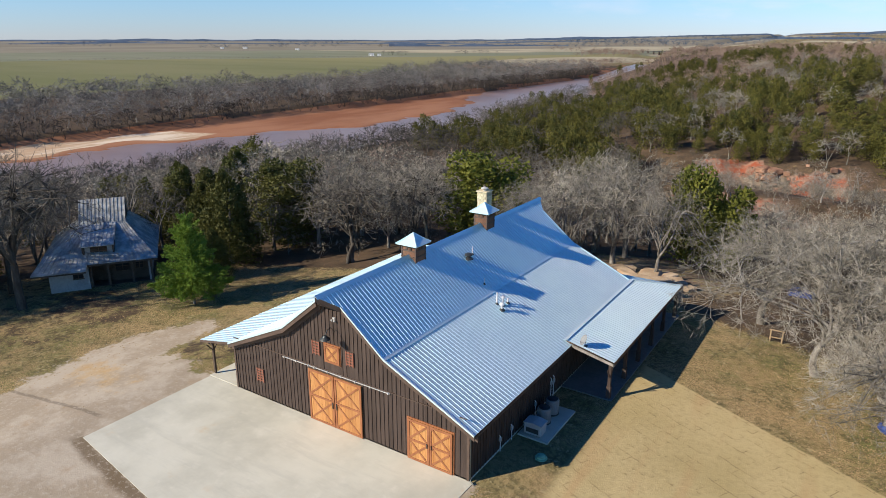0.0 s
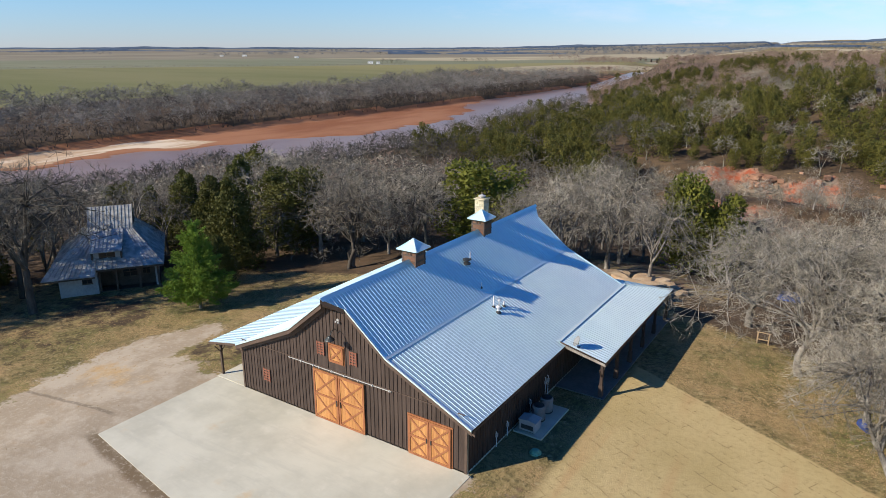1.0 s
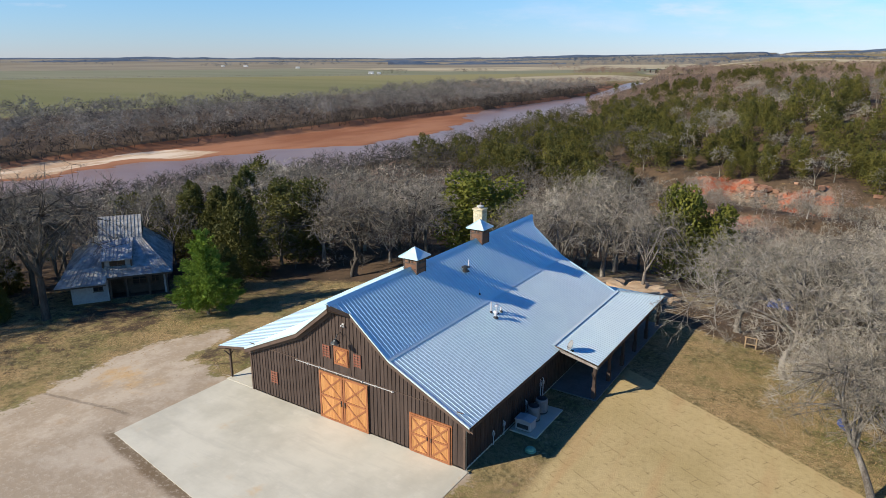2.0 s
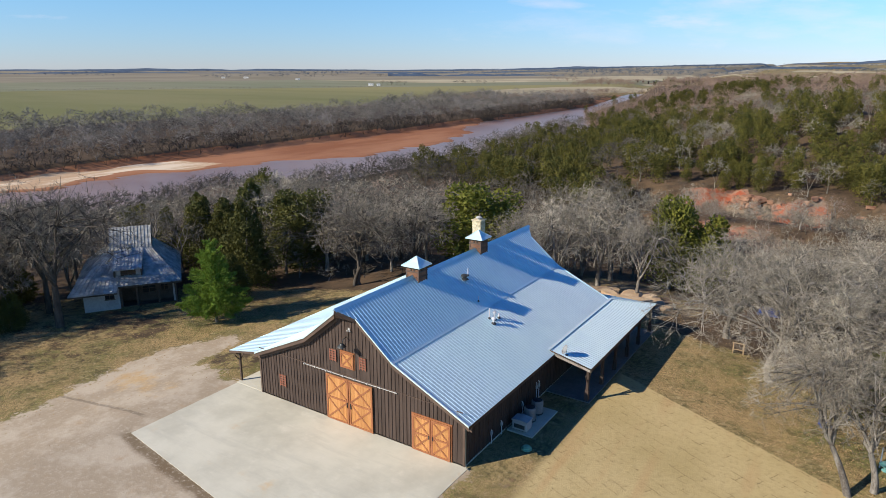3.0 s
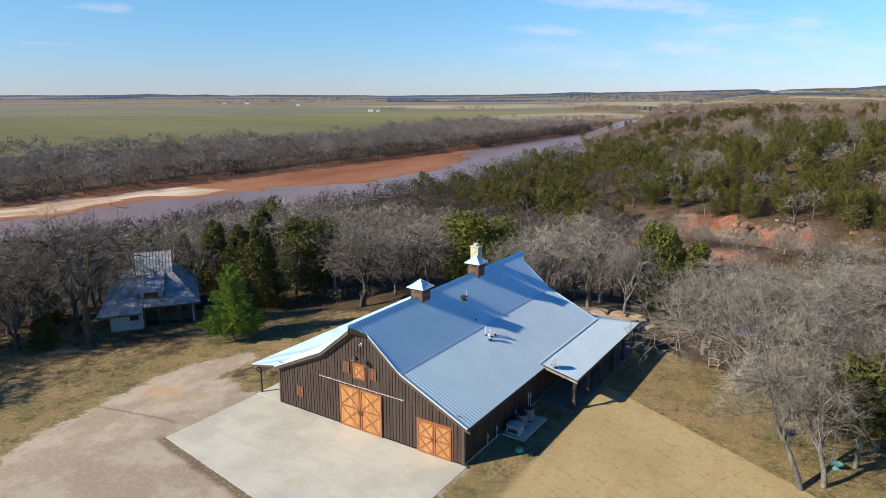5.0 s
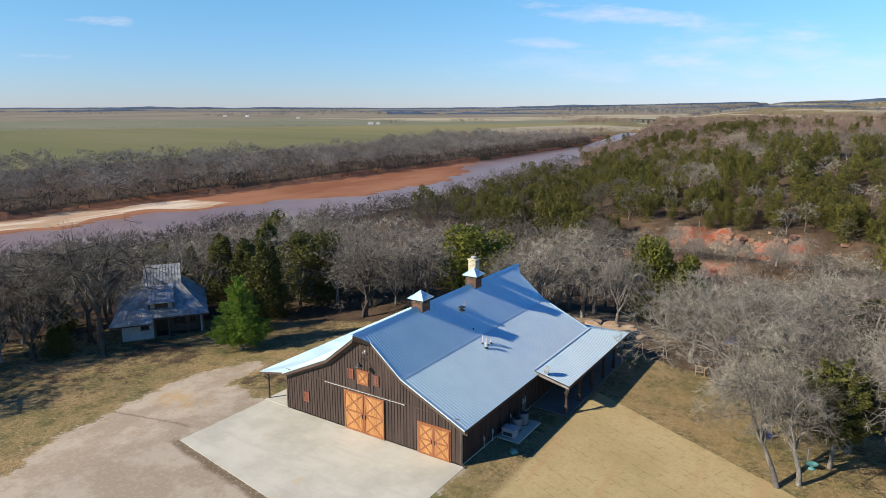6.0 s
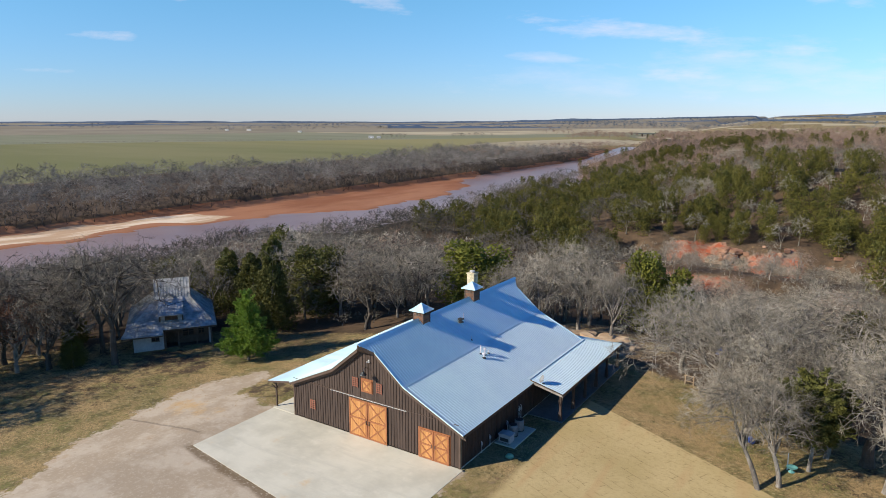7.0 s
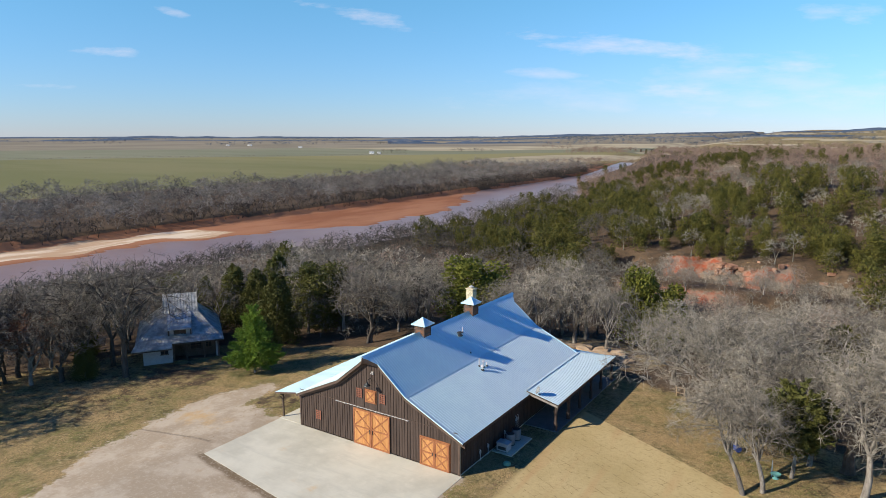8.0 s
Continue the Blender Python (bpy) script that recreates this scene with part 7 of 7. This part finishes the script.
heap = thing("tarp_heap", "blue tarp thrown over a low heap among the trees", "tarp", Matrix.Translation((11.2, 49.5, z_at(11.2, 49.5))))
bm = bmesh.new()
bmesh.ops.create_grid(bm, x_segments=14, y_segments=14, size=1.3)
for v in bm.verts:
    q = max(abs(v.co.x), abs(v.co.y)) / 1.3
    v.co.z = 0.9 * (1 - q ** 3) + 0.12 * noise.noise(v.co * 2.2) + 0.02
part("tarp", bm, BLUE_PAINT, heap)

stump = thing("tree_stump", "tall dark broken stump among the oaks", "stump", Matrix.Translation((27.2, 18.4, z_at(27.2, 18.4))))
part("trunk", tube(bmesh.new(), [(0, 0, -0.1), (0.03, 0, 0.5), (-0.02, 0.05, 1.4), (0.1, 0.02, 2.3)], 0.4, 9, taper=[0.62, 0.5, 0.44, 0.30]), DARK_WOOD, stump)
part("broken_limb", tube(bmesh.new(), [(0.0, 0.05, 1.6), (0.35, 0.1, 2.1), (0.5, 0.12, 2.5)], 0.2, 7, taper=[0.2, 0.15, 0.05]), DARK_WOOD, stump)


def leaf_fall():
    """Fallen oak leaves lying about on the grass."""
    rng = np.random.default_rng(9)
    spots = []
    for n, cx, cy, rx, ry in ((9500, 14, 19, 9, 8), (3500, 24, 15, 6, 6), (5500, -46, -3, 14, 9), (2600, -34, 14, 9, 6), (2200, -2, 36, 9, 5)):
        spots.append(np.stack([rng.normal(cx, rx * 0.6, n), rng.normal(cy, ry * 0.6, n)], -1))
    q = np.concatenate(spots)
    q = q[~((q[:, 0] > -21.6) & (q[:, 0] < 3.7) & (q[:, 1] > -11) & (q[:, 1] < 29))]
    q = q[~((q[:, 0] > 3.5) & (q[:, 1] + 0.516 * (q[:, 0] - 7.4) < 16.8))]
    n = len(q)
    z = height(q[:, 0], q[:, 1]) + 0.02
    a, s = rng.uniform(0, 6.28, n), rng.uniform(0.03, 0.058, n)
    c = np.stack([q[:, 0], q[:, 1], z], -1)
    u = np.stack([np.cos(a) * s, np.sin(a) * s, rng.uniform(-0.02, 0.03, n)], -1)
    v = np.stack([-np.sin(a) * s * 0.6, np.cos(a) * s * 0.6, rng.uniform(0, 0.03, n)], -1)
    pts = np.stack([c - u, c - v, c + u, c + v], 1).reshape(-1, 3)
    tagged(new("fallen_leaves", mesh_np("fallen_leaves", pts, np.arange(4 * n).reshape(-1, 4), LEAF)), "dry brown oak leaves scattered on the grass", "leaves", kind="stuff")


leaf_fall()
